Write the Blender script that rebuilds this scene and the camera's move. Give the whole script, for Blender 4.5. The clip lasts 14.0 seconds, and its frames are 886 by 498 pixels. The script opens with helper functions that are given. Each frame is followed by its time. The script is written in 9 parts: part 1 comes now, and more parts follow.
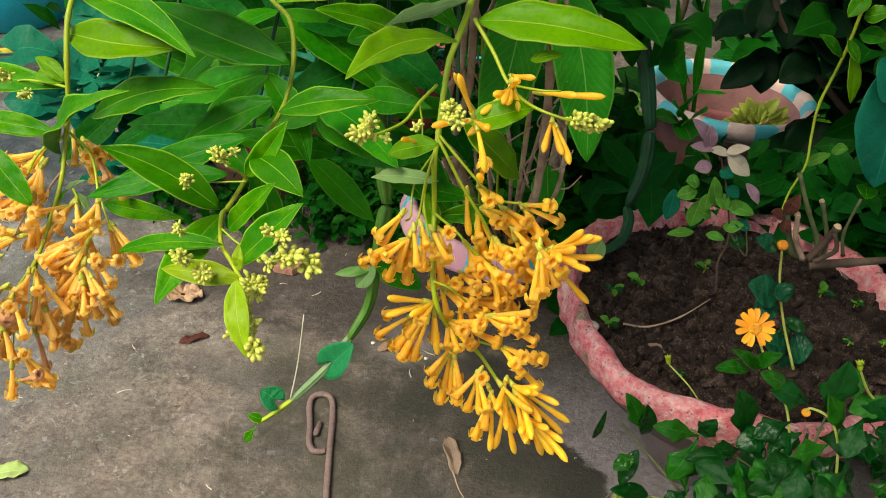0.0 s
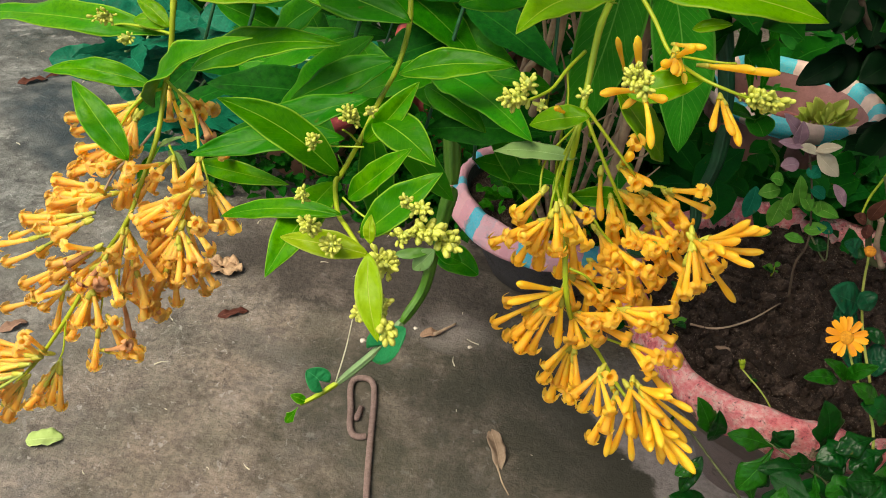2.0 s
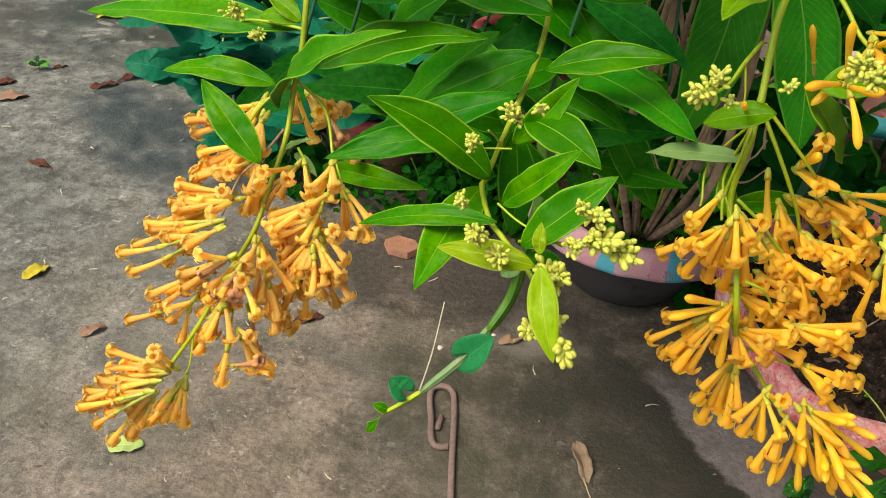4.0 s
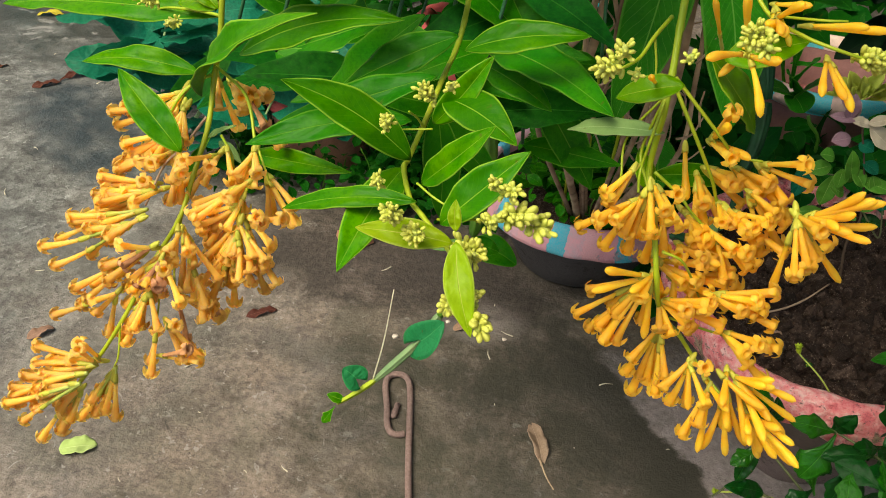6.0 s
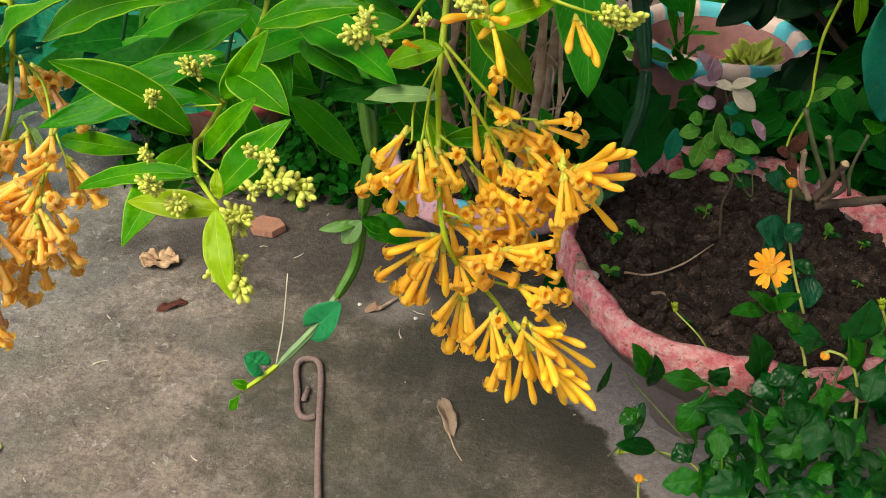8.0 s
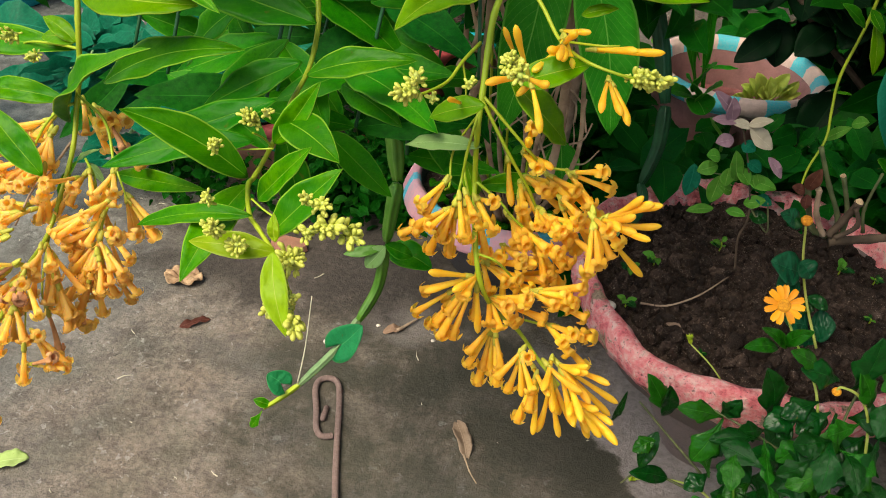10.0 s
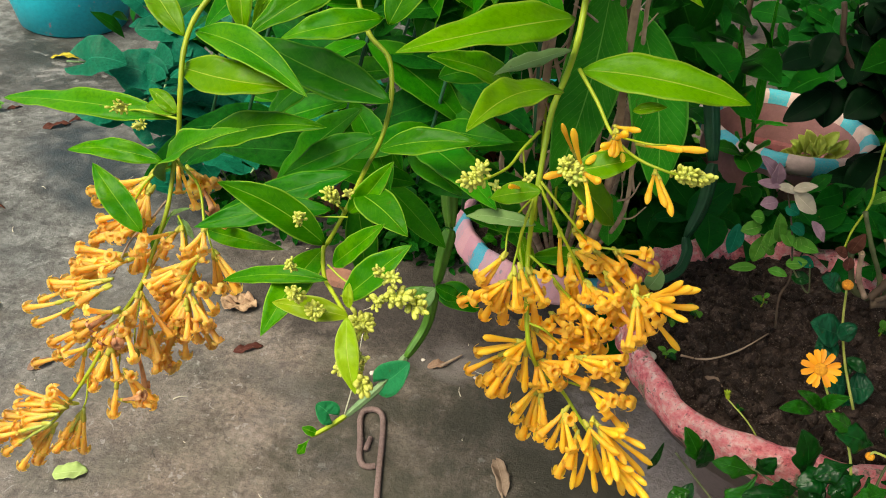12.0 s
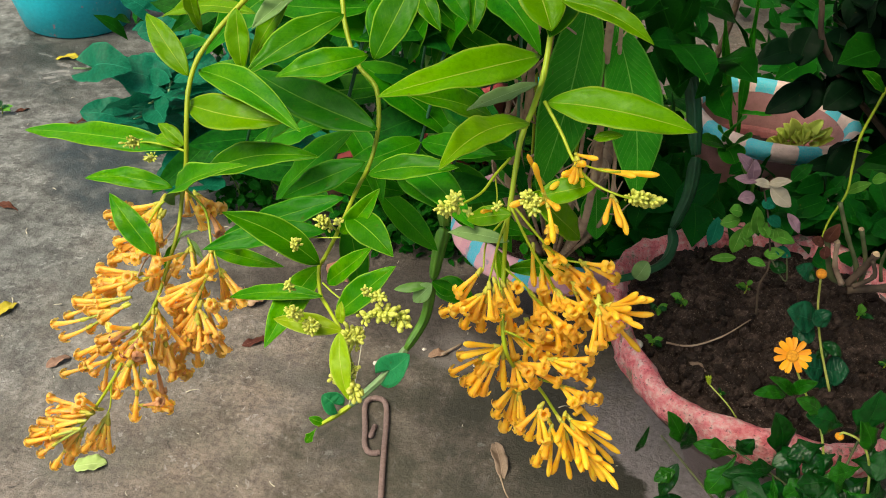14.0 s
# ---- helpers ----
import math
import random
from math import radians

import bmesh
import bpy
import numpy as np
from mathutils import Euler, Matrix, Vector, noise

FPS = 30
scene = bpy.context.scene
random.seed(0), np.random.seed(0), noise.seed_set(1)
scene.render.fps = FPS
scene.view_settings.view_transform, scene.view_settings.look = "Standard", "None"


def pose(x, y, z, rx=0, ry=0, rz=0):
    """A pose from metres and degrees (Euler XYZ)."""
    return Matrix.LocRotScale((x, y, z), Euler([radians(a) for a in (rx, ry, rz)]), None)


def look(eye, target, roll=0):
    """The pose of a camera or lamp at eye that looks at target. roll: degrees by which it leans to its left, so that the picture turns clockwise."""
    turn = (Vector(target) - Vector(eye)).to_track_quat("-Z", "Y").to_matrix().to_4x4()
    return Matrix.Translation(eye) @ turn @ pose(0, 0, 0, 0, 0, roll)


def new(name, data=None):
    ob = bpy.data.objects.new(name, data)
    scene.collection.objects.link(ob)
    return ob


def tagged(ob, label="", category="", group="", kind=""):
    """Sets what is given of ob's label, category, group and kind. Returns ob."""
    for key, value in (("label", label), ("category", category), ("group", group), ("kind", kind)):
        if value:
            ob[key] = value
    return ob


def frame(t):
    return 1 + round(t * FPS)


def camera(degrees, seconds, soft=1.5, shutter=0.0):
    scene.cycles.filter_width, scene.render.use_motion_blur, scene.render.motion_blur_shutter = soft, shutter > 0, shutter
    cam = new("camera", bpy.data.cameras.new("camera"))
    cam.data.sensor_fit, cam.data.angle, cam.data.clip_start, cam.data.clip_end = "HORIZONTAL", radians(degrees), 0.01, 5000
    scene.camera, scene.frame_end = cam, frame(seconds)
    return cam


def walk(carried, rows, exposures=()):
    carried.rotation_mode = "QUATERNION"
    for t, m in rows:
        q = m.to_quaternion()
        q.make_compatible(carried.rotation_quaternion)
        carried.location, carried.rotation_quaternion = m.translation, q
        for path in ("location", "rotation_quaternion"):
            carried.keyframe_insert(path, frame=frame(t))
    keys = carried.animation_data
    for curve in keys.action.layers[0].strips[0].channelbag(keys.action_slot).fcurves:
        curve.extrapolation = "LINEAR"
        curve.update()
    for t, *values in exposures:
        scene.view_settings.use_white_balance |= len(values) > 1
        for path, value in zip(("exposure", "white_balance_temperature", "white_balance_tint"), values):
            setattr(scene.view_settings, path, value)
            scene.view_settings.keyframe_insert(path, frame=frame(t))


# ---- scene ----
cam = camera(54.0, 14.0, soft=1.0)
PATH = [
    (0, (0.074, 0.292, 0.725), (-0.085, 1.935, -0.404), 4.9),
    (0.5, (0.069, 0.296, 0.716), (-0.054, 1.931, -0.428), 6.4),
    (1, (0.061, 0.298, 0.708), (-0.075, 1.922, -0.452), 6.6),
    (1.5, (0.046, 0.304, 0.704), (-0.088, 1.924, -0.461), 7.5),
    (2, (0.026, 0.31, 0.7), (-0.154, 1.933, -0.455), 7.7),
    (2.5, (0.006, 0.318, 0.692), (-0.24, 1.932, -0.463), 7.5),
    (3, (-0.008, 0.321, 0.688), (-0.297, 1.929, -0.466), 7.4),
    (3.2, (-0.013, 0.324, 0.686), (-0.31, 1.928, -0.471), 6.6),
    (5.3, (-0.015, 0.322, 0.683), (-0.289, 1.927, -0.478), 5.1),
    (5.5, (-0.011, 0.321, 0.684), (-0.265, 1.929, -0.479), 5.3),
    (6, (0.0, 0.323, 0.683), (-0.199, 1.933, -0.487), 5.4),
    (6.5, (0.011, 0.325, 0.685), (-0.16, 1.94, -0.482), 5.0),
    (7, (0.028, 0.324, 0.685), (-0.115, 1.932, -0.497), 4.8),
    (7.5, (0.047, 0.321, 0.686), (-0.056, 1.928, -0.5), 4.5),
    (8, (0.061, 0.318, 0.687), (-0.038, 1.925, -0.499), 4.3),
    (10.3, (0.05, 0.303, 0.711), (-0.091, 1.939, -0.431), 5.4),
    (10.5, (0.049, 0.301, 0.715), (-0.106, 1.943, -0.416), 5.5),
    (11, (0.047, 0.296, 0.726), (-0.165, 1.94, -0.393), 5.1),
    (11.5, (0.047, 0.292, 0.733), (-0.181, 1.939, -0.38), 5.5),
    (12, (0.046, 0.287, 0.739), (-0.189, 1.929, -0.378), 5.7),
    (12.5, (0.047, 0.277, 0.75), (-0.184, 1.907, -0.386), 5.5),
    (13, (0.052, 0.27, 0.757), (-0.18, 1.884, -0.401), 5.4),
    (13.5, (0.056, 0.267, 0.771), (-0.183, 1.894, -0.367), 4.6),
    (14, (0.059, 0.264, 0.777), (-0.183, 1.879, -0.378), 4.2),
]
walk(cam, [(t, look(eye, target, roll)) for t, eye, target, roll in PATH], [(0, 1.06, 7050, 6.0), (1.0, 0.84, 7100, 6.0), (1.6, 0.97, 7250, 6.0), (3.0, 1.0, 7300, 6.0), (6.0, 0.96, 7450, 6.0), (7.0, 0.88, 7350, 6.0), (8.0, 1.06, 7050, 6.0), (14, 1.04, 7200, 6.0)])

# ---- light ----
world = bpy.data.worlds.new("sky")
scene.world = world
world.use_nodes = True
wn = world.node_tree.nodes
wl = world.node_tree.links
sky = wn.new("ShaderNodeTexSky")
sky.sky_type = 'NISHITA'
sky.sun_disc = False
sky.sun_elevation = radians(62)
sky.sun_rotation = radians(220)
sky.dust_density = 3.0
wl.new(sky.outputs["Color"], wn["Background"].inputs["Color"])
wn["Background"].inputs["Strength"].default_value = 0.100
sun = new("sun", bpy.data.lights.new("sun", 'SUN'))
sun.data.energy = 2.25
sun.data.angle = radians(34)
sun.data.color = (1.0, 0.94, 0.82)
sun.matrix_world = look((-1.5, -0.9, 3.1), (0, 0.9, 0))

# ---- node helpers ----
def material(name):
    m = bpy.data.materials.new(name)
    m.use_nodes = True
    nt = m.node_tree
    return m, nt, nt.nodes["Principled BSDF"]


def node(nt, kind, **sets):
    n = nt.nodes.new(kind)
    for key, value in sets.items():
        n.inputs[key].default_value = value
    return n


def ramp(nt, source, stops):
    r = nt.nodes.new("ShaderNodeValToRGB")
    e = r.color_ramp.elements
    while len(e) < len(stops):
        e.new(0.5)
    for k, (at, col) in enumerate(stops):
        e[k].position = at
        e[k].color = (*col, 1) if len(col) == 3 else col
    nt.links.new(source, r.inputs["Fac"])
    return r.outputs["Color"]


def grey(v):
    return (v, v, v)


def mixed(nt, fac, a, b, blend='MIX'):
    n = nt.nodes.new("ShaderNodeMix")
    n.data_type = 'RGBA'
    n.blend_type = blend
    for sock, v in ((n.inputs[0], fac), (n.inputs[6], a), (n.inputs[7], b)):
        if isinstance(v, bpy.types.NodeSocket):
            nt.links.new(v, sock)
        elif isinstance(v, (int, float)):
            sock.default_value = v
        else:
            sock.default_value = (*v, 1)
    return n.outputs[2]


def maths(nt, op, a, b=0.0, c=0.0):
    n = nt.nodes.new("ShaderNodeMath")
    n.operation = op
    for sock, v in zip(n.inputs, (a, b, c)):
        if isinstance(v, bpy.types.NodeSocket):
            nt.links.new(v, sock)
        else:
            sock.default_value = v
    return n.outputs[0]


def noise_of(nt, scale, detail=4.0, rough=0.55, coords="Object", distort=0.0):
    tc = nt.nodes.new("ShaderNodeTexCoord")
    n = node(nt, "ShaderNodeTexNoise", Scale=scale, Detail=detail, Roughness=rough, Distortion=distort)
    nt.links.new(tc.outputs[coords], n.inputs["Vector"])
    return n.outputs["Fac"]


def bumped(nt, bsdf, height, strength=0.4, distance=0.002):
    b = node(nt, "ShaderNodeBump", Strength=strength, Distance=distance)
    nt.links.new(height, b.inputs["Height"])
    nt.links.new(b.outputs["Normal"], bsdf.inputs["Normal"])


def leaf_material(name, dark, light, rib, rough=0.38, glow=0.35, veins=15.0, rib_width=0.014, spread=0.5, spec=0.13, ridge=0.08, vein=0.09, relief=0.42, margin=0.3, lime=None):
    """A leaf: uv runs across (x) and along (y); midrib, side veins, blotches and a little light through it."""
    m, nt, bsdf = material(name)
    uv = nt.nodes.new("ShaderNodeTexCoord").outputs["UV"]
    sep = nt.nodes.new("ShaderNodeSeparateXYZ")
    nt.links.new(uv, sep.inputs[0])
    across = maths(nt, 'ABSOLUTE', maths(nt, 'SUBTRACT', sep.outputs["X"], 0.5))
    along = sep.outputs["Y"]
    blotch = noise_of(nt, 22.0, 3.0)
    fine = noise_of(nt, 260.0, 3.0)
    own = nt.nodes.new("ShaderNodeVectorMath")
    own.operation = 'MULTIPLY_ADD'
    own.inputs[1].default_value = (1.6, 3.2, 1.0)
    nt.links.new(uv, own.inputs[0])
    seed = nt.nodes.new("ShaderNodeCombineXYZ")
    who = nt.nodes.new("ShaderNodeObjectInfo")
    nt.links.new(maths(nt, 'MULTIPLY', who.outputs["Random"], 40.0), seed.inputs[2])
    nt.links.new(seed.outputs[0], own.inputs[2])
    pucker = node(nt, "ShaderNodeTexNoise", Scale=1.0, Detail=1.5, Roughness=0.4)
    nt.links.new(own.outputs[0], pucker.inputs["Vector"])
    base = ramp(nt, blotch, [(0.3, dark), (0.72, light)])
    rnd = nt.nodes.new("ShaderNodeObjectInfo").outputs["Random"]
    isl = nt.nodes.new("ShaderNodeNewGeometry").outputs["Random Per Island"]
    tone = maths(nt, 'ADD', maths(nt, 'MULTIPLY', rnd, 0.5), maths(nt, 'MULTIPLY', isl, 0.5))
    hsv = node(nt, "ShaderNodeHueSaturation")
    nt.links.new(base, hsv.inputs["Color"])
    nt.links.new(maths(nt, 'ADD', 1.0 - spread * 0.5, maths(nt, 'MULTIPLY', tone, spread)), hsv.inputs["Value"])
    nt.links.new(maths(nt, 'ADD', 0.485, maths(nt, 'MULTIPLY', tone, 0.03)), hsv.inputs["Hue"])
    col = mixed(nt, maths(nt, 'MULTIPLY', maths(nt, 'SUBTRACT', fine, 0.4), 0.5), hsv.outputs["Color"], light)
    if lime:
        patch = ramp(nt, maths(nt, 'ADD', maths(nt, 'MULTIPLY', pucker.outputs["Fac"], 0.8), maths(nt, 'MULTIPLY', rnd, 0.3)), [(0.48, grey(0.0)), (0.74, grey(0.62))])
        col = mixed(nt, patch, col, lime)
    speck = noise_of(nt, 520.0, 4.0, 0.65)
    col = mixed(nt, ramp(nt, speck, [(0.40, grey(0.42)), (0.52, grey(0.0))]), col, dark)
    mottle = noise_of(nt, 75.0, 5.0, 0.6, distort=0.6)
    col = mixed(nt, ramp(nt, mottle, [(0.54, grey(0.0)), (0.70, grey(0.24))]), col, mixed(nt, 0.35, light, rib))
    blemish = noise_of(nt, 130.0, 2.0, 0.5, distort=1.2)
    col = mixed(nt, ramp(nt, blemish, [(0.70, grey(0.0)), (0.74, grey(0.55))]), col, (0.10, 0.085, 0.012))
    slant = maths(nt, 'SUBTRACT', along, maths(nt, 'MULTIPLY', across, 0.42))
    slant = maths(nt, 'ADD', slant, maths(nt, 'MULTIPLY', maths(nt, 'SUBTRACT', pucker.outputs["Fac"], 0.5), 0.12))
    wave = maths(nt, 'PINGPONG', maths(nt, 'MULTIPLY', slant, veins), 0.5)
    side = maths(nt, 'LESS_THAN', wave, 0.035)
    col = mixed(nt, maths(nt, 'MULTIPLY', side, vein), col, rib)
    mid = node(nt, "ShaderNodeMapRange")
    nt.links.new(across, mid.inputs["Value"])
    mid.inputs["From Min"].default_value = rib_width * 0.55
    mid.inputs["From Max"].default_value = rib_width * 1.3
    mid.inputs["To Min"].default_value = 0.75
    mid.inputs["To Max"].default_value = 0.0
    col = mixed(nt, mid.outputs[0], col, rib)
    edge = ramp(nt, across, [(0.455, grey(0.0)), (0.478, grey(1.0))])
    col = mixed(nt, maths(nt, 'MULTIPLY', edge, margin), col, rib)
    nt.links.new(col, bsdf.inputs["Base Color"])
    bsdf.inputs["Roughness"].default_value = rough
    bsdf.inputs["Specular IOR Level"].default_value = spec
    puff = maths(nt, 'SUBTRACT', maths(nt, 'ADD', maths(nt, 'MULTIPLY', wave, ridge), maths(nt, 'MULTIPLY', pucker.outputs["Fac"], 5.0)), maths(nt, 'MULTIPLY', mid.outputs[0], 0.9))
    bumped(nt, bsdf, maths(nt, 'ADD', puff, maths(nt, 'MULTIPLY', fine, 0.2)), relief, 0.0014)
    tr = nt.nodes.new("ShaderNodeBsdfTranslucent")
    nt.links.new(mixed(nt, 0.5, col, light), tr.inputs["Color"])
    mx = node(nt, "ShaderNodeMixShader", Fac=glow)
    nt.links.new(bsdf.outputs[0], mx.inputs[1])
    nt.links.new(tr.outputs[0], mx.inputs[2])
    nt.links.new(mx.outputs[0], nt.nodes["Material Output"].inputs["Surface"])
    return m


def soft_material(name, dark, light, scale=60.0, rough=0.5, glow=0.0, bump=0.2, spread=0.25, spec=0.4, inner=0.0):
    """Stems, petals and the like: two tones in blotches, tone varied from piece to piece."""
    m, nt, bsdf = material(name)
    base = ramp(nt, noise_of(nt, scale, 4.0), [(0.3, dark), (0.7, light)])
    rnd = nt.nodes.new("ShaderNodeObjectInfo").outputs["Random"]
    hsv = node(nt, "ShaderNodeHueSaturation")
    nt.links.new(base, hsv.inputs["Color"])
    nt.links.new(maths(nt, 'ADD', 1.0 - spread * 0.5, maths(nt, 'MULTIPLY', rnd, spread)), hsv.inputs["Value"])
    nt.links.new(maths(nt, 'ADD', 0.493, maths(nt, 'MULTIPLY', rnd, 0.014)), hsv.inputs["Hue"])
    nt.links.new(hsv.outputs["Color"], bsdf.inputs["Base Color"])
    bsdf.inputs["Roughness"].default_value = rough
    bsdf.inputs["Specular IOR Level"].default_value = spec
    bumped(nt, bsdf, noise_of(nt, scale * 9, 4.0), bump, 0.001)
    if inner:
        bsdf.inputs["Subsurface Weight"].default_value = inner
        bsdf.inputs["Subsurface Radius"].default_value = (1.0, 0.6, 0.12)
        bsdf.inputs["Subsurface Scale"].default_value = 0.004
    if glow:
        tr = nt.nodes.new("ShaderNodeBsdfTranslucent")
        nt.links.new(hsv.outputs["Color"], tr.inputs["Color"])
        mx = node(nt, "ShaderNodeMixShader", Fac=glow)
        nt.links.new(bsdf.outputs[0], mx.inputs[1])
        nt.links.new(tr.outputs[0], mx.inputs[2])
        nt.links.new(mx.outputs[0], nt.nodes["Material Output"].inputs["Surface"])
    return m


def paint_material(name, paint, worn, bare, chip=0.6, scale=14.0, rough=0.6, stripes=None, bump=0.6):
    """Old paint on cement: faded, dirty, chipped to the bare stuff; stripes: (count, other paints) round the axis."""
    m, nt, bsdf = material(name)
    big = noise_of(nt, scale, 6.0, 0.62)
    mid = noise_of(nt, scale * 5, 6.0, 0.65)
    small = noise_of(nt, scale * 28, 4.0, 0.6)
    col = ramp(nt, mid, [(0.3, worn), (0.62, paint)])
    if stripes:
        count, paints = stripes
        tc = nt.nodes.new("ShaderNodeTexCoord")
        sep = nt.nodes.new("ShaderNodeSeparateXYZ")
        nt.links.new(tc.outputs["Object"], sep.inputs[0])
        ang = maths(nt, 'ARCTAN2', sep.outputs["Y"], sep.outputs["X"])
        wob = maths(nt, 'MULTIPLY', maths(nt, 'SUBTRACT', mid, 0.5), 0.12)
        turn = maths(nt, 'FRACT', maths(nt, 'ADD', maths(nt, 'MULTIPLY', ang, count / 6.28318), maths(nt, 'ADD', wob, 10.0)))
        step = 1.0 / (len(paints) + 1)
        for k, other in enumerate(paints):
            col = mixed(nt, maths(nt, 'GREATER_THAN', turn, step * (k + 1)), col, other)
    dirt = ramp(nt, small, [(0.35, grey(0.0)), (0.75, grey(1.0))])
    col = mixed(nt, maths(nt, 'MULTIPLY', dirt, 0.35), col, worn)
    chips = ramp(nt, maths(nt, 'ADD', maths(nt, 'MULTIPLY', big, 0.6), maths(nt, 'MULTIPLY', mid, 0.4)), [(chip, grey(0.0)), (chip + 0.03, grey(1.0))])
    col = mixed(nt, chips, col, bare)
    nt.links.new(col, bsdf.inputs["Base Color"])
    bsdf.inputs["Roughness"].default_value = rough
    h = maths(nt, 'ADD', maths(nt, 'MULTIPLY', mid, 0.8), maths(nt, 'ADD', maths(nt, 'MULTIPLY', small, 0.5), maths(nt, 'MULTIPLY', chips, -0.5)))
    bumped(nt, bsdf, h, bump, 0.003)
    return m


def rim_material():
    """Old pink paint on a crumbling cement rim: bright and pale pinks, olive patches of bare cement, dark pits."""
    m, nt, bsdf = material("crumbling pink paint")
    a = noise_of(nt, 26, 7, 0.7)
    b = noise_of(nt, 95, 7, 0.7)
    c = noise_of(nt, 330, 4, 0.65)
    col = ramp(nt, b, [(0.28, (0.48, 0.08, 0.10)), (0.40, (0.86, 0.20, 0.23)), (0.52, (0.93, 0.36, 0.36)), (0.62, (0.95, 0.60, 0.56))])
    bare = ramp(nt, maths(nt, 'ADD', maths(nt, 'MULTIPLY', a, 0.65), maths(nt, 'MULTIPLY', b, 0.35)), [(0.555, grey(0.0)), (0.58, grey(0.9))])
    col = mixed(nt, bare, col, ramp(nt, c, [(0.33, (0.17, 0.12, 0.07)), (0.60, (0.50, 0.38, 0.25))]))
    col = mixed(nt, ramp(nt, c, [(0.30, grey(0.9)), (0.41, grey(0.0))]), col, (0.12, 0.055, 0.05))
    nt.links.new(col, bsdf.inputs["Base Color"])
    bsdf.inputs["Roughness"].default_value = 0.7
    bsdf.inputs["Specular IOR Level"].default_value = 0.3
    h = maths(nt, 'ADD', maths(nt, 'MULTIPLY', a, 1.2), maths(nt, 'ADD', b, maths(nt, 'SUBTRACT', maths(nt, 'MULTIPLY', c, 0.4), maths(nt, 'MULTIPLY', bare, 0.5))))
    bumped(nt, bsdf, h, 1.0, 0.007)
    return m


# ---- materials ----
LEAF_TOP = leaf_material("leaf sunlit green", (0.010, 0.140, 0.001), (0.050, 0.275, 0.001), (0.26, 0.50, 0.04), 0.36, 0.32, 15, spec=0.11, margin=0.9, lime=(0.115, 0.335, 0.0015))
LEAF_LIME = leaf_material("leaf yellow green", (0.070, 0.235, 0.001), (0.165, 0.375, 0.0015), (0.40, 0.52, 0.06), 0.36, 0.32, 13, margin=0.5)
LEAF_YOUNG = leaf_material("leaf young lime", (0.20, 0.34, 0.004), (0.36, 0.50, 0.016), (0.55, 0.62, 0.12), 0.38, 0.35, 13, margin=0.5)
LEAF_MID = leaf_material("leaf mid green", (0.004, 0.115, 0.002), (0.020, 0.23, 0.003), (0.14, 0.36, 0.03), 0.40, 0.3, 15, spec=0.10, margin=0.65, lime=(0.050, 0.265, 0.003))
# rear foliage: green lowered so that its colour carries the shade there
LEAF_DEEP_SHADE = leaf_material("leaf deep green shaded", (0.0015, 0.046, 0.004), (0.006, 0.115, 0.006), (0.025, 0.17, 0.015), 0.5, 0.22, 14, spec=0.05)
# dark leaves taken down to near black, shade included in the colour
LEAF_BLACKISH = leaf_material("leaf dark glossy shaded", (0.0015, 0.011, 0.004), (0.003, 0.020, 0.005), (0.007, 0.034, 0.009), 0.5, 0.12, 12, spec=0.06)
LEAF_BLUE = leaf_material("leaf blue green", (0.002, 0.095, 0.052), (0.006, 0.19, 0.10), (0.02, 0.25, 0.14), 0.42, 0.25, 7, spec=0.10, vein=0.2, ridge=0.8)
LEAF_PALE = leaf_material("leaf pale underside", (0.16, 0.30, 0.09), (0.26, 0.42, 0.15), (0.40, 0.55, 0.25), 0.55, 0.3, 13)
LEAF_GLOSS = leaf_material("leaf creeper green", (0.0008, 0.030, 0.0025), (0.002, 0.078, 0.005), (0.012, 0.14, 0.015), 0.28, 0.2, 7, spec=0.28, ridge=0.25, spread=1.1, vein=0.22, relief=0.7, margin=0.1)
LEAF_FRESH = leaf_material("leaf creeper fresh green", (0.005, 0.080, 0.003), (0.018, 0.17, 0.005), (0.07, 0.30, 0.03), 0.28, 0.22, 7, spec=0.26, ridge=0.3, vein=0.22, relief=0.7, margin=0.15)
LEAF_DAISY = leaf_material("leaf puckered dark green", (0.002, 0.048, 0.018), (0.007, 0.125, 0.042), (0.02, 0.17, 0.07), 0.30, 0.22, 7, spec=0.22, ridge=0.5, vein=0.2, relief=0.8, margin=0.1)
LEAF_BROADTOP = leaf_material("leaf broad veined", (0.014, 0.21, 0.008), (0.036, 0.38, 0.012), (0.22, 0.58, 0.08), 0.48, 0.3, 20, 0.012, spec=0.12, ridge=0.7, vein=0.3, margin=0.5)
LEAF_GREY = leaf_material("leaf faded mauve", (0.42, 0.38, 0.27), (0.62, 0.54, 0.42), (0.7, 0.62, 0.5), 0.6, 0.25, 9)
LEAF_MAUVE = leaf_material("leaf purple tinted", (0.26, 0.15, 0.20), (0.42, 0.27, 0.31), (0.5, 0.37, 0.38), 0.6, 0.25, 9)
LEAF_ROSE = leaf_material("leaf rose green", (0.05, 0.20, 0.02), (0.12, 0.35, 0.035), (0.3, 0.5, 0.12), 0.5, 0.28, 10)
LEAF_DRY = leaf_material("leaf dry brown", (0.20, 0.115, 0.075), (0.42, 0.27, 0.19), (0.40, 0.27, 0.18), 0.75, 0.1, 11)
LEAF_RUST = leaf_material("leaf dry rust", (0.06, 0.02, 0.014), (0.13, 0.045, 0.028), (0.2, 0.09, 0.06), 0.7, 0.05, 11)
LEAF_GREYDRY = leaf_material("leaf dry grey", (0.20, 0.13, 0.09), (0.36, 0.26, 0.19), (0.45, 0.34, 0.26), 0.8, 0.1, 16)
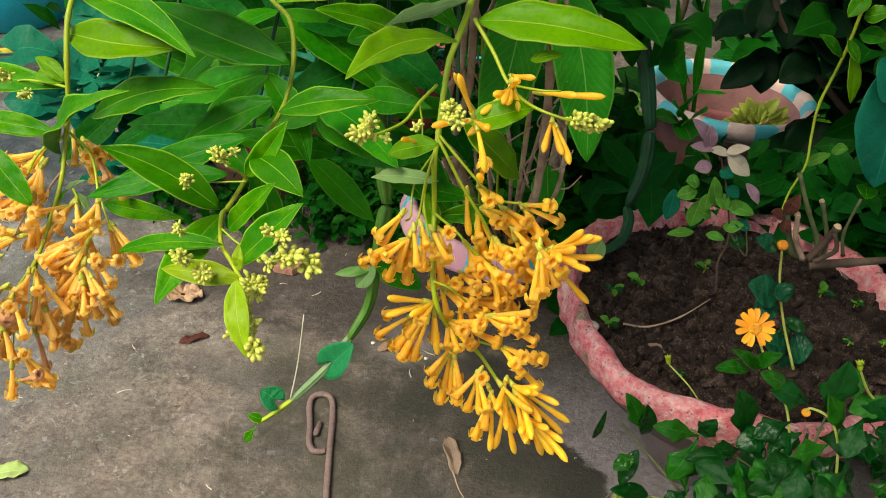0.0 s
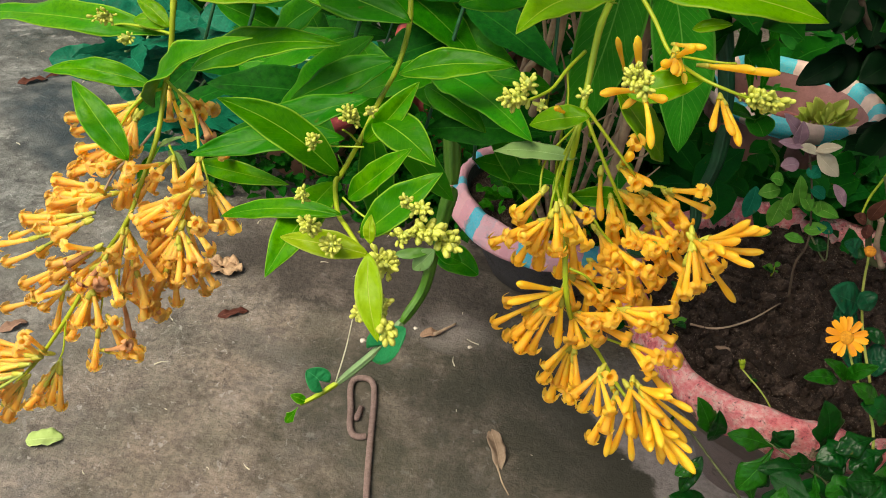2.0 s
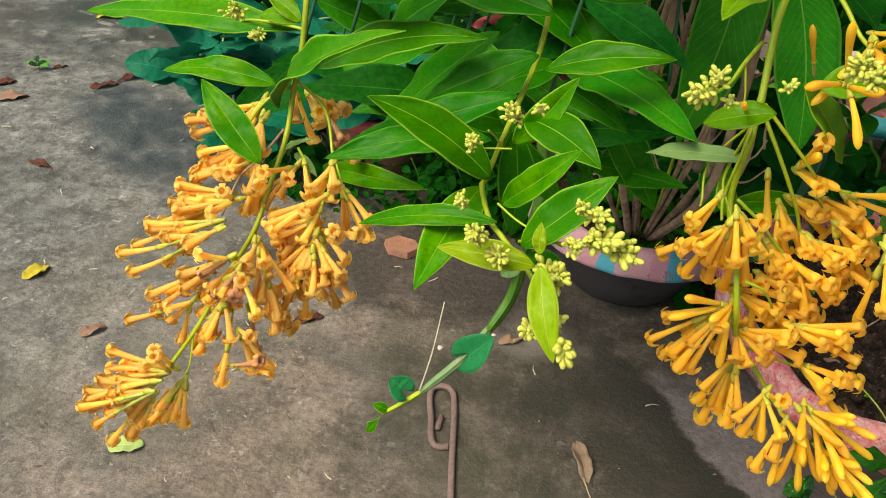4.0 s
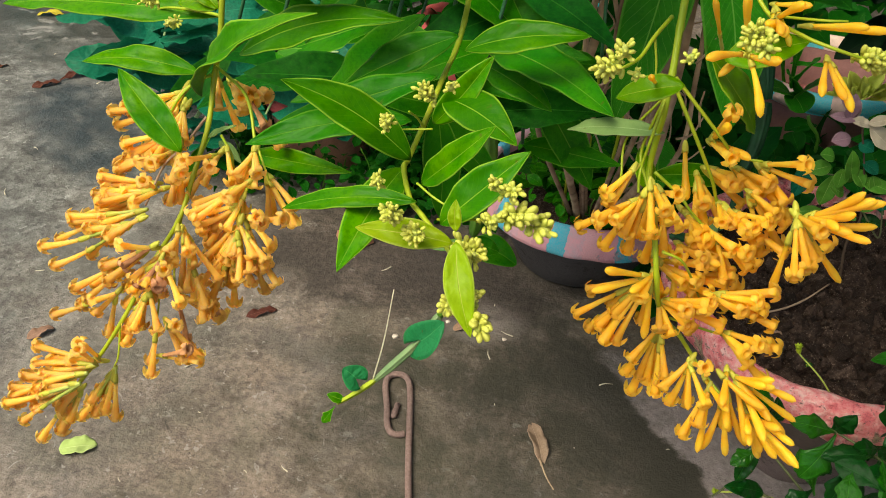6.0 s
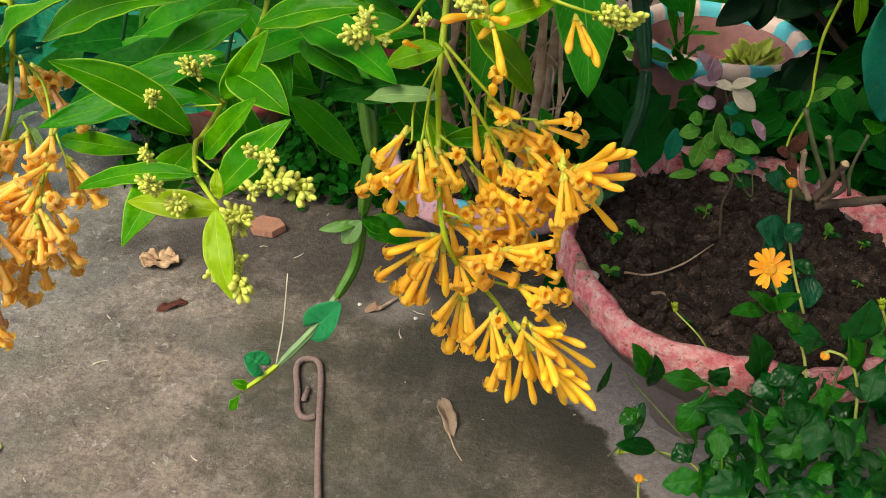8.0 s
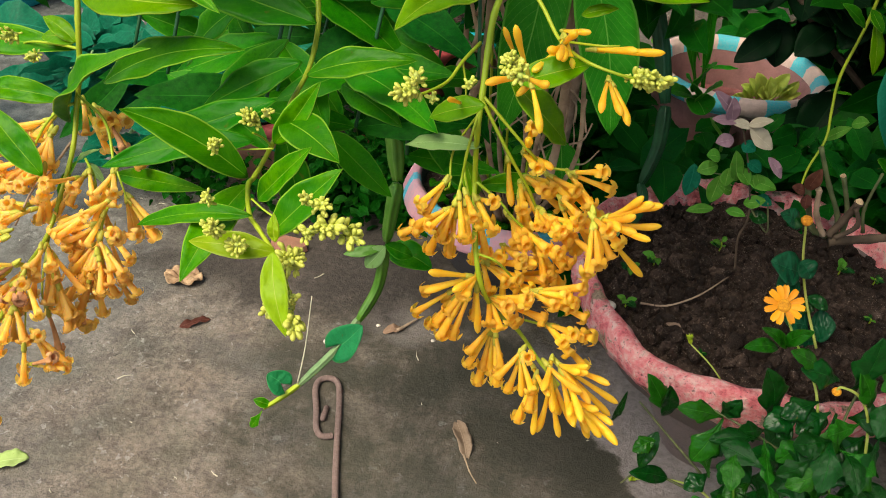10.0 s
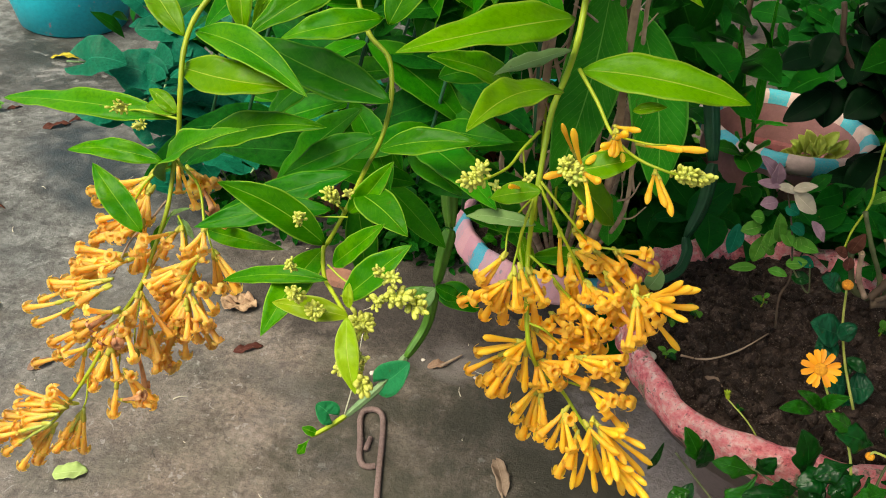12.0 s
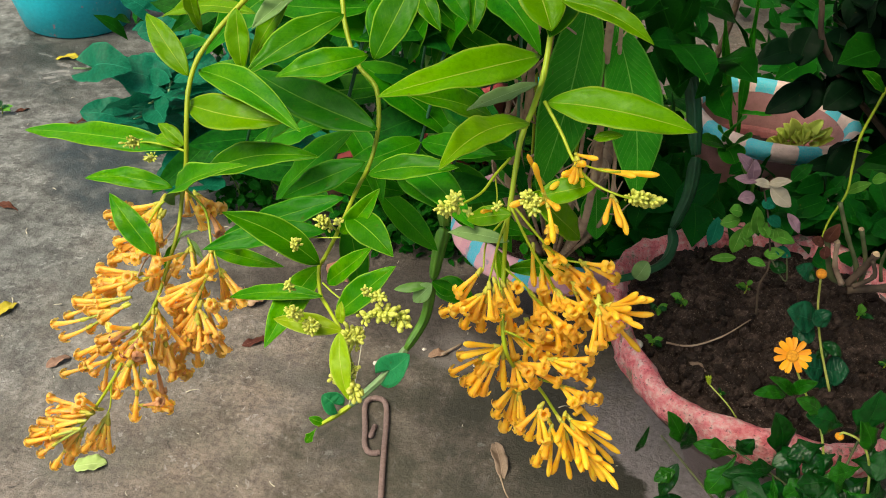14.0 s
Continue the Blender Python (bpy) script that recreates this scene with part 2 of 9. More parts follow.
LEAF_FALLEN = leaf_material("leaf fallen light green", (0.36, 0.52, 0.14), (0.52, 0.66, 0.26), (0.6, 0.7, 0.35), 0.55, 0.2, 9)
LEAF_YELLOW = leaf_material("leaf fallen yellow", (0.45, 0.36, 0.03), (0.6, 0.5, 0.06), (0.6, 0.5, 0.12), 0.55, 0.2, 9)
STEM = soft_material("stem yellow green", (0.22, 0.32, 0.012), (0.38, 0.47, 0.022), 45, 0.45, 0.0, 0.25)
STALK = soft_material("flower stalk", (0.32, 0.40, 0.06), (0.50, 0.54, 0.13), 60, 0.5, 0.15, 0.15)
CALYX = soft_material("calyx", (0.40, 0.43, 0.04), (0.62, 0.56, 0.09), 120, 0.5, 0.2, 0.15)
PETAL = soft_material("petal orange yellow", (0.99, 0.56, 0.045), (1.0, 0.77, 0.15), 90, 0.5, 0.5, 0.2, 0.22, 0.3, 0.5)
PETAL_WARM = soft_material("petal deep orange", (0.99, 0.58, 0.10), (1.0, 0.79, 0.27), 90, 0.52, 0.5, 0.2, 0.3, 0.3, 0.5)
PETAL_BUD = soft_material("petal closed", (0.99, 0.56, 0.035), (1.0, 0.76, 0.11), 90, 0.48, 0.46, 0.15, 0.2, 0.3, 0.5)
PETAL_OLD = soft_material("petal withered", (0.36, 0.15, 0.06), (0.80, 0.42, 0.20), 160, 0.7, 0.2, 0.35, 0.4)
BUD = soft_material("young bud", (0.46, 0.51, 0.05), (0.78, 0.79, 0.19), 150, 0.5, 0.22, 0.2, 0.3)
VINE = soft_material("vine green", (0.045, 0.16, 0.010), (0.11, 0.28, 0.025), 40, 0.45, 0.0, 0.3)
VINE_DARK = soft_material("vine dark green", (0.006, 0.055, 0.020), (0.018, 0.11, 0.04), 40, 0.45, 0.0, 0.3)
LEAF_HEART = leaf_material("leaf heart green", (0.006, 0.15, 0.045), (0.020, 0.29, 0.08), (0.06, 0.36, 0.12), 0.4, 0.28, 6, spec=0.22, vein=0.15, ridge=0.5)
VINE_PALE = soft_material("vine pale green", (0.16, 0.29, 0.12), (0.27, 0.40, 0.18), 50, 0.5, 0.0, 0.3)
BARK = soft_material("bark brown", (0.20, 0.13, 0.085), (0.50, 0.37, 0.25), 50, 0.85, 0.0, 0.9)
BARK_DARK = soft_material("bark dark", (0.04, 0.026, 0.018), (0.11, 0.075, 0.048), 60, 0.85, 0.0, 0.9)
BARK_GREEN = soft_material("bark greenish", (0.06, 0.075, 0.03), (0.13, 0.15, 0.06), 60, 0.7, 0.0, 0.6)
PITH = soft_material("cut wood", (0.42, 0.28, 0.15), (0.62, 0.45, 0.27), 200, 0.8, 0.0, 0.4)
WITHERED = soft_material("withered leaf", (0.20, 0.10, 0.055), (0.50, 0.33, 0.20), 110, 0.75, 0.12, 0.8)
STRAW = soft_material("straw", (0.45, 0.42, 0.30), (0.62, 0.58, 0.44), 90, 0.6, 0.0, 0.2)
RAY_PETAL = soft_material("ray petal", (0.92, 0.33, 0.006), (0.98, 0.43, 0.010), 90, 0.5, 0.2, 0.15)
DISC = soft_material("flower disc", (0.55, 0.17, 0.01), (0.85, 0.36, 0.02), 500, 0.7, 0.0, 0.6)
SHELL = soft_material("pale shell", (0.55, 0.47, 0.38), (0.75, 0.68, 0.58), 60, 0.6, 0.0, 0.2)
PINK_PAINT = rim_material()
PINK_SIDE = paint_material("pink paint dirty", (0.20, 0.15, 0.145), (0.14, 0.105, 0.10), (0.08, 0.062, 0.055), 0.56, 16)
TERRA_IN = paint_material("dusty pink cement", (0.40, 0.19, 0.18), (0.27, 0.13, 0.12), (0.20, 0.12, 0.10), 0.62, 10)
STRIPE_RIM = paint_material("striped paint", (0.82, 0.60, 0.52), (0.66, 0.48, 0.40), (0.34, 0.26, 0.20), 0.70, 20, 0.5, (11, [(0.01, 0.56, 0.66)]), 0.4)
STRIPE_PINK = paint_material("pink and blue striped paint", (0.70, 0.34, 0.40), (0.50, 0.38, 0.44), (0.34, 0.31, 0.36), 0.585, 18, 0.55, (11, [(0.72, 0.36, 0.40), (0.66, 0.30, 0.36), (0.02, 0.46, 0.60)]), 0.7)
# cement coloured dark for the shade inside and below the lipped pot's rim
SHADED_CEMENT = paint_material("shaded dark cement", (0.085, 0.080, 0.085), (0.055, 0.050, 0.052), (0.035, 0.030, 0.028), 0.56, 30)
GREY_CEMENT = paint_material("lilac grey cement", (0.34, 0.30, 0.33), (0.22, 0.19, 0.21), (0.13, 0.11, 0.11), 0.60, 20)
RED_CLAY = paint_material("red clay", (0.50, 0.08, 0.085), (0.38, 0.07, 0.07), (0.20, 0.08, 0.06), 0.62, 20)
OLD_RED = paint_material("faded red wash", (0.30, 0.085, 0.085), (0.20, 0.065, 0.06), (0.12, 0.07, 0.055), 0.58, 24)
CLAY = paint_material("brown clay", (0.36, 0.17, 0.11), (0.25, 0.12, 0.08), (0.16, 0.09, 0.07), 0.60, 20)
TURQUOISE = paint_material("turquoise paint", (0.004, 0.50, 0.60), (0.004, 0.38, 0.48), (0.46, 0.28, 0.32), 0.60, 30, 0.4, None, 0.3)
RUST = paint_material("rusty iron", (0.27, 0.185, 0.165), (0.17, 0.11, 0.095), (0.38, 0.28, 0.24), 0.6, 60, 0.85, None, 0.8)


def soil_material():
    m, nt, bsdf = material("moist soil")
    a = noise_of(nt, 42, 8, 0.72)
    b = noise_of(nt, 230, 6, 0.7)
    c = noise_of(nt, 620, 3, 0.6)
    # colour follows the bump noise: hollows painted in shade, crumb tops as if lit
    col = ramp(nt, a, [(0.30, (0.008, 0.005, 0.0035)), (0.52, (0.038, 0.024, 0.018)), (0.72, (0.10, 0.068, 0.054))])
    col = mixed(nt, ramp(nt, b, [(0.34, grey(0.85)), (0.5, grey(0.0))]), col, (0.007, 0.004, 0.003))
    col = mixed(nt, ramp(nt, b, [(0.60, grey(0)), (0.68, grey(0.7))]), col, (0.16, 0.115, 0.09))
    col = mixed(nt, ramp(nt, c, [(0.61, grey(0)), (0.68, grey(0.7))]), col, (0.21, 0.165, 0.135))
    isl = nt.nodes.new("ShaderNodeNewGeometry").outputs["Random Per Island"]
    col = mixed(nt, 1.0, col, ramp(nt, isl, [(0.0, grey(0.7)), (1.0, grey(1.9))]), 'MULTIPLY')
    nt.links.new(col, bsdf.inputs["Base Color"])
    bsdf.inputs["Roughness"].default_value = 0.9
    bsdf.inputs["Specular IOR Level"].default_value = 0.2
    bumped(nt, bsdf, maths(nt, 'ADD', a, maths(nt, 'MULTIPLY', b, 0.8)), 1.0, 0.008)
    return m


SOIL = soil_material()


def concrete_material():
    """Old yard concrete: sandy grain, pale specks, blotches of damp and algae, a paler scrubbed strip by the big
    planter, shade painted under the shrub.
    """
    m, nt, bsdf = material("old concrete")
    tc = nt.nodes.new("ShaderNodeTexCoord")
    pos = tc.outputs["Object"]
    sep = nt.nodes.new("ShaderNodeSeparateXYZ")
    nt.links.new(pos, sep.inputs[0])
    big = noise_of(nt, 3.4, 8, 0.66, distort=0.5)
    mid = noise_of(nt, 14, 10, 0.68, distort=0.3)
    grain = noise_of(nt, 210, 7, 0.75)
    fine = noise_of(nt, 700, 3, 0.6)
    col = ramp(nt, big, [(0.30, (0.108, 0.089, 0.072)), (0.50, (0.195, 0.156, 0.125)), (0.72, (0.260, 0.222, 0.190))])
    col = mixed(nt, ramp(nt, mid, [(0.36, grey(0.9)), (0.54, grey(0.0))]), col, (0.105, 0.089, 0.068))
    col = mixed(nt, ramp(nt, grain, [(0.54, grey(0)), (0.70, grey(0.5))]), col, (0.30, 0.265, 0.235))
    col = mixed(nt, ramp(nt, fine, [(0.36, grey(0.35)), (0.50, grey(0))]), col, (0.055, 0.047, 0.04))
    rough_tone = ramp(nt, noise_of(nt, 30, 8, 0.72, distort=0.2), [(0.34, grey(0.62)), (0.5, grey(1.0)), (0.66, grey(1.34))])
    col = mixed(nt, 1.0, col, rough_tone, 'MULTIPLY')
    crumbs = noise_of(nt, 130, 6, 0.7)
    col = mixed(nt, 1.0, col, ramp(nt, crumbs, [(0.36, grey(0.70)), (0.5, grey(1.0)), (0.63, grey(1.28))]), 'MULTIPLY')
    specks = noise_of(nt, 95, 3, 0.55, distort=1.2)
    col = mixed(nt, ramp(nt, specks, [(0.625, grey(0)), (0.68, grey(0.65))]), col, (0.36, 0.335, 0.31))
    scaled = noise_of(nt, 24, 6, 0.62, distort=0.8)
    col = mixed(nt, ramp(nt, scaled, [(0.60, grey(0)), (0.66, grey(0.4))]), col, (0.30, 0.275, 0.255))
    pits = noise_of(nt, 64, 5, 0.6, distort=1.0)
    col = mixed(nt, ramp(nt, pits, [(0.30, grey(0.85)), (0.39, grey(0))]), col, (0.045, 0.040, 0.034))
    cool = noise_of(nt, 5.5, 6, 0.6)
    col = mixed(nt, ramp(nt, cool, [(0.48, grey(0)), (0.64, grey(0.55))]), col, (0.135, 0.128, 0.124))
    moss = noise_of(nt, 7.5, 9, 0.68)
    col = mixed(nt, ramp(nt, moss, [(0.50, grey(0)), (0.62, grey(0.5))]), col, (0.100, 0.095, 0.068))
    bw = nt.nodes.new("ShaderNodeRGBToBW")
    nt.links.new(col, bw.inputs[0])
    pebbled = ramp(nt, noise_of(nt, 34, 5, 0.6, distort=0.5), [(0.38, grey(0.62)), (0.5, grey(0.98)), (0.62, grey(1.36))])
    ash = mixed(nt, 1.0, mixed(nt, 1.0, bw.outputs[0], (0.95, 1.0, 0.94), 'MULTIPLY'), pebbled, 'MULTIPLY')
    away = node(nt, "ShaderNodeMapRange")
    nt.links.new(maths(nt, 'ADD', maths(nt, 'SUBTRACT', sep.outputs["X"], maths(nt, 'MULTIPLY', sep.outputs["Y"], 0.25)), maths(nt, 'MULTIPLY', mid, 0.25)), away.inputs["Value"])
    away.inputs["From Min"].default_value = -0.85
    away.inputs["From Max"].default_value = -0.38
    away.inputs["To Min"].default_value = 0.9
    away.inputs["To Max"].default_value = 0.0
    col = mixed(nt, away.outputs[0], col, ash)
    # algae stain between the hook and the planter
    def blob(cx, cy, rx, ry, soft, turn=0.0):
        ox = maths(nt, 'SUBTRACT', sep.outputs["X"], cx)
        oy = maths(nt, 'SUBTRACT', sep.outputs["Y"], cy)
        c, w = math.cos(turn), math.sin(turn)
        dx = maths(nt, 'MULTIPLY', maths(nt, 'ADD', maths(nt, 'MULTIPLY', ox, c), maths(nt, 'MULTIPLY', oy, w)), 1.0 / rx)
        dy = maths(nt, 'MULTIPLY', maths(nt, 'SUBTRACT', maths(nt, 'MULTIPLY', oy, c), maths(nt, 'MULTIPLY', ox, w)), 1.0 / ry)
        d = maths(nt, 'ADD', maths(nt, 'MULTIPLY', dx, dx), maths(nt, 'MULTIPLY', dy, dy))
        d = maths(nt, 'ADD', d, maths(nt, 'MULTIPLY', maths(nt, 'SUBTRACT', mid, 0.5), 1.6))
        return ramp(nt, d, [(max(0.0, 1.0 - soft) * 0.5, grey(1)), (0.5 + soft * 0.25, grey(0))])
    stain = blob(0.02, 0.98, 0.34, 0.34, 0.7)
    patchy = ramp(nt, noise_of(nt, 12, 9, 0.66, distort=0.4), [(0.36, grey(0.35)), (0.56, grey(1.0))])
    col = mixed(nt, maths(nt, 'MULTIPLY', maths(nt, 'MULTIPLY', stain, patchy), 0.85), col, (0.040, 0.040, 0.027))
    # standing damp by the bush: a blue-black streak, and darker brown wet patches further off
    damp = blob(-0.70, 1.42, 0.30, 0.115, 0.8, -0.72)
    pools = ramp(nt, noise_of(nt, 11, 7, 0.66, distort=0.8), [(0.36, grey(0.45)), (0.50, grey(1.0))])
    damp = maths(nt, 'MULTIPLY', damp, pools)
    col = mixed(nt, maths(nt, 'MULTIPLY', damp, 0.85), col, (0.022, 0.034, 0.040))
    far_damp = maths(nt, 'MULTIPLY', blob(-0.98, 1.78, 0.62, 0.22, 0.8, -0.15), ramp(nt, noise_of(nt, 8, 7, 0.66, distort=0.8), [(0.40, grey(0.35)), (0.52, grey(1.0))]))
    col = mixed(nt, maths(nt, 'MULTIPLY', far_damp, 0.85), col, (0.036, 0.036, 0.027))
    cement = maths(nt, 'MULTIPLY', blob(-1.02, 1.76, 0.25, 0.10, 0.5), ramp(nt, noise_of(nt, 16, 5, 0.6, distort=0.5), [(0.56, grey(0.0)), (0.60, grey(1.0))]))
    col = mixed(nt, maths(nt, 'MULTIPLY', cement, 0.7), col, (0.30, 0.29, 0.27))
    # a dry pale strip beside the big planter, cut off along a slanting dark edge
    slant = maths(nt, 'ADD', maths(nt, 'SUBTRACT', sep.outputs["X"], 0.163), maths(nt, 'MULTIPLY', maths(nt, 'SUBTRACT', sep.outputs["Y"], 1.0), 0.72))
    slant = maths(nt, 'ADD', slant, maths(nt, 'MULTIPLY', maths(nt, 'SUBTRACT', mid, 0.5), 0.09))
    dark_edge = ramp(nt, maths(nt, 'ADD', slant, 0.5), [(0.36, grey(0.0)), (0.47, grey(1.0)), (0.498, grey(1.0)), (0.506, grey(0.0))])
    dark_edge = maths(nt, 'MULTIPLY', dark_edge, blob(0.14, 0.98, 0.34, 0.40, 0.7))
    col = mixed(nt, maths(nt, 'MULTIPLY', dark_edge, 0.85), col, (0.040, 0.038, 0.028))
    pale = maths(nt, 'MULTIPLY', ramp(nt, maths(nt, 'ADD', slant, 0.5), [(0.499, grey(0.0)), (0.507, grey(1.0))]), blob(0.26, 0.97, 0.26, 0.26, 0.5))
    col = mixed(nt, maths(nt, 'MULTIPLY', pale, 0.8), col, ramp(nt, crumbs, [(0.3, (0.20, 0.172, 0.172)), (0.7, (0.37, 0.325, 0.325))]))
    chalk = blob(-0.045, 1.13, 0.075, 0.06, 0.7)
    col = mixed(nt, maths(nt, 'MULTIPLY', chalk, 0.6), col, (0.30, 0.26, 0.24))
    # shade under the shrub, painted into the floor along with damp by the pots
    wet_shade = blob(-0.17, 1.225, 0.36, 0.17, 0.7)
    col = mixed(nt, maths(nt, 'MULTIPLY', wet_shade, 0.88), col, ramp(nt, crumbs, [(0.35, (0.026, 0.021, 0.018)), (0.65, (0.062, 0.050, 0.043))]))
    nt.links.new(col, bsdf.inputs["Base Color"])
    wet = maths(nt, 'SUBTRACT', 0.82, maths(nt, 'MULTIPLY', maths(nt, 'MAXIMUM', damp, far_damp), 0.5))
    nt.links.new(wet, bsdf.inputs["Roughness"])
    bsdf.inputs["Specular IOR Level"].default_value = 0.35
    bumped(nt, bsdf, maths(nt, 'ADD', maths(nt, 'MULTIPLY', grain, 0.8), maths(nt, 'ADD', maths(nt, 'MULTIPLY', crumbs, 1.6), maths(nt, 'MULTIPLY', fine, 0.3))), 0.7, 0.003)
    return m


CONCRETE = concrete_material()

# ---- building ----
WHERE = {}
UNIT = Matrix.Identity(4)


def thing(name, at, label, category, group="", kind=""):
    ob = new(name)
    ob.location = at
    ob.empty_display_size = 0.02
    WHERE[ob.name] = Matrix.Translation(at)
    return tagged(ob, label, category, group, kind)


def mesh_from(name, bm, *mats, smooth=True):
    me = bpy.data.meshes.new(name)
    bm.to_mesh(me)
    bm.free()
    for m in mats:
        me.materials.append(m)
    if smooth:
        me.polygons.foreach_set("use_smooth", [True] * len(me.polygons))
    return me


def part(name, data, parent, m=UNIT, label="", kind=""):
    ob = new(name, data)
    ob.parent = parent
    ob.matrix_parent_inverse = WHERE[parent.name].inverted()
    ob.matrix_basis = m
    WHERE[ob.name] = m.copy()
    return tagged(ob, label, kind=kind)


def solo(name, data, m, label, category, group="", kind=""):
    ob = new(name, data)
    ob.matrix_basis = m
    WHERE[ob.name] = m.copy()
    return tagged(ob, label, category, group, kind)


def smooth_line(points, per=6):
    p = [Vector(v) for v in points]
    if len(p) < 3:
        return [p[0].lerp(p[-1], k / per) for k in range(per + 1)]
    p = [p[0] * 2 - p[1]] + p + [p[-1] * 2 - p[-2]]
    out = []
    for a, b, c, d in zip(p, p[1:], p[2:], p[3:]):
        for k in range(per):
            t = k / per
            out.append(0.5 * (2 * b + (c - a) * t + (2 * a - 5 * b + 4 * c - d) * t * t + (3 * b - a - 3 * c + d) * t ** 3))
    out.append(p[-2])
    return out


def tube(points, r0, r1, segs=8, per=6, knots=0.0, bm=None):
    """A tapering round stem along a smooth line; knots: bulges at the given points."""
    bm = bm or bmesh.new()
    line = smooth_line(points, per)
    n = len(line)
    up = Vector((0.31, 0.2, 0.93))
    rings = []
    for k, at in enumerate(line):
        along = (line[min(k + 1, n - 1)] - line[max(k - 1, 0)]).normalized()
        side = (up - along * up.dot(along)).normalized()
        up = side
        other = along.cross(side)
        r = r0 + (r1 - r0) * k / (n - 1)
        if knots and k % per == 0:
            r *= 1 + knots
        ring = []
        for s in range(segs):
            a = 2 * math.pi * s / segs
            ring.append(bm.verts.new(at + side * (r * math.cos(a)) + other * (r * math.sin(a))))
        rings.append(ring)
    for a, b in zip(rings, rings[1:]):
        for s in range(segs):
            bm.faces.new((a[s], a[(s + 1) % segs], b[(s + 1) % segs], b[s]))
    bm.faces.new(rings[0][::-1])
    bm.faces.new(rings[-1])
    return bm


def lathe(profile, segs=12, bm=None, m=UNIT, wobble=0.0, seed=0, caps=False, ragged=0.0):
    """A turned form: (radius, height) pairs from start to end; wobble: hand-made unevenness."""
    bm = bm or bmesh.new()
    rings = []
    for r, z in profile:
        ring = []
        for s in range(segs):
            a = 2 * math.pi * s / segs
            v = Vector((r * math.cos(a), r * math.sin(a), z))
            if wobble:
                g = noise.noise_vector(v * 9 + Vector((seed, 0, 0))) * wobble + noise.noise_vector(v * 32 + Vector((0, seed, 0))) * wobble * 0.5
                v += g
            if ragged:
                n1 = noise.noise(v * 60 + Vector((seed, 1, 0)))
                v += Vector((math.cos(a), math.sin(a), 0.6)) * ragged * (n1 + 0.6 * noise.noise(v * 170) - 0.9 * max(0.0, noise.noise(v * 26) - 0.25) * 2)
            ring.append(bm.verts.new(m @ v))
        rings.append(ring)
    for a, b in zip(rings, rings[1:]):
        for s in range(segs):
            bm.faces.new((a[s], a[(s + 1) % segs], b[(s + 1) % segs], b[s]))
    if caps:
        bm.faces.new(rings[0][::-1])
        bm.faces.new(rings[-1])
    return bm


def width_at(shape, v):
    """Half width of a leaf (1 at its widest) at v from stalk to tip."""
    if shape == "lance":
        return max(0.0, math.sin(math.pi * v ** 0.86)) ** 0.82 * (1.05 - 0.12 * v) if v > 0.03 else 0.04
    if shape == "oval":
        return max(0.0, math.sin(math.pi * v ** 0.9)) ** 0.75 if v > 0.03 else 0.03
    if shape == "round":
        return max(0.0, 1 - (2 * v - 1) ** 2) ** 0.5 if 0.01 < v < 0.995 else 0.05
    if shape == "blunt":
        return max(0.0, 1 - abs(2 * v - 1.02) ** 3.2) ** 0.6 if v > 0.02 else 0.05
    if shape == "heart":
        return max(0.40 if v < 0.2 else 0.0, max(0.0, math.sin(math.pi * v ** 0.62)) ** 0.6)
    if shape == "lobed":
        knots = ((0.0, 0.06), (0.15, 0.15), (0.30, 0.36), (0.42, 0.64), (0.52, 0.92), (0.57, 1.0), (0.62, 0.97), (0.66, 0.80), (0.70, 0.72), (0.75, 0.72), (0.80, 0.68), (0.84, 0.56), (0.90, 0.44), (0.95, 0.28), (1.0, 0.04))
        for (a, wa), (b, wb) in zip(knots, knots[1:]):
            if v <= b:
                return wa + (wb - wa) * (v - a) / (b - a)
    return math.sin(math.pi * v)


def leaf_sheet(length, width, shape="lance", fold=0.18, arch=0.06, wave=0.012, twist=0.0, seed=0, nl=14, nw=6, bm=None, m=UNIT, curl=0.0):
    """A leaf blade along +y with the stalk at the origin, upper side to +z. Arch lifts its middle, fold lifts its edges."""
    bm = bm or bmesh.new()
    uv = bm.loops.layers.uv.verify()
    rnd = random.Random(seed * 7 + 3)
    ph = rnd.random() * 6.28
    sway = rnd.uniform(-0.05, 0.05) * length
    rows = []
    coords = {}
    for k in range(nl + 1):
        v = k / nl
        half = 0.5 * width * width_at(shape, v)
        row = []
        notch = 0.40 * length * max(0.0, 1 - v / 0.55) ** 2 if shape == "heart" else 0.0
        for j in range(nw + 1):
            u = 2 * j / nw - 1
            x = u * half
            z = arch * length * 4 * v * (1 - v) + fold * abs(x)
            z += wave * length * (math.sin(9 * v + ph + 1.3 * u) + 0.55 * math.sin(23 * v + 2 * ph + 2.0 * u)) * abs(u) * min(1, 4 * v, 4 * (1 - v))
            z -= curl * (x * x) / max(width, 1e-6)
            a = twist * (v - 0.5)
            y = v * length + notch * (0.75 - abs(u))
            co = Vector((x * math.cos(a) - z * math.sin(a) + sway * math.sin(math.pi * v), y, x * math.sin(a) + z * math.cos(a)))
            vert = bm.verts.new(m @ co)
            coords[vert] = (0.5 + 0.5 * u, v)
            row.append(vert)
        rows.append(row)
    for a, b in zip(rows, rows[1:]):
        for j in range(nw):
            f = bm.faces.new((a[j], a[j + 1], b[j + 1], b[j]))
            for lp in f.loops:
                lp[uv].uv = coords[lp.vert]
    return bm


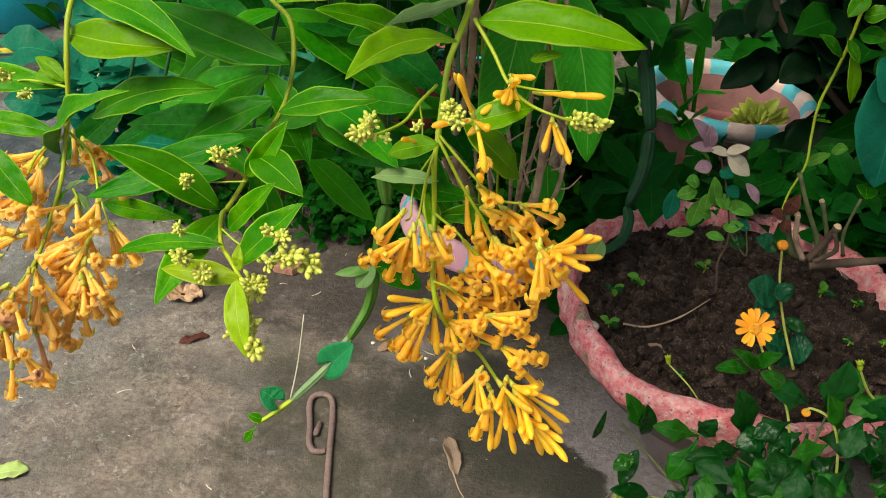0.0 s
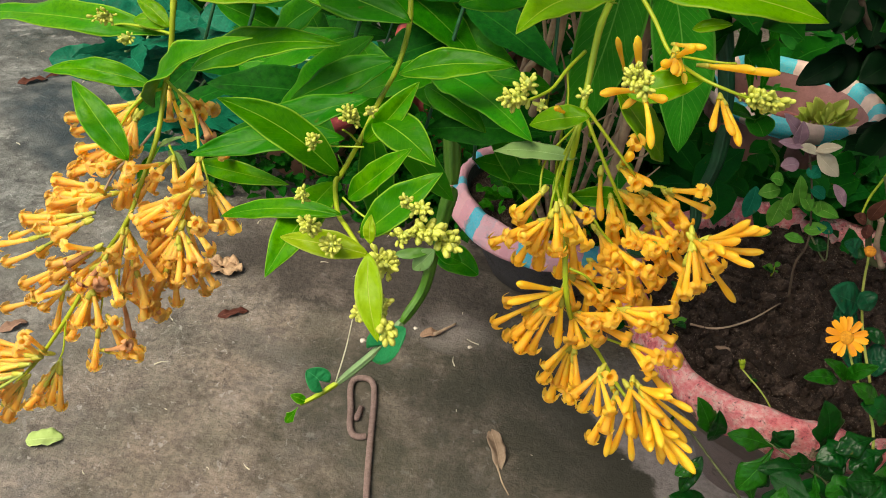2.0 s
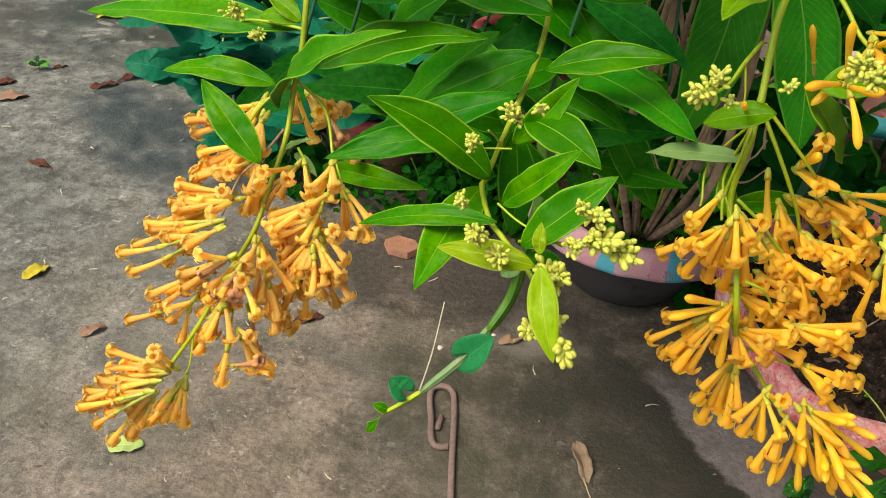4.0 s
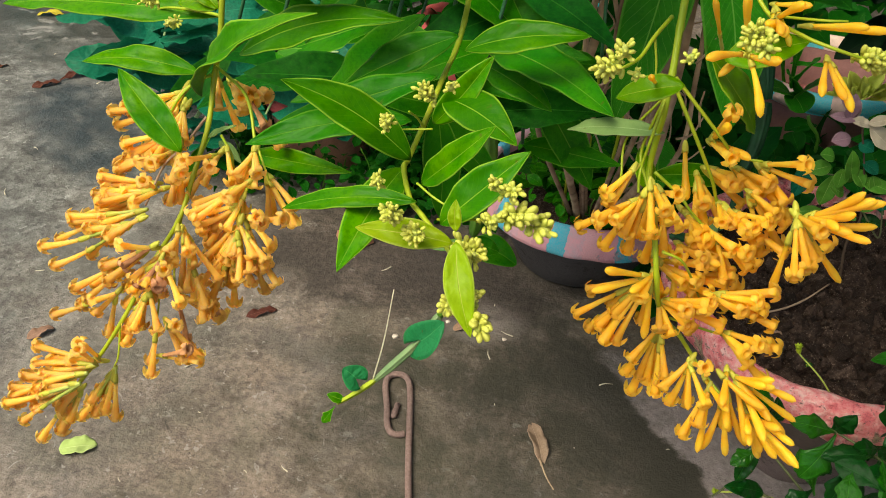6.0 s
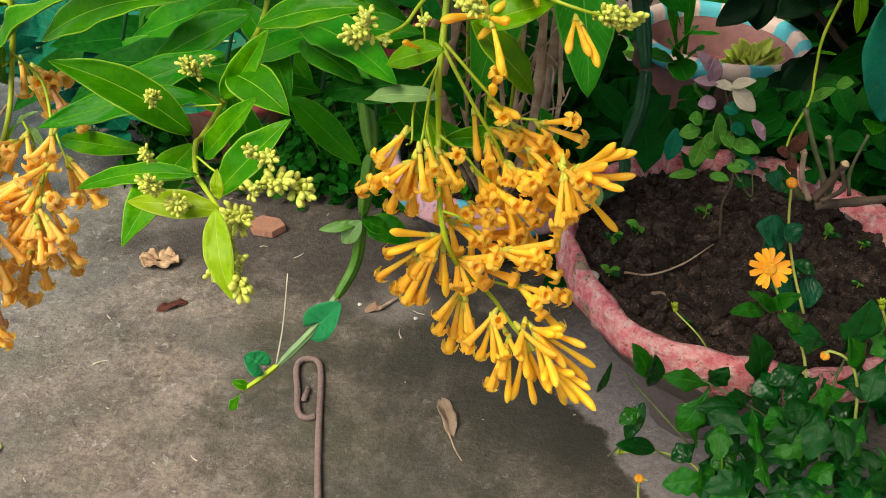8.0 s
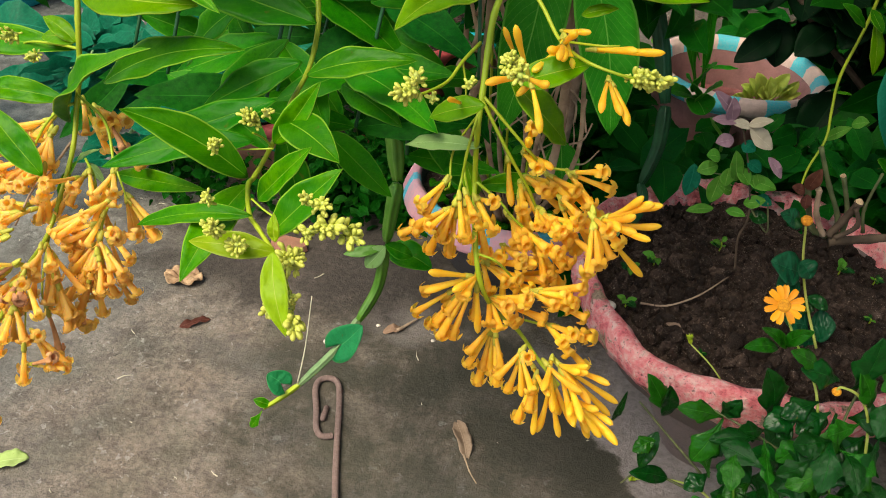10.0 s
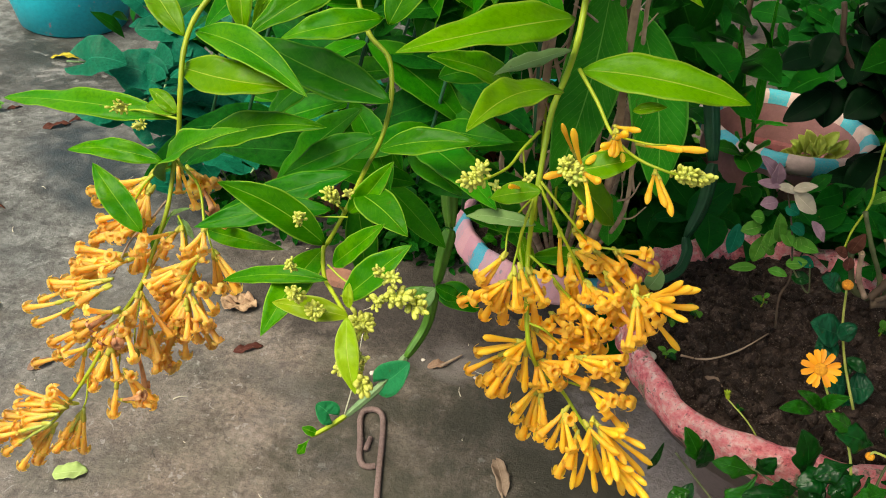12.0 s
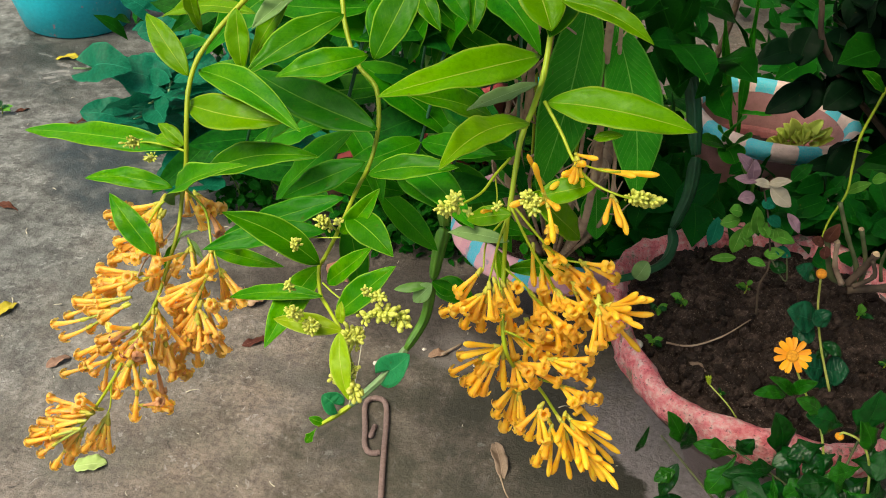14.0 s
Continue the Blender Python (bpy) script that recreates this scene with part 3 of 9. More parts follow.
def aim(base, tip, facing=(0.0, -0.62, 0.78), roll=0.0):
    """The pose whose +y runs from base to tip and whose +z leans as near as can be to facing."""
    base, tip = Vector(base), Vector(tip)
    y = (tip - base).normalized()
    f = Vector(facing)
    z = f - y * f.dot(y)
    z = z.normalized() if z.length > 1e-4 else y.orthogonal().normalized()
    x = y.cross(z)
    m = Matrix((x, y, z)).transposed().to_4x4()
    return Matrix.Translation(base) @ m @ Matrix.Rotation(radians(roll), 4, 'Y')


LEAF_COUNT = [0]


def leaf(parent, base, tip, width, mat=None, roll=0.0, arch=0.06, fold=0.2, shape="lance", facing=(0.0, -0.62, 0.78), curl=0.0, label="", name="leaf"):
    """One leaf of its own shape from base to tip; with a little thickness."""
    LEAF_COUNT[0] += 1
    length = (Vector(tip) - Vector(base)).length
    bm = leaf_sheet(length, width, shape, fold, arch, 0.016, random.uniform(-0.25, 0.25), LEAF_COUNT[0], 26 if shape == "lobed" else 22, 8, curl=curl)
    me = mesh_from(name, bm, mat or LEAF_TOP)
    ob = part(name, me, parent, aim(base, tip, facing, roll), label)
    md = ob.modifiers.new("thickness", 'SOLIDIFY')
    md.thickness = 0.00035
    md.offset = -1
    return ob


def shared_leaves(mat, shape, count=5, fold=0.2, arch=0.07, ratio=0.34, nl=9, nw=4, wave=0.02, curl=0.0):
    """Leaf meshes of unit length, to be shared by many leaves of one plant."""
    return [mesh_from("leaf", leaf_sheet(1.0, ratio * random.uniform(0.88, 1.12), shape, fold * random.uniform(0.5, 1.4), arch * random.uniform(-0.3, 1.6), wave, random.uniform(-0.4, 0.4), 100 + k, nl, nw, curl=curl), mat) for k in range(count)]


def put_leaf(meshes, parent, base, tip, facing=(0.0, -0.5, 0.86), roll=0.0, label=""):
    s = (Vector(tip) - Vector(base)).length
    return part("leaf", random.choice(meshes), parent, aim(base, tip, facing, roll) @ Matrix.Scale(s, 4), label)


def branch(parent, points, r0, r1, mat=None, knots=0.0, name="branch", segs=8, label=""):
    return part(name, mesh_from(name, tube(points, r0, r1, segs, 6, knots), mat or STEM), parent, UNIT, label)


# flowers: a narrow tube that widens to a mouth with five lobes turned back
def flower_mesh(seed, mat, open_mouth=True):
    rnd = random.Random(seed)
    bm = bmesh.new()
    k = rnd.uniform(0.92, 1.08)
    if open_mouth:
        prof = [(0.00074, 0.003), (0.00084, 0.0060), (0.00100 * k, 0.0100), (0.00124 * k, 0.0140), (0.00150 * k, 0.0170), (0.00158 * k, 0.0188), (0.0020 * k, 0.0203)]
        prof += [(0.0015, 0.0200), (0.0011, 0.0180), (0.0008, 0.0150), (0.0001, 0.0148)]
        lathe(prof, 10, bm)
        for i in range(5):
            a = 2 * math.pi * (i + rnd.uniform(-0.1, 0.1)) / 5
            c = rnd.uniform(0.6, 1.25)
            rows = []
            for r, z, w in ((0.0015, 0.0199, 0.0012), (0.0024, 0.0206, 0.0014), (0.0031, 0.0203 - 0.0007 * c, 0.0012), (0.0035, 0.0195 - 0.0012 * c, 0.0006)):
                rows.append([bm.verts.new((r * math.cos(a) - e * w * math.sin(a), r * math.sin(a) + e * w * math.cos(a), z - 0.0003 * abs(e))) for e in (-1, 0, 1)])
            for p, q in zip(rows, rows[1:]):
                for j in range(2):
                    bm.faces.new((p[j], p[j + 1], q[j + 1], q[j]))
    else:
        prof = [(0.00074, 0.003), (0.00082, 0.006), (0.00098 * k, 0.011), (0.00124 * k, 0.0150), (0.00150 * k, 0.0180), (0.00150 * k, 0.0200), (0.0011, 0.0219), (0.0003, 0.0230)]
        lathe(prof, 10, bm, caps=True)
    # a slight bend along the tube
    bend = rnd.uniform(-9, 9)
    for v in bm.verts:
        v.co.x += bend * v.co.z ** 2
        v.co.y += rnd.uniform(-0.00008, 0.00008)
    return mesh_from("flower", bm, mat)


def calyx_mesh(mat):
    bm = lathe([(0.0004, -0.0003), (0.0007, 0.0003), (0.00102, 0.0016), (0.00114, 0.0032), (0.00120, 0.0042), (0.00104, 0.0041), (0.0008, 0.0032)], 10)
    for k, v in enumerate(bm.verts):
        if v.co.z > 0.0040 and k % 2 == 0:
            v.co.z += 0.0007
    return mesh_from("calyx", bm, mat)


OPEN_FLOWERS = [flower_mesh(s, PETAL) for s in range(5)]
WARM_FLOWERS = [flower_mesh(s + 10, PETAL_WARM) for s in range(5)]
SHUT_FLOWERS = [flower_mesh(s + 20, PETAL_BUD, False) for s in range(4)]
OLD_FLOWERS = [flower_mesh(s + 30, PETAL_OLD) for s in range(4)]
CALYX_MESH = calyx_mesh(CALYX)
FLOWER_SETS = {"o": OPEN_FLOWERS, "w": WARM_FLOWERS, "b": SHUT_FLOWERS, "d": OLD_FLOWERS}


def flower(parent, mouth, origin, kind="o", size=1.0):
    """A flower whose mouth is at mouth and which points away from origin, with its calyx and a thin stalk back to origin."""
    mouth, origin = Vector(mouth), Vector(origin)
    along = (mouth - origin).normalized()
    reach = (mouth - origin).length
    s = size * random.uniform(0.93, 1.06)
    long = 0.0228 if kind == "b" else 0.0205
    stretch = max(0.8, min(1.16, (reach - 0.0008) / (long * s)))
    foot = mouth - along * long * s * stretch
    q = along.to_track_quat('Z', 'Y').to_matrix().to_4x4() @ Matrix.Rotation(random.uniform(0, 6.28), 4, 'Z')
    m = Matrix.Translation(foot) @ q @ Matrix.Diagonal((s * 0.94, s * 0.94, s * stretch, 1.0))
    ob = part("flower", random.choice(FLOWER_SETS[kind]), parent, m)
    part("calyx", CALYX_MESH, ob, m, "yellow-green calyx")
    return foot, along


def flower_head(parent, origin, kinds, *mouths, size=1.0):
    """Flowers that fan out from one point; their stalks are one small branchlet."""
    bm = bmesh.new()
    pairs = list(zip(kinds, mouths))
    if len(pairs) >= 4:
        rnd = random.Random(int(abs(origin[0] * 9973 + origin[2] * 7919) * 1000))
        for k in range(len(pairs) // (3 if kinds[0] == "w" else 5)):
            (kind, a), (_, b) = rnd.sample(pairs, 2)
            mid = Vector(a).lerp(Vector(b), rnd.uniform(0.3, 0.7)) - Vector(origin)
            pairs.append((kind, Vector(origin) + mid.normalized() * (Vector(a) - Vector(origin)).length * rnd.uniform(0.85, 1.0)))
    for kind, mouth in pairs:
        foot, along = flower(parent, mouth, origin, kind, size)
        if (foot - Vector(origin)).length > 0.0012:
            tube([origin, Vector(origin).lerp(foot, 0.5) + along * 0.0003, foot + along * 0.0004], 0.0007, 0.0006, 6, 3, bm=bm)
    if len(bm.verts):
        part("flower_stalk", mesh_from("flower_stalk", bm, STALK), parent)
    else:
        bm.free()


def bud_mesh(seed):
    rnd = random.Random(seed)
    bm = lathe([(0.0004, 0.0), (0.0010, 0.0006), (0.0013, 0.0018), (0.0015, 0.0032), (0.00145, 0.0042), (0.0010, 0.0052), (0.0003, 0.0057)], 8, caps=True)
    for v in bm.verts:
        v.co.x += rnd.uniform(-1, 1) * 0.0001
    return mesh_from("bud", bm, BUD)


BUD_MESHES = [bud_mesh(k) for k in range(4)]


def bud_head(parent, at, along, count, radius, size=1.0, spread=0.9):
    """A knot of young buds about a point, all leaning outwards and along."""
    at, along = Vector(at), Vector(along).normalized()
    rnd = random.Random(int(abs(at.x * 7919 + at.z * 104729) * 1000))
    for k in range(int(count * 1.5)):
        out = Vector((rnd.gauss(0, 1), rnd.gauss(0, 1), rnd.gauss(0, 1))).normalized()
        d = (along * 0.7 + out * spread).normalized()
        foot = at + along * radius * rnd.uniform(-0.4, 0.6) + out * radius * rnd.uniform(0.05, 0.34)
        s = size * rnd.uniform(0.62, 1.05)
        q = d.to_track_quat('Z', 'Y').to_matrix().to_4x4()
        part("bud", BUD_MESHES[k % 4], parent, Matrix.Translation(foot) @ q @ Matrix.Scale(s, 4))
    part("bud_stalk", mesh_from("bud_stalk", lathe([(0.0003, -0.001), (0.0010, 0.0), (0.0014, radius * 0.5), (0.0007, radius)], 7, m=Matrix.Translation(at - along * radius * 0.3) @ along.to_track_quat('Z', 'Y').to_matrix().to_4x4(), caps=True), STALK), parent)


def planter(name, at, radius, height, label, mats, rim=0.012, foot=0.7, belly=1.0, curve=(0.55, 0.92), fill=0.03, soil=True, segs=64, wobble=0.0022, depth=None, ragged=0.0):
    """A hand-made pot: outer side, rounded rim and inside as parts, filled with soil below its rim."""
    pot = thing(name, at, label, "planter")
    side, rim_mat, inner = mats
    m = Matrix.Translation(at)
    R, H = radius, height
    outer = [(0.002, 0.0), (R * foot * 0.9, 0.0), (R * foot, 0.006), (R * (foot + (belly - foot) * curve[0]), H * 0.33), (R * (foot + (belly - foot) * curve[1]), H * 0.68), (R * belly * 0.985, H - rim * 2.1)]
    part("pot_side", mesh_from("pot_side", lathe(outer, segs, wobble=wobble, seed=at[0] * 9), side), pot, m, "dirty lower side")
    if ragged:
        ring = [(R + 0.004, H - 0.036), (R + 0.008, H - 0.024), (R + 0.0095, H - 0.010), (R + 0.007, H - 0.002), (R + 0.001, H + 0.0005), (R - 0.006, H - 0.002), (R - 0.010, H - 0.010)]
    else:
        ring = [(R + rim * math.cos(a) * 0.9, H - rim + rim * math.sin(a)) for a in (-1.9 + k * (math.pi + 1.9) / 8 for k in range(9))]
    part("pot_rim", mesh_from("pot_rim", lathe([(R * belly * 0.98, H - rim * 2.3)] + ring + [(R - rim * 1.0, H - rim * 1.4)], segs * (3 if ragged else 1), wobble=wobble * 1.3, seed=at[0] * 9 + 4, ragged=ragged), rim_mat), pot, m, "rounded painted rim")
    deep = depth if depth is not None else max(fill + 0.03, H * 0.4)
    part("pot_inside", mesh_from("pot_inside", lathe([(R - rim * 0.9, H - rim * 1.2), (R - rim * 1.3, H - rim * 2.5), (R * 0.93 - rim, H - deep * 0.6), (R * 0.88 - rim, H - deep), (0.003, H - deep - 0.002)], segs, wobble=wobble, seed=at[0] * 9 + 4), inner), pot, m, "bare inner wall")
    if soil:
        part("soil", soil_mesh(R - rim * 0.75, 0.0075, int(at[0] * 100)), pot, m @ Matrix.Translation((0, 0, H - fill)), "dark crumbly soil")
    return pot


def lipped_planter(name, at, radius, height, label, mats):
    """A low pot with a broad flaring lip, planted with small leaves."""
    pot = thing(name, at, label, "planter")
    side, lip, inner = mats
    m = Matrix.Translation(at)
    R, H = radius, height
    part("pot_side", mesh_from("pot_side", lathe([(0.002, 0.0), (R * 0.50, 0.0), (R * 0.56, 0.006), (R * 0.72, H * 0.35), (R * 0.86, H * 0.62), (R * 0.93, H - 0.036)], 48, wobble=0.003, seed=3), side), pot, m, "lower side darkened for the shade below the lip")
    part("pot_rim", mesh_from("pot_rim", lathe([(R * 0.92, H - 0.040), (R * 1.0, H - 0.041), (R * 1.045, H - 0.036), (R * 1.05, H - 0.030), (R * 1.0, H - 0.010), (R * 0.965, H - 0.001), (R * 0.93, H), (R * 0.89, H - 0.004), (R * 0.87, H - 0.018)], 128, wobble=0.004, seed=6, ragged=0.0016), lip), pot, m, "broad faded painted lip")
    part("pot_inside", mesh_from("pot_inside", lathe([(R * 0.885, H - 0.006), (R * 0.86, H - 0.03), (R * 0.80, H - 0.06), (0.003, H - 0.062)], 48, wobble=0.002, seed=6), inner), pot, m, "bare inner wall")
    part("soil", soil_mesh(R * 0.87, 0.006, 5, 40, 90), pot, m @ Matrix.Translation((0, 0, H - 0.03)), "dark crumbly soil")
    return pot


def soil_mesh(radius, rough, seed=0, rings=64, segs=150):
    """A round bed of crumbly soil."""
    bm = bmesh.new()
    last = None
    o = Vector((seed * 1.7, 2.0, 0.0))
    centre = bm.verts.new((0, 0, 0.004))
    for k in range(1, rings + 1):
        r = radius * k / rings
        ring = []
        for s in range(segs):
            a = 2 * math.pi * s / segs
            v = Vector((r * math.cos(a), r * math.sin(a), 0))
            h = noise.noise(v * 13 + o) * 0.6 + noise.noise(v * 45 + o) * 0.5
            h += (0.4 - abs(noise.noise(v * 95 + o))) * 1.0 + (0.35 - abs(noise.noise(v * 210 + o))) * 0.7 + noise.noise(v * 480 + o) * 0.25
            v.z = h * rough + 0.004 * (1 - (r / radius) ** 2)
            ring.append(bm.verts.new(v))
        if last:
            for s in range(segs):
                bm.faces.new((last[s], last[(s + 1) % segs], ring[(s + 1) % segs], ring[s]))
        else:
            for s in range(segs):
                bm.faces.new((centre, ring[s], ring[(s + 1) % segs]))
        last = ring
    return mesh_from("soil", bm, SOIL)


def clod_mass(parent, centre, radius, count, seed):
    """Many crumbs of soil lying in one bed, in one mesh."""
    rnd = random.Random(seed)
    base = bmesh.new()
    bmesh.ops.create_icosphere(base, subdivisions=1, radius=1.0)
    co = [v.co.copy() for v in base.verts]
    faces = [[v.index for v in f.verts] for f in base.faces]
    base.free()
    verts, polys = [], []
    for k in range(count):
        a, r = rnd.uniform(0, 6.283), radius * rnd.random() ** 0.5
        s = rnd.choice((0.0012, 0.0016, 0.002, 0.0026, 0.0034, 0.0046, 0.0065)) * rnd.uniform(0.8, 1.3)
        turn = Euler((rnd.random() * 6, rnd.random() * 6, rnd.random() * 6)).to_matrix()
        at = Vector((centre[0] + r * math.cos(a), centre[1] + r * math.sin(a), centre[2] + s * rnd.uniform(-0.2, 0.5)))
        n0 = len(verts)
        for c in co:
            v = c * (1 + 0.55 * noise.noise(c * 1.6 + Vector((k * 3.7, 0, 0))))
            verts.append(at + turn @ Vector((v.x * 1.25, v.y, v.z * 0.8)) * s)
        polys += [[n0 + i for i in f] for f in faces]
    me = bpy.data.meshes.new("crumbled_soil")
    me.from_pydata(verts, [], polys)
    me.materials.append(SOIL)
    return part("crumbled_soil", me, parent, UNIT, "loose crumbs of dark soil", "stuff")


def pebble_mesh(seed, mat, sub=1):
    bm = bmesh.new()
    bmesh.ops.create_icosphere(bm, subdivisions=sub, radius=1.0)
    for v in bm.verts:
        v.co *= 1 + 0.7 * noise.noise(v.co * 1.9 + Vector((seed * 3.1, 0, 0)))
        v.co.z *= 0.7
    return mesh_from("clod", bm, mat)


def leaf_mass(name, parent, mat, boxes, count, size, shape="oval", ratio=0.55, seed=0, up=0.8, label="", keep=None, fine=(4, 2)):
    """A thicket of many small leaves in one mesh."""
    rnd = random.Random(seed)
    bm = bmesh.new()
    for k in range(count):
        (x0, y0, z0), (x1, y1, z1) = boxes[k % len(boxes)]
        at = Vector((rnd.uniform(x0, x1), rnd.uniform(y0, y1), rnd.uniform(z0, z1)))
        if keep and not keep(at):
            continue
        s = size * rnd.uniform(0.6, 1.25)
        d = Vector((rnd.gauss(0, 1), rnd.gauss(0, 1) - 0.4, rnd.gauss(0, 0.5) - 0.1)).normalized()
        f = Vector((rnd.gauss(0, 0.45), rnd.gauss(0, 0.45) - 0.35, up))
        leaf_sheet(s, s * ratio * rnd.uniform(0.85, 1.15), shape, 0.25, 0.08, 0.02, rnd.uniform(-0.4, 0.4), k, fine[0], fine[1], bm, aim(at, at + d * s, f))
    return part(name, mesh_from(name, bm, mat), parent, UNIT, label, "stuff")

# ---- the yard ----
def ground_mesh():
    bm = bmesh.new()
    xs = [-400, -60, -12, -4] + [-2.4 + 0.06 * k for k in range(81)] + [4, 12, 60, 400]
    ys = [-400, -60, -12, -4] + [-0.6 + 0.06 * k for k in range(66)] + [5, 12, 60, 400]
    grid = []
    for y in ys:
        grid.append([bm.verts.new((x, y, 0.0035 * noise.noise(Vector((x * 1.6, y * 1.6, 0))) + 0.0012 * noise.noise(Vector((x * 9, y * 9, 3))) if abs(x) < 3 and -1 < y < 3.6 else 0.0)) for x in xs])
    for a, b in zip(grid, grid[1:]):
        for j in range(len(xs) - 1):
            bm.faces.new((a[j], a[j + 1], b[j + 1], b[j]))
    return mesh_from("ground", bm, CONCRETE)


solo("ground", ground_mesh(), UNIT, "old grey-brown concrete yard floor with damp stains and shade painted under the shrub", "ground", kind="structure")

# ---- planters ----
BIG = (0.303, 1.0085, 0.0)
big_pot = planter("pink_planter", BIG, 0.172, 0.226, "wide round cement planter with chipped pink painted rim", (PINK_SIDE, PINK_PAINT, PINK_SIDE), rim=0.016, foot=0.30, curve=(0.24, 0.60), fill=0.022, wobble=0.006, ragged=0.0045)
blue_pot2 = planter("striped_planter", (0.336, 1.44, 0.0), 0.109, 0.262, "cement planter with turquoise and pink striped rim", (TERRA_IN, STRIPE_RIM, TERRA_IN), rim=0.0125, foot=0.75, fill=0.085, depth=0.15, wobble=0.002)
part("pot_ledge", mesh_from("pot_ledge", lathe([(0.098, 0.186), (0.094, 0.193), (0.088, 0.194), (0.084, 0.188), (0.083, 0.176)], 64, wobble=0.003, seed=8), OLD_RED), blue_pot2, Matrix.Translation((0.336, 1.44, 0.0)), "red painted step inside the pot")
lipped_planter("striped_planter", (0.058, 1.295, 0.0), 0.136, 0.132, "pink and blue striped planter holding the orange-flowered shrub", (SHADED_CEMENT, STRIPE_PINK, SHADED_CEMENT))
clay_pot = planter("clay_pot", (-0.335, 1.455, 0.0), 0.082, 0.115, "brown clay pot with a red painted rim", (CLAY, RED_CLAY, CLAY), rim=0.011, foot=0.72, fill=0.02, wobble=0.002)
red_pot = planter("red_pot", (-0.14, 1.60, 0.0), 0.085, 0.19, "red painted clay pot standing behind the shrub", (RED_CLAY, RED_CLAY, CLAY), rim=0.011, foot=0.75, fill=0.02)
planter("turquoise_rimmed_pot", (-0.03, 1.74, 0.0), 0.10, 0.185, "clay pot with a turquoise rim behind bare stems", (CLAY, TURQUOISE, CLAY), rim=0.012, foot=0.75, fill=0.03)
planter("turquoise_pot", (-1.085, 2.01, 0.0), 0.132, 0.24, "round turquoise pot with flaked paint on the yard floor", (TURQUOISE, TURQUOISE, CLAY), rim=0.014, foot=0.86, belly=1.12, fill=0.03)


# clods and grit on the soil of the big planter
CLODS = [pebble_mesh(k, SOIL) for k in range(6)]
rnd = random.Random(5)
for k in range(230):
    a, r = rnd.uniform(0, 6.283), 0.145 * rnd.random() ** 0.5
    s = rnd.choice((0.0015, 0.002, 0.002, 0.003, 0.003, 0.005, 0.0075)) * rnd.uniform(0.7, 1.4)
    part("clod", CLODS[k % 6], big_pot, Matrix.Translation((BIG[0] + r * math.cos(a), BIG[1] + r * math.sin(a), 0.209 + s * 0.3)) @ Euler((rnd.random() * 6, rnd.random() * 6, rnd.random() * 6)).to_matrix().to_4x4() @ Matrix.Diagonal((s * rnd.uniform(0.7, 1.5), s, s * 0.9, 1)))

clod_mass(big_pot, (BIG[0], BIG[1], 0.210), 0.150, 1500, 77)

# ---- plain walls added out of view to cut skylight, behind and beside the plants ----
def wall(name, size, at, label):
    bm = bmesh.new()
    bmesh.ops.create_cube(bm, size=1.0)
    for v in bm.verts:
        v.co = Vector((v.co.x * size[0], v.co.y * size[1], v.co.z * size[2]))
    solo(name, mesh_from(name, bm, GREY_CEMENT, smooth=False), Matrix.Translation(at), label, "wall", kind="structure")


wall("wall_north", (6.4, 0.12, 2.6), (0.0, 3.3, 1.3), "unseen weathered grey plaster wall added to close the yard")
wall("wall_east", (0.12, 4.4, 2.6), (2.2, 1.04, 1.3), "unseen weathered grey plaster wall added to close the yard")


# ---- makers for the smaller kinds of things ----
LEAF_SUCC = leaf_material("leaf pale succulent", (0.56, 0.70, 0.10), (0.82, 0.88, 0.26), (0.8, 0.85, 0.3), 0.5, 0.45, 6)


def winged_stem(parent, points, r0, r1, mat):
    """One joint of a four-winged vine, drawn in at both ends."""
    bm = bmesh.new()
    line = smooth_line(points, 5)
    n = len(line)
    up = Vector((0.9, 0.1, 0.3))
    rings = []
    for k, at in enumerate(line):
        along = (line[min(k + 1, n - 1)] - line[max(k - 1, 0)]).normalized()
        side = (up - along * up.dot(along)).normalized()
        up = side
        other = along.cross(side)
        v = k / (n - 1)
        r = (r0 + (r1 - r0) * v) * (0.62 + 0.38 * min(1.0, 8 * v, 8 * (1 - v)))
        ring = []
        for s in range(16):
            a = 2 * math.pi * s / 16
            rr = r * (1.0 if s % 4 == 0 else 0.66 if s % 2 == 1 else 0.52)
            ring.append(bm.verts.new(at + side * (rr * math.cos(a)) + other * (rr * math.sin(a))))
        rings.append(ring)
    for a, b in zip(rings, rings[1:]):
        for s in range(16):
            bm.faces.new((a[s], a[(s + 1) % 16], b[(s + 1) % 16], b[s]))
    bm.faces.new(rings[0][::-1])
    bm.faces.new(rings[-1])
    return part("stem_joint", mesh_from("stem_joint", bm, mat), parent)


def facing_pose(at, normal):
    return Matrix.Translation(at) @ Vector(normal).to_track_quat('Z', 'Y').to_matrix().to_4x4()


def ray_mesh(length, width):
    bm = bmesh.new()
    rows = []
    for v, w, z in ((0.0, 0.35, 0.0), (0.3, 0.8, 0.03), (0.65, 1.0, 0.05), (0.9, 0.85, 0.02), (1.0, 0.5, 0.0)):
        rows.append([bm.verts.new((u * w * width * 0.5, (v - (0.05 if u == 0 and v == 1.0 else 0)) * length, z * length + 0.08 * abs(u) * width)) for u in (-1, -0.5, 0, 0.5, 1)])
    for a, b in zip(rows, rows[1:]):
        for j in range(4):
            bm.faces.new((a[j], a[j + 1], b[j + 1], b[j]))
    return mesh_from("ray_petal", bm, RAY_PETAL)


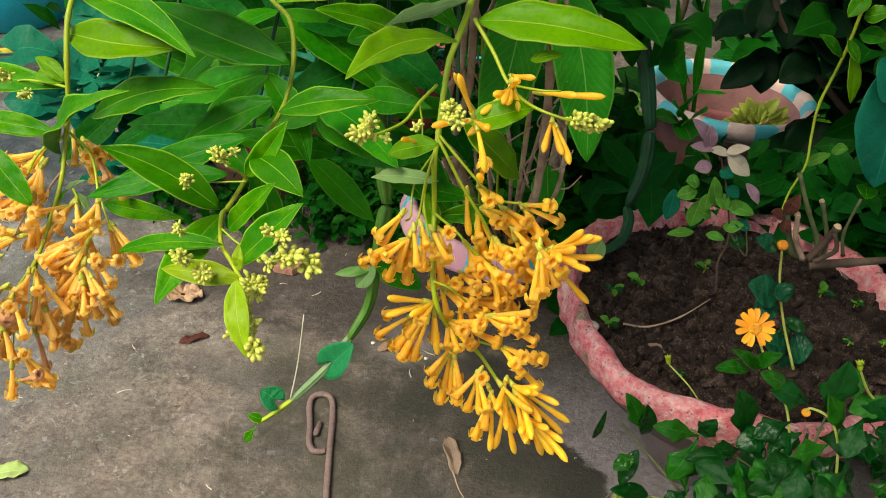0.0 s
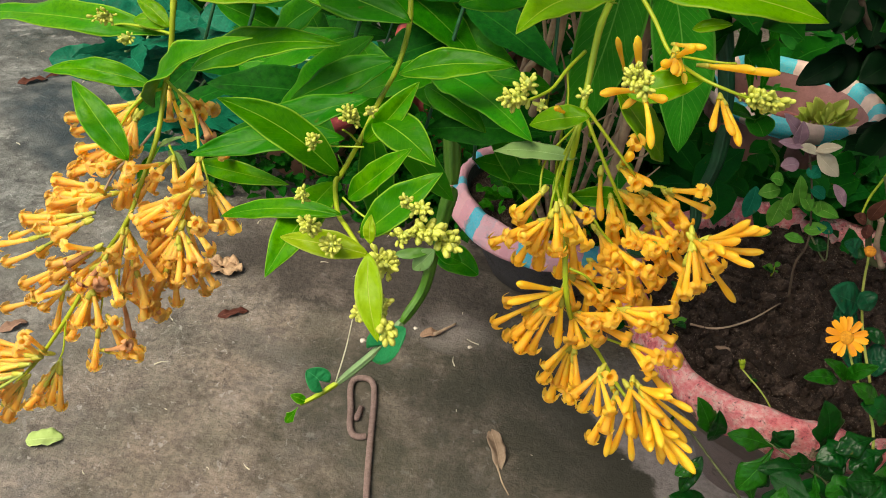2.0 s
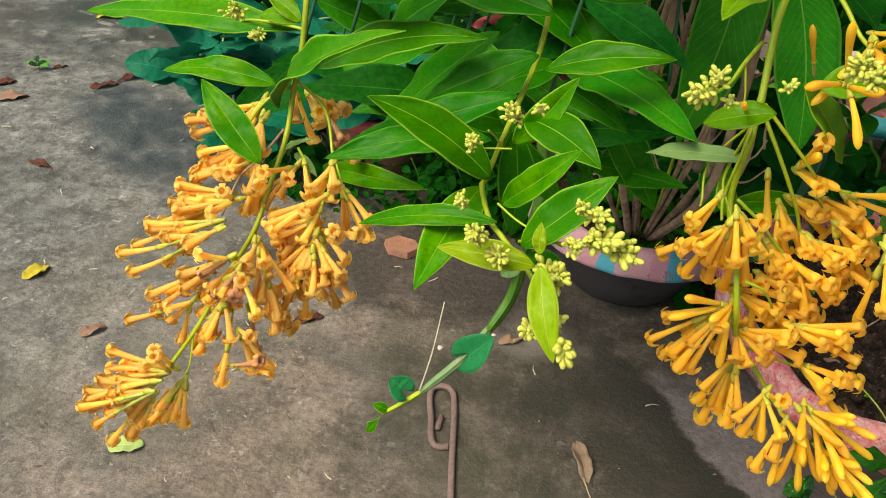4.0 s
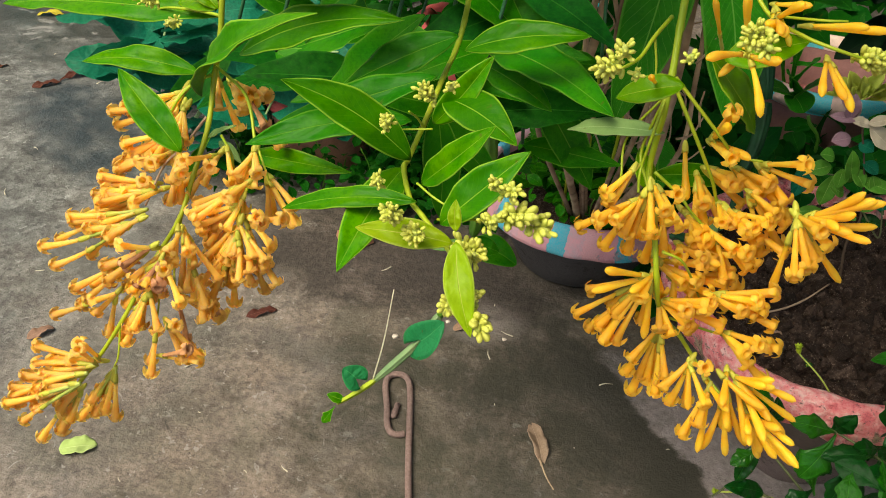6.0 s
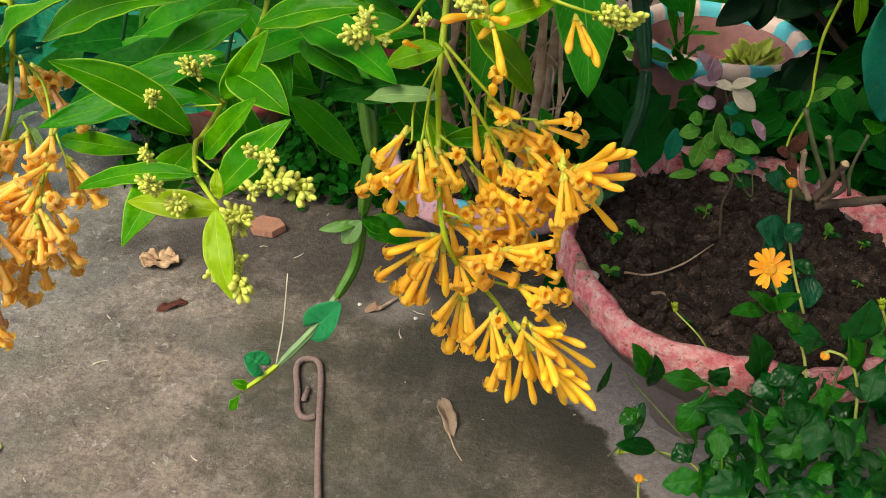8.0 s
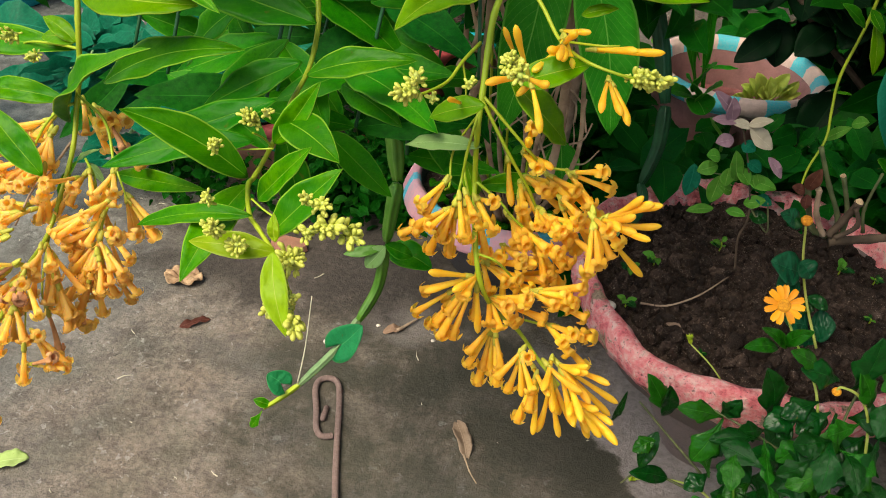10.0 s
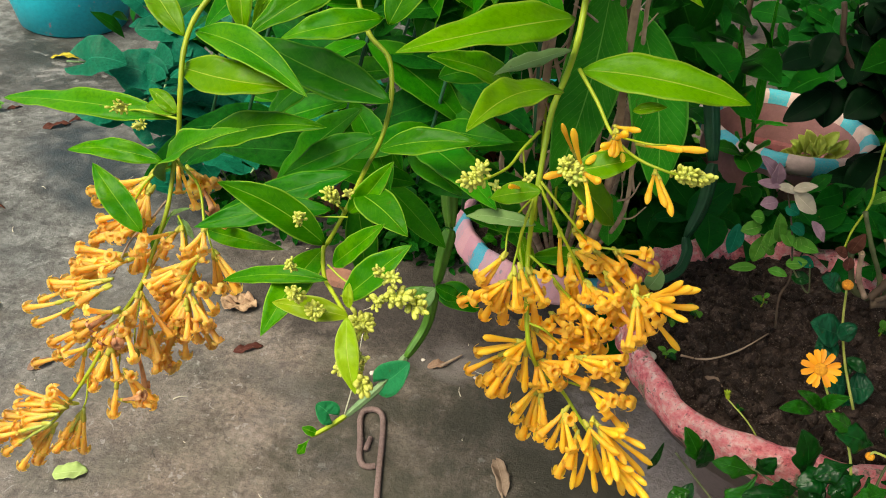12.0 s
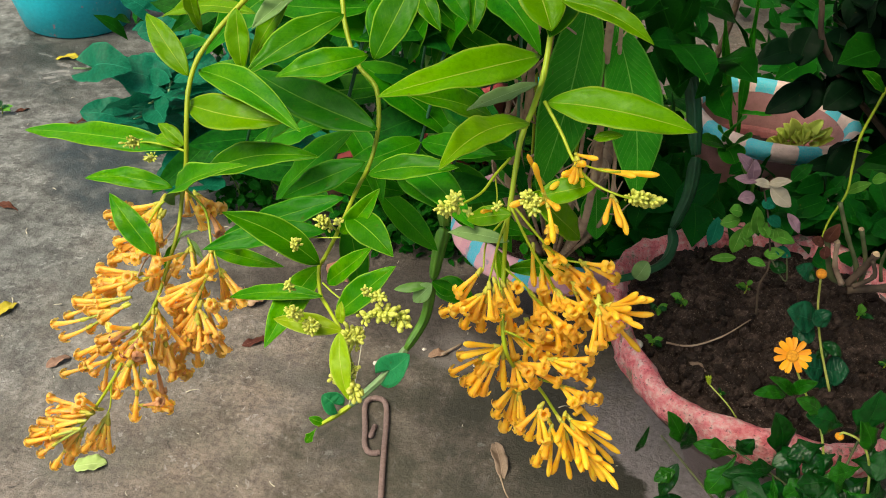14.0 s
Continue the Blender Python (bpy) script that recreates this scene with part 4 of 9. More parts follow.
def daisy(parent, at, normal, radius):
    m = facing_pose(at, normal)
    bm = lathe([(0.0002, 0.0024), (radius * 0.18, 0.0024), (radius * 0.33, 0.0014), (radius * 0.37, -0.001), (radius * 0.2, -0.003), (0.0008, -0.005)], 14, wobble=0.0006)
    disc = part("flower", mesh_from("flower", bm, DISC), parent, m, "yellow daisy flower with an orange disc")
    mesh = ray_mesh(radius * 0.76, radius * 0.34)
    for k in range(12):
        a = 2 * math.pi * k / 12 + random.uniform(-0.12, 0.12)
        part("ray_petal", mesh, disc, m @ Matrix.Rotation(a, 4, 'Z') @ Matrix.Translation((0, radius * 0.24, 0)) @ Matrix.Rotation(random.uniform(-0.1, 0.15), 4, 'X'))


def daisy_bud(parent, at, normal, radius):
    m = facing_pose(at, normal)
    bm = lathe([(0.0003, -radius * 0.9), (radius * 0.8, -radius * 0.5), (radius, 0), (radius * 0.85, radius * 0.45), (radius * 0.5, radius * 0.6), (0.0002, radius * 0.5)], 12, wobble=radius * 0.12)
    part("flower_bud", mesh_from("flower_bud", bm, DISC), parent, m, "orange opening bud")


def seed_head(parent, at, normal):
    m = facing_pose(at, normal)
    core = part("seed_head", mesh_from("seed_head", lathe([(0.0004, -0.003), (0.0016, -0.002), (0.0022, 0.001), (0.0016, 0.003), (0.0002, 0.0036)], 9), STEM), parent, m, "green spent flower head")
    bract = mesh_from("bract", leaf_sheet(0.009, 0.0035, "oval", 0.2, 0.05, 0.0, 0.0, 1, 4, 2), STEM)
    for k in range(9):
        a = 2 * math.pi * k / 9
        d = Vector((math.cos(a) * 0.5, math.sin(a) * 0.5, 0.8 + 0.2 * (k % 2))).normalized()
        part("bract", bract, core, m @ aim((0, 0, -0.003), d * 0.009, (-d.x, -d.y, 0.4)))


def cut_end(parent, at, radius):
    bm = lathe([(0.0003, 0.001), (radius * 0.6, 0.0012), (radius * 1.02, 0.0004), (radius * 1.02, -0.003)], 12)
    part("cut_end", mesh_from("cut_end", bm, PITH), parent, facing_pose(at, (0.15, -0.7, 0.7)), "pale sawn end")


WEED_LEAVES = shared_leaves(LEAF_GLOSS, "oval", 3, ratio=0.5, nl=6, nw=4) + shared_leaves(LEAF_ROSE, "oval", 3, ratio=0.5, nl=6, nw=4)


def weed(at, size, seed):
    rnd = random.Random(seed)
    w = thing("weed", at, "tiny green weed seedling sprouting from the ground", "weed", "weed seedlings")
    at = Vector(at)
    top = at + Vector((0, 0, size * 0.45))
    part("stem", mesh_from("stem", tube([at - Vector((0, 0, 0.002)), at.lerp(top, 0.5) + Vector((size * 0.04, 0, 0)), top], 0.0008, 0.0006, 6, 3), STEM), w)
    for k in range(rnd.randint(5, 8)):
        a = rnd.uniform(0, 6.283)
        foot = at.lerp(top, rnd.uniform(0.4, 1.0))
        put_leaf(WEED_LEAVES, w, foot, foot + Vector((math.cos(a), math.sin(a), rnd.uniform(0.05, 0.5))) * size * rnd.uniform(0.45, 0.8))


def fallen(base, tip, width, mat, label, arch=0.06, fold=0.25, shape="lance"):
    length = (Vector(tip) - Vector(base)).length
    LEAF_COUNT[0] += 1
    bm = leaf_sheet(length, width, shape, fold, arch, 0.05, 0.6, LEAF_COUNT[0], 14, 8)
    ob = solo("fallen_leaf", mesh_from("fallen_leaf", bm, mat), aim(base, tip, (0, 0, 1)), label, "leaf", "fallen leaves")
    md = ob.modifiers.new("thickness", 'SOLIDIFY')
    md.thickness = 0.0005
    md.offset = -1
    low = min((ob.matrix_basis @ v.co).z for v in ob.data.vertices)
    rest = 0.2105 if base[2] > 0.1 else 0.0012
    ob.location.z += rest - low
    return ob


def crumpled_leaf(at, radius, label):
    """A withered round leaf, drawn together into ridges, with a curled uneven edge."""
    bm = bmesh.new()
    rings = []
    for k in range(1, 9):
        ring = []
        for n in range(40):
            a = 2 * math.pi * n / 40
            r = radius * k / 8 * (1 + 0.16 * noise.noise(Vector((math.cos(a) * 1.7, math.sin(a) * 1.7, 4.0))))
            z = 0.010 * (k / 8) * (0.5 + noise.noise(Vector((math.cos(a) * 2.6, math.sin(a) * 2.6, k * 0.25)))) + 0.004 * noise.noise(Vector((r * math.cos(a) * 190, r * math.sin(a) * 190, 1.0)))
            ring.append(bm.verts.new((r * math.cos(a), r * math.sin(a) * 0.8, z)))
        rings.append(ring)
    bm.faces.new(rings[0])
    for p, q in zip(rings, rings[1:]):
        for n in range(40):
            bm.faces.new((p[n], p[(n + 1) % 40], q[(n + 1) % 40], q[n]))
    low = min(v.co.z for v in bm.verts)
    ob = solo("fallen_leaf", mesh_from("fallen_leaf", bm, WITHERED), Matrix.Translation((at[0], at[1], 0.0015 - low)), label, "leaf", "fallen leaves")
    md = ob.modifiers.new("thickness", 'SOLIDIFY')
    md.thickness = 0.0006
    return ob


def twig(points, radius, label):
    return solo("twig", mesh_from("twig", tube(points, radius, radius * 0.6, 7, 5, 0.15), BARK), UNIT, label, "twig")


def shell(at):
    bm = bmesh.new()
    bmesh.ops.create_uvsphere(bm, u_segments=14, v_segments=8, radius=0.0075)
    for v in bm.verts:
        v.co.x *= 1.35
        v.co.z *= 0.5
        v.co += noise.noise_vector(v.co * 150) * 0.0006
    return solo("shell_piece", mesh_from("shell_piece", bm, SHELL), Matrix.Translation((at[0], at[1], 0.2165)) @ Matrix.Rotation(0.6, 4, 'Z'), "pale cream shell fragment on dark soil", "shell")


def iron_hook(points, radius, nub):
    hook = thing("iron_hook", points[3], "rusty iron rod bent into a loop, lying on concrete", "iron hook")
    part("rod", mesh_from("rod", tube(points, radius, radius, 10, 7), RUST), hook)
    bm = lathe([(0.0005, -0.0115), (0.0032, -0.011), (0.0030, -0.003), (0.0035, 0.004), (0.0029, 0.010), (0.0005, 0.0112)], 9, m=Matrix.Translation(nub) @ Matrix.Translation((0, 0, -0.006)) @ Matrix.Rotation(1.5, 4, 'X'), wobble=0.0012)
    part("wire_scrap", mesh_from("wire_scrap", bm, RUST), hook, UNIT, "short rusty stub inside the loop")
    return hook


def tile_shard(at):
    bm = bmesh.new()
    ring = [(0.026, 0.002), (0.014, 0.017), (-0.012, 0.02), (-0.027, 0.004), (-0.015, -0.016), (0.012, -0.018)]
    low = [bm.verts.new((x, y, 0.0)) for x, y in ring]
    top = [bm.verts.new((x * 0.93, y * 0.93, 0.009)) for x, y in ring]
    bm.faces.new(top)
    bm.faces.new(low[::-1])
    for k in range(6):
        bm.faces.new((low[k], low[(k + 1) % 6], top[(k + 1) % 6], top[k]))
    return solo("clay_shard", mesh_from("clay_shard", bm, CLAY, smooth=False), Matrix.Translation((at[0], at[1], 0.002)), "flat brown clay shard on the concrete floor", "shard")


GRIT_MESH = pebble_mesh(9, SHELL)


def grit(at, radius):
    return solo("pebble", GRIT_MESH, Matrix.Translation((at[0], at[1], radius * 0.5)) @ Matrix.Scale(radius, 4), "small pale pebble on the concrete floor", "pebble", "pebbles")

# ---- the orange-flowered shrub: three hanging shoots ----
shrub = thing("flowering_shrub", (0.055, 1.205, 0.125), "arching shrub with hanging orange tubular flower clusters and long green leaves", "shrub")
# shoots, from the planter up over the top and down
branch(shrub, [(0.0300, 1.2000, 0.1200), (0.0100, 1.1000, 0.5000), (-0.0100, 0.9800, 0.7600), (-0.0200, 0.8400, 0.8200), (-0.0871, 0.6778, 0.6486), (-0.1089, 0.6650, 0.6231), (-0.1226, 0.6572, 0.6071), (-0.1296, 0.6458, 0.5950), (-0.1293, 0.6319, 0.5844), (-0.1280, 0.6228, 0.5688), (-0.1289, 0.6188, 0.5481), (-0.1310, 0.6158, 0.5343), (-0.1308, 0.6059, 0.5180), (-0.1331, 0.5930, 0.5013), (-0.1335, 0.5780, 0.4906), (-0.1350, 0.5576, 0.4847), (-0.1442, 0.5446, 0.4639), (-0.1563, 0.5387, 0.4436), (-0.1600, 0.5228, 0.4397)], 0.00165, 0.00070, knots=0.12)
branch(shrub, [(0.0500, 1.2100, 0.1200), (0.0300, 1.1200, 0.5000), (0.0200, 1.0000, 0.7600), (0.0000, 0.8600, 0.8000), (-0.0858, 0.7430, 0.6252), (-0.0780, 0.7270, 0.6057), (-0.0732, 0.7170, 0.5936), (-0.0624, 0.7020, 0.5794), (-0.0484, 0.6894, 0.5729), (-0.0430, 0.6765, 0.5605), (-0.0427, 0.6676, 0.5489), (-0.0439, 0.6573, 0.5404), (-0.0456, 0.6389, 0.5357), (-0.0486, 0.6179, 0.5250), (-0.0499, 0.5972, 0.5214), (-0.0500, 0.5901, 0.5223), (-0.0468, 0.5792, 0.5220), (-0.0426, 0.5687, 0.5217), (-0.0380, 0.5629, 0.5212), (-0.0293, 0.5521, 0.5200), (-0.0249, 0.5460, 0.5195), (-0.0221, 0.5403, 0.5191)], 0.00155, 0.00078, knots=0.14)
branch(shrub, [(0.0700, 1.2000, 0.1200), (0.0700, 1.0500, 0.5500), (0.0700, 0.9300, 0.8200), (0.0600, 0.8000, 0.8100), (0.0459, 0.6921, 0.6698), (0.0442, 0.6764, 0.6442), (0.0432, 0.6668, 0.6280), (0.0429, 0.6530, 0.6093), (0.0408, 0.6370, 0.5989), (0.0378, 0.6266, 0.5888), (0.0373, 0.6178, 0.5770), (0.0374, 0.6091, 0.5636), (0.0372, 0.6046, 0.5506), (0.0381, 0.6106, 0.5233), (0.0415, 0.5860, 0.5148), (0.0453, 0.5787, 0.5004), (0.0520, 0.5896, 0.4773), (0.0643, 0.6005, 0.4581), (0.0761, 0.5963, 0.4452), (0.0855, 0.5887, 0.4399)], 0.00185, 0.00080, knots=0.12)
# side twigs
branch(shrub, [(0.0457, 0.6345, 0.6037), (0.0555, 0.6220, 0.5955), (0.0632, 0.6118, 0.5876), (0.0723, 0.5954, 0.5875), (0.0848, 0.5902, 0.5860), (0.1000, 0.5951, 0.5818)], 0.00091, 0.00043)
branch(shrub, [(0.0341, 0.6202, 0.5796), (0.0288, 0.6090, 0.5760), (0.0246, 0.6003, 0.5713), (0.0180, 0.5884, 0.5713), (0.0136, 0.5815, 0.5727)], 0.00078, 0.00049)
branch(shrub, [(0.0288, 0.6090, 0.5760), (0.0311, 0.6059, 0.5675), (0.0317, 0.6023, 0.5606)], 0.00045, 0.00031)
branch(shrub, [(0.0633, 0.6115, 0.5873), (0.0762, 0.5976, 0.5926), (0.0834, 0.5975, 0.5934)], 0.00051, 0.00037)
branch(shrub, [(0.0369, 0.6055, 0.5579), (0.0347, 0.5994, 0.5455), (0.0333, 0.5981, 0.5314), (0.0330, 0.5869, 0.5288)], 0.00062, 0.00050)
branch(shrub, [(0.0369, 0.6055, 0.5579), (0.0333, 0.6092, 0.5336), (0.0359, 0.5997, 0.5273), (0.0390, 0.5911, 0.5241)], 0.00062, 0.00050)
branch(shrub, [(0.0382, 0.6067, 0.5590), (0.0280, 0.6155, 0.5350), (0.0281, 0.6085, 0.5227), (0.0270, 0.6012, 0.5244)], 0.00051, 0.00043)
branch(shrub, [(0.0379, 0.6064, 0.5623), (0.0494, 0.6015, 0.5454), (0.0593, 0.6045, 0.5286), (0.0679, 0.6090, 0.5129), (0.0851, 0.6077, 0.5106)], 0.00075, 0.00058)
branch(shrub, [(0.0383, 0.6059, 0.5642), (0.0558, 0.6006, 0.5488), (0.0647, 0.6037, 0.5396), (0.0741, 0.6035, 0.5390)], 0.00069, 0.00051)
branch(shrub, [(0.0391, 0.6040, 0.5282), (0.0495, 0.6026, 0.5210), (0.0546, 0.6015, 0.5159), (0.0652, 0.6023, 0.5061)], 0.00064, 0.00051)
branch(shrub, [(0.0440, 0.5742, 0.5147), (0.0525, 0.5758, 0.5101), (0.0662, 0.5949, 0.4817)], 0.00056, 0.00042)
branch(shrub, [(0.0562, 0.5904, 0.4743), (0.0753, 0.5969, 0.4659), (0.0824, 0.5928, 0.4692)], 0.00060, 0.00046)
branch(shrub, [(-0.1302, 0.6163, 0.5376), (-0.1156, 0.6076, 0.5319), (-0.1090, 0.5972, 0.5210), (-0.1059, 0.5896, 0.5128), (-0.1098, 0.5833, 0.5006), (-0.1096, 0.5777, 0.4942)], 0.00066, 0.00054)
branch(shrub, [(-0.1090, 0.5972, 0.5210), (-0.1028, 0.5895, 0.5135), (-0.1000, 0.5868, 0.5090)], 0.00049, 0.00036)
branch(shrub, [(-0.1329, 0.6170, 0.5333), (-0.1387, 0.6141, 0.5306), (-0.1442, 0.6109, 0.5246), (-0.1490, 0.6088, 0.5163)], 0.00068, 0.00050)
branch(shrub, [(-0.1328, 0.6090, 0.5191), (-0.1401, 0.6012, 0.5087), (-0.1474, 0.5977, 0.5006), (-0.1477, 0.5806, 0.4929)], 0.00061, 0.00042, BARK)
branch(shrub, [(-0.1336, 0.5807, 0.4903), (-0.1310, 0.5658, 0.4787), (-0.1282, 0.5586, 0.4733)], 0.00052, 0.00040)
branch(shrub, [(-0.1256, 0.6050, 0.5143), (-0.1181, 0.5965, 0.5109), (-0.1162, 0.5912, 0.5025)], 0.00055, 0.00042)
branch(shrub, [(-0.1345, 0.5590, 0.4851), (-0.1301, 0.5504, 0.4773), (-0.1306, 0.5450, 0.4638)], 0.00045, 0.00033)
branch(shrub, [(-0.1442, 0.5446, 0.4639), (-0.1453, 0.5414, 0.4510), (-0.1467, 0.5396, 0.4464)], 0.00045, 0.00033)
branch(shrub, [(-0.1282, 0.6208, 0.5563), (-0.1405, 0.6248, 0.5554), (-0.1563, 0.6308, 0.5520), (-0.1655, 0.6346, 0.5461)], 0.00067, 0.00037)
branch(shrub, [(-0.0421, 0.5996, 0.5340), (-0.0504, 0.5988, 0.5329), (-0.0595, 0.5958, 0.5331)], 0.00038, 0.00030)
branch(shrub, [(-0.0480, 0.6159, 0.5253), (-0.0501, 0.6117, 0.5312), (-0.0521, 0.6050, 0.5368)], 0.00048, 0.00041)
branch(shrub, [(-0.0313, 0.5545, 0.5260), (-0.0207, 0.5495, 0.5313), (-0.0088, 0.5427, 0.5382), (0.0020, 0.5442, 0.5400)], 0.00053, 0.00041)
branch(shrub, [(-0.0228, 0.5394, 0.5256), (-0.0169, 0.5291, 0.5230), (-0.0128, 0.5199, 0.5194), (-0.0111, 0.5160, 0.5153)], 0.00047, 0.00034)
branch(shrub, [(-0.0410, 0.5670, 0.5307), (-0.0322, 0.5621, 0.5281), (-0.0174, 0.5561, 0.5261)], 0.00042, 0.00035)
# leaves of the first shoot
leaf(shrub, (-0.1340, 0.6300, 0.5520), (-0.2440, 0.6550, 0.5330), 0.0140, arch=0.06)
leaf(shrub, (-0.1440, 0.6300, 0.5270), (-0.1950, 0.6300, 0.5240), 0.0113, arch=0.08)
leaf(shrub, (-0.1421, 0.6262, 0.5187), (-0.0788, 0.5799, 0.5794), 0.0139, roll=-12, fold=0.45, arch=0.1)
leaf(shrub, (-0.1282, 0.6347, 0.5353), (-0.0585, 0.6201, 0.5651), 0.0159, arch=0.07)
leaf(shrub, (-0.1310, 0.5810, 0.5190), (-0.1594, 0.5957, 0.5411), 0.0127)
leaf(shrub, (-0.1332, 0.6111, 0.5088), (-0.1425, 0.6042, 0.4853), 0.0076, roll=30)
leaf(shrub, (-0.1290, 0.6450, 0.5900), (-0.0640, 0.6100, 0.5830), 0.0156, fold=0.4)
leaf(shrub, (-0.1310, 0.6320, 0.5770), (-0.0760, 0.6200, 0.5810), 0.0189, LEAF_LIME, fold=0.25, arch=0.03)
leaf(shrub, (-0.1318, 0.6386, 0.5892), (-0.1625, 0.6615, 0.6095), 0.0131, LEAF_LIME)
leaf(shrub, (-0.1130, 0.6600, 0.6190), (-0.1080, 0.6500, 0.5890), 0.0121, LEAF_LIME, arch=0.02, fold=0.4)
leaf(shrub, (-0.0630, 0.6791, 0.6154), (-0.1028, 0.6415, 0.5928), 0.0182)
leaf(shrub, (-0.0455, 0.6621, 0.6027), (-0.0874, 0.6423, 0.5935), 0.0156, arch=0.09)
leaf(shrub, (-0.0388, 0.6558, 0.5651), (-0.1180, 0.6854, 0.5745), 0.0231, LEAF_MID, arch=0.04)
leaf(shrub, (-0.1267, 0.6546, 0.6016), (-0.1736, 0.6974, 0.5670), 0.0128, LEAF_MID)
leaf(shrub, (-0.1090, 0.6745, 0.6117), (-0.1788, 0.7070, 0.5893), 0.0110, LEAF_LIME)
leaf(shrub, (-0.0893, 0.6851, 0.6233), (-0.1026, 0.6531, 0.6122), 0.0112, LEAF_PALE, fold=0.5)
leaf(shrub, (-0.0900, 0.6739, 0.6225), (-0.1089, 0.6629, 0.5878), 0.0096, LEAF_LIME, fold=0.4)
leaf(shrub, (-0.0455, 0.6734, 0.5957), (-0.0270, 0.6961, 0.6405), 0.0206)
leaf(shrub, (-0.1396, 0.6650, 0.6279), (-0.1403, 0.6758, 0.5972), 0.0088, LEAF_LIME)
leaf(shrub, (-0.1306, 0.6227, 0.5582), (-0.1477, 0.6308, 0.5642), 0.0074, LEAF_LIME)
leaf(shrub, (-0.1315, 0.6230, 0.5579), (-0.1519, 0.6337, 0.5536), 0.0086, LEAF_LIME)
leaf(shrub, (-0.1312, 0.6149, 0.5055), (-0.1162, 0.6005, 0.5059), 0.0041, LEAF_PALE)
leaf(shrub, (-0.1369, 0.6164, 0.5045), (-0.1207, 0.6087, 0.5174), 0.0026, LEAF_PALE)
leaf(shrub, (-0.1210, 0.6200, 0.4990), (-0.0720, 0.6000, 0.5100), 0.0094, LEAF_TOP, roll=15)
# leaves of the second shoot
leaf(shrub, (-0.0450, 0.5760, 0.5340), (-0.0870, 0.5670, 0.5610), 0.0147, arch=0.07, fold=0.3)
leaf(shrub, (-0.0500, 0.6000, 0.5360), (-0.1080, 0.5850, 0.5240), 0.0128, LEAF_MID, arch=0.05)
leaf(shrub, (-0.0440, 0.6120, 0.5490), (-0.1040, 0.6020, 0.5230), 0.0135, LEAF_MID, arch=0.05)
leaf(shrub, (-0.0410, 0.6400, 0.5540), (-0.0830, 0.6300, 0.5310), 0.0156, LEAF_MID)
leaf(shrub, (-0.0370, 0.6320, 0.5520), (0.0090, 0.6300, 0.5650), 0.0133, arch=0.07)
leaf(shrub, (-0.0349, 0.6892, 0.5318), (0.0213, 0.6106, 0.5441), 0.0201, LEAF_MID, arch=0.03)
leaf(shrub, (-0.0390, 0.6020, 0.5460), (-0.0100, 0.5750, 0.5460), 0.0153, arch=0.06)
leaf(shrub, (-0.0420, 0.6000, 0.5360), (-0.0230, 0.6000, 0.5650), 0.0103, roll=20, fold=0.4)
leaf(shrub, (-0.0400, 0.5710, 0.5280), (-0.0170, 0.5630, 0.5580), 0.0106, fold=0.3)
leaf(shrub, (-0.0300, 0.5520, 0.5260), (-0.0050, 0.5580, 0.5540), 0.0134, roll=-8, fold=0.3)
leaf(shrub, (-0.0400, 0.5630, 0.5260), (-0.0900, 0.5720, 0.5080), 0.0083, arch=0.08)
leaf(shrub, (-0.0500, 0.5900, 0.5220), (-0.0620, 0.5440, 0.5060), 0.0157, LEAF_TOP)
leaf(shrub, (-0.0240, 0.5400, 0.5280), (-0.0550, 0.5400, 0.5280), 0.0094, LEAF_YOUNG, fold=0.3)
leaf(shrub, (-0.0220, 0.5300, 0.5360), (-0.0130, 0.5120, 0.5160), 0.0089, LEAF_YOUNG)
leaf(shrub, (-0.0435, 0.6181, 0.5329), (-0.0399, 0.6234, 0.4803), 0.0152, LEAF_MID, arch=0.02)
leaf(shrub, (-0.0231, 0.5371, 0.5346), (-0.0245, 0.5413, 0.5433), 0.0042, LEAF_YOUNG)
leaf(shrub, (-0.0662, 0.7070, 0.5345), (-0.1250, 0.7270, 0.4637), 0.0207, LEAF_MID)
leaf(shrub, (-0.0916, 0.7170, 0.5460), (-0.1337, 0.7370, 0.4985), 0.0194, LEAF_MID)
leaf(shrub, (-0.0350, 0.6900, 0.5220), (-0.0010, 0.6650, 0.5160), 0.0153, LEAF_MID)
leaf(shrub, (-0.0434, 0.6802, 0.5979), (-0.0431, 0.7070, 0.6257), 0.0199, LEAF_MID)
leaf(shrub, (-0.0288, 0.7270, 0.5509), (0.0052, 0.7470, 0.5506), 0.0191, LEAF_MID)
# leaves of the third shoot
leaf(shrub, (0.0405, 0.6420, 0.6223), (-0.0213, 0.5843, 0.6189), 0.0191, LEAF_LIME, arch=0.08)
leaf(shrub, (0.0467, 0.6363, 0.6026), (0.1152, 0.6259, 0.6031), 0.0197, LEAF_LIME, arch=0.08)
leaf(shrub, (0.0406, 0.6193, 0.5996), (0.0117, 0.5532, 0.6073), 0.0169, LEAF_LIME, roll=8)
leaf(shrub, (0.0212, 0.6523, 0.5827), (-0.0150, 0.6147, 0.6073), 0.0156, LEAF_TOP)
leaf(shrub, (0.0409, 0.6450, 0.6077), (0.0125, 0.6148, 0.6036), 0.0107, LEAF_PALE, roll=25, arch=0.02)
leaf(shrub, (0.0397, 0.5902, 0.5685), (0.0193, 0.5956, 0.5582), 0.0100, LEAF_LIME, arch=0.1)
leaf(shrub, (0.0392, 0.6053, 0.5434), (0.0060, 0.6290, 0.5270), 0.0078, LEAF_PALE)
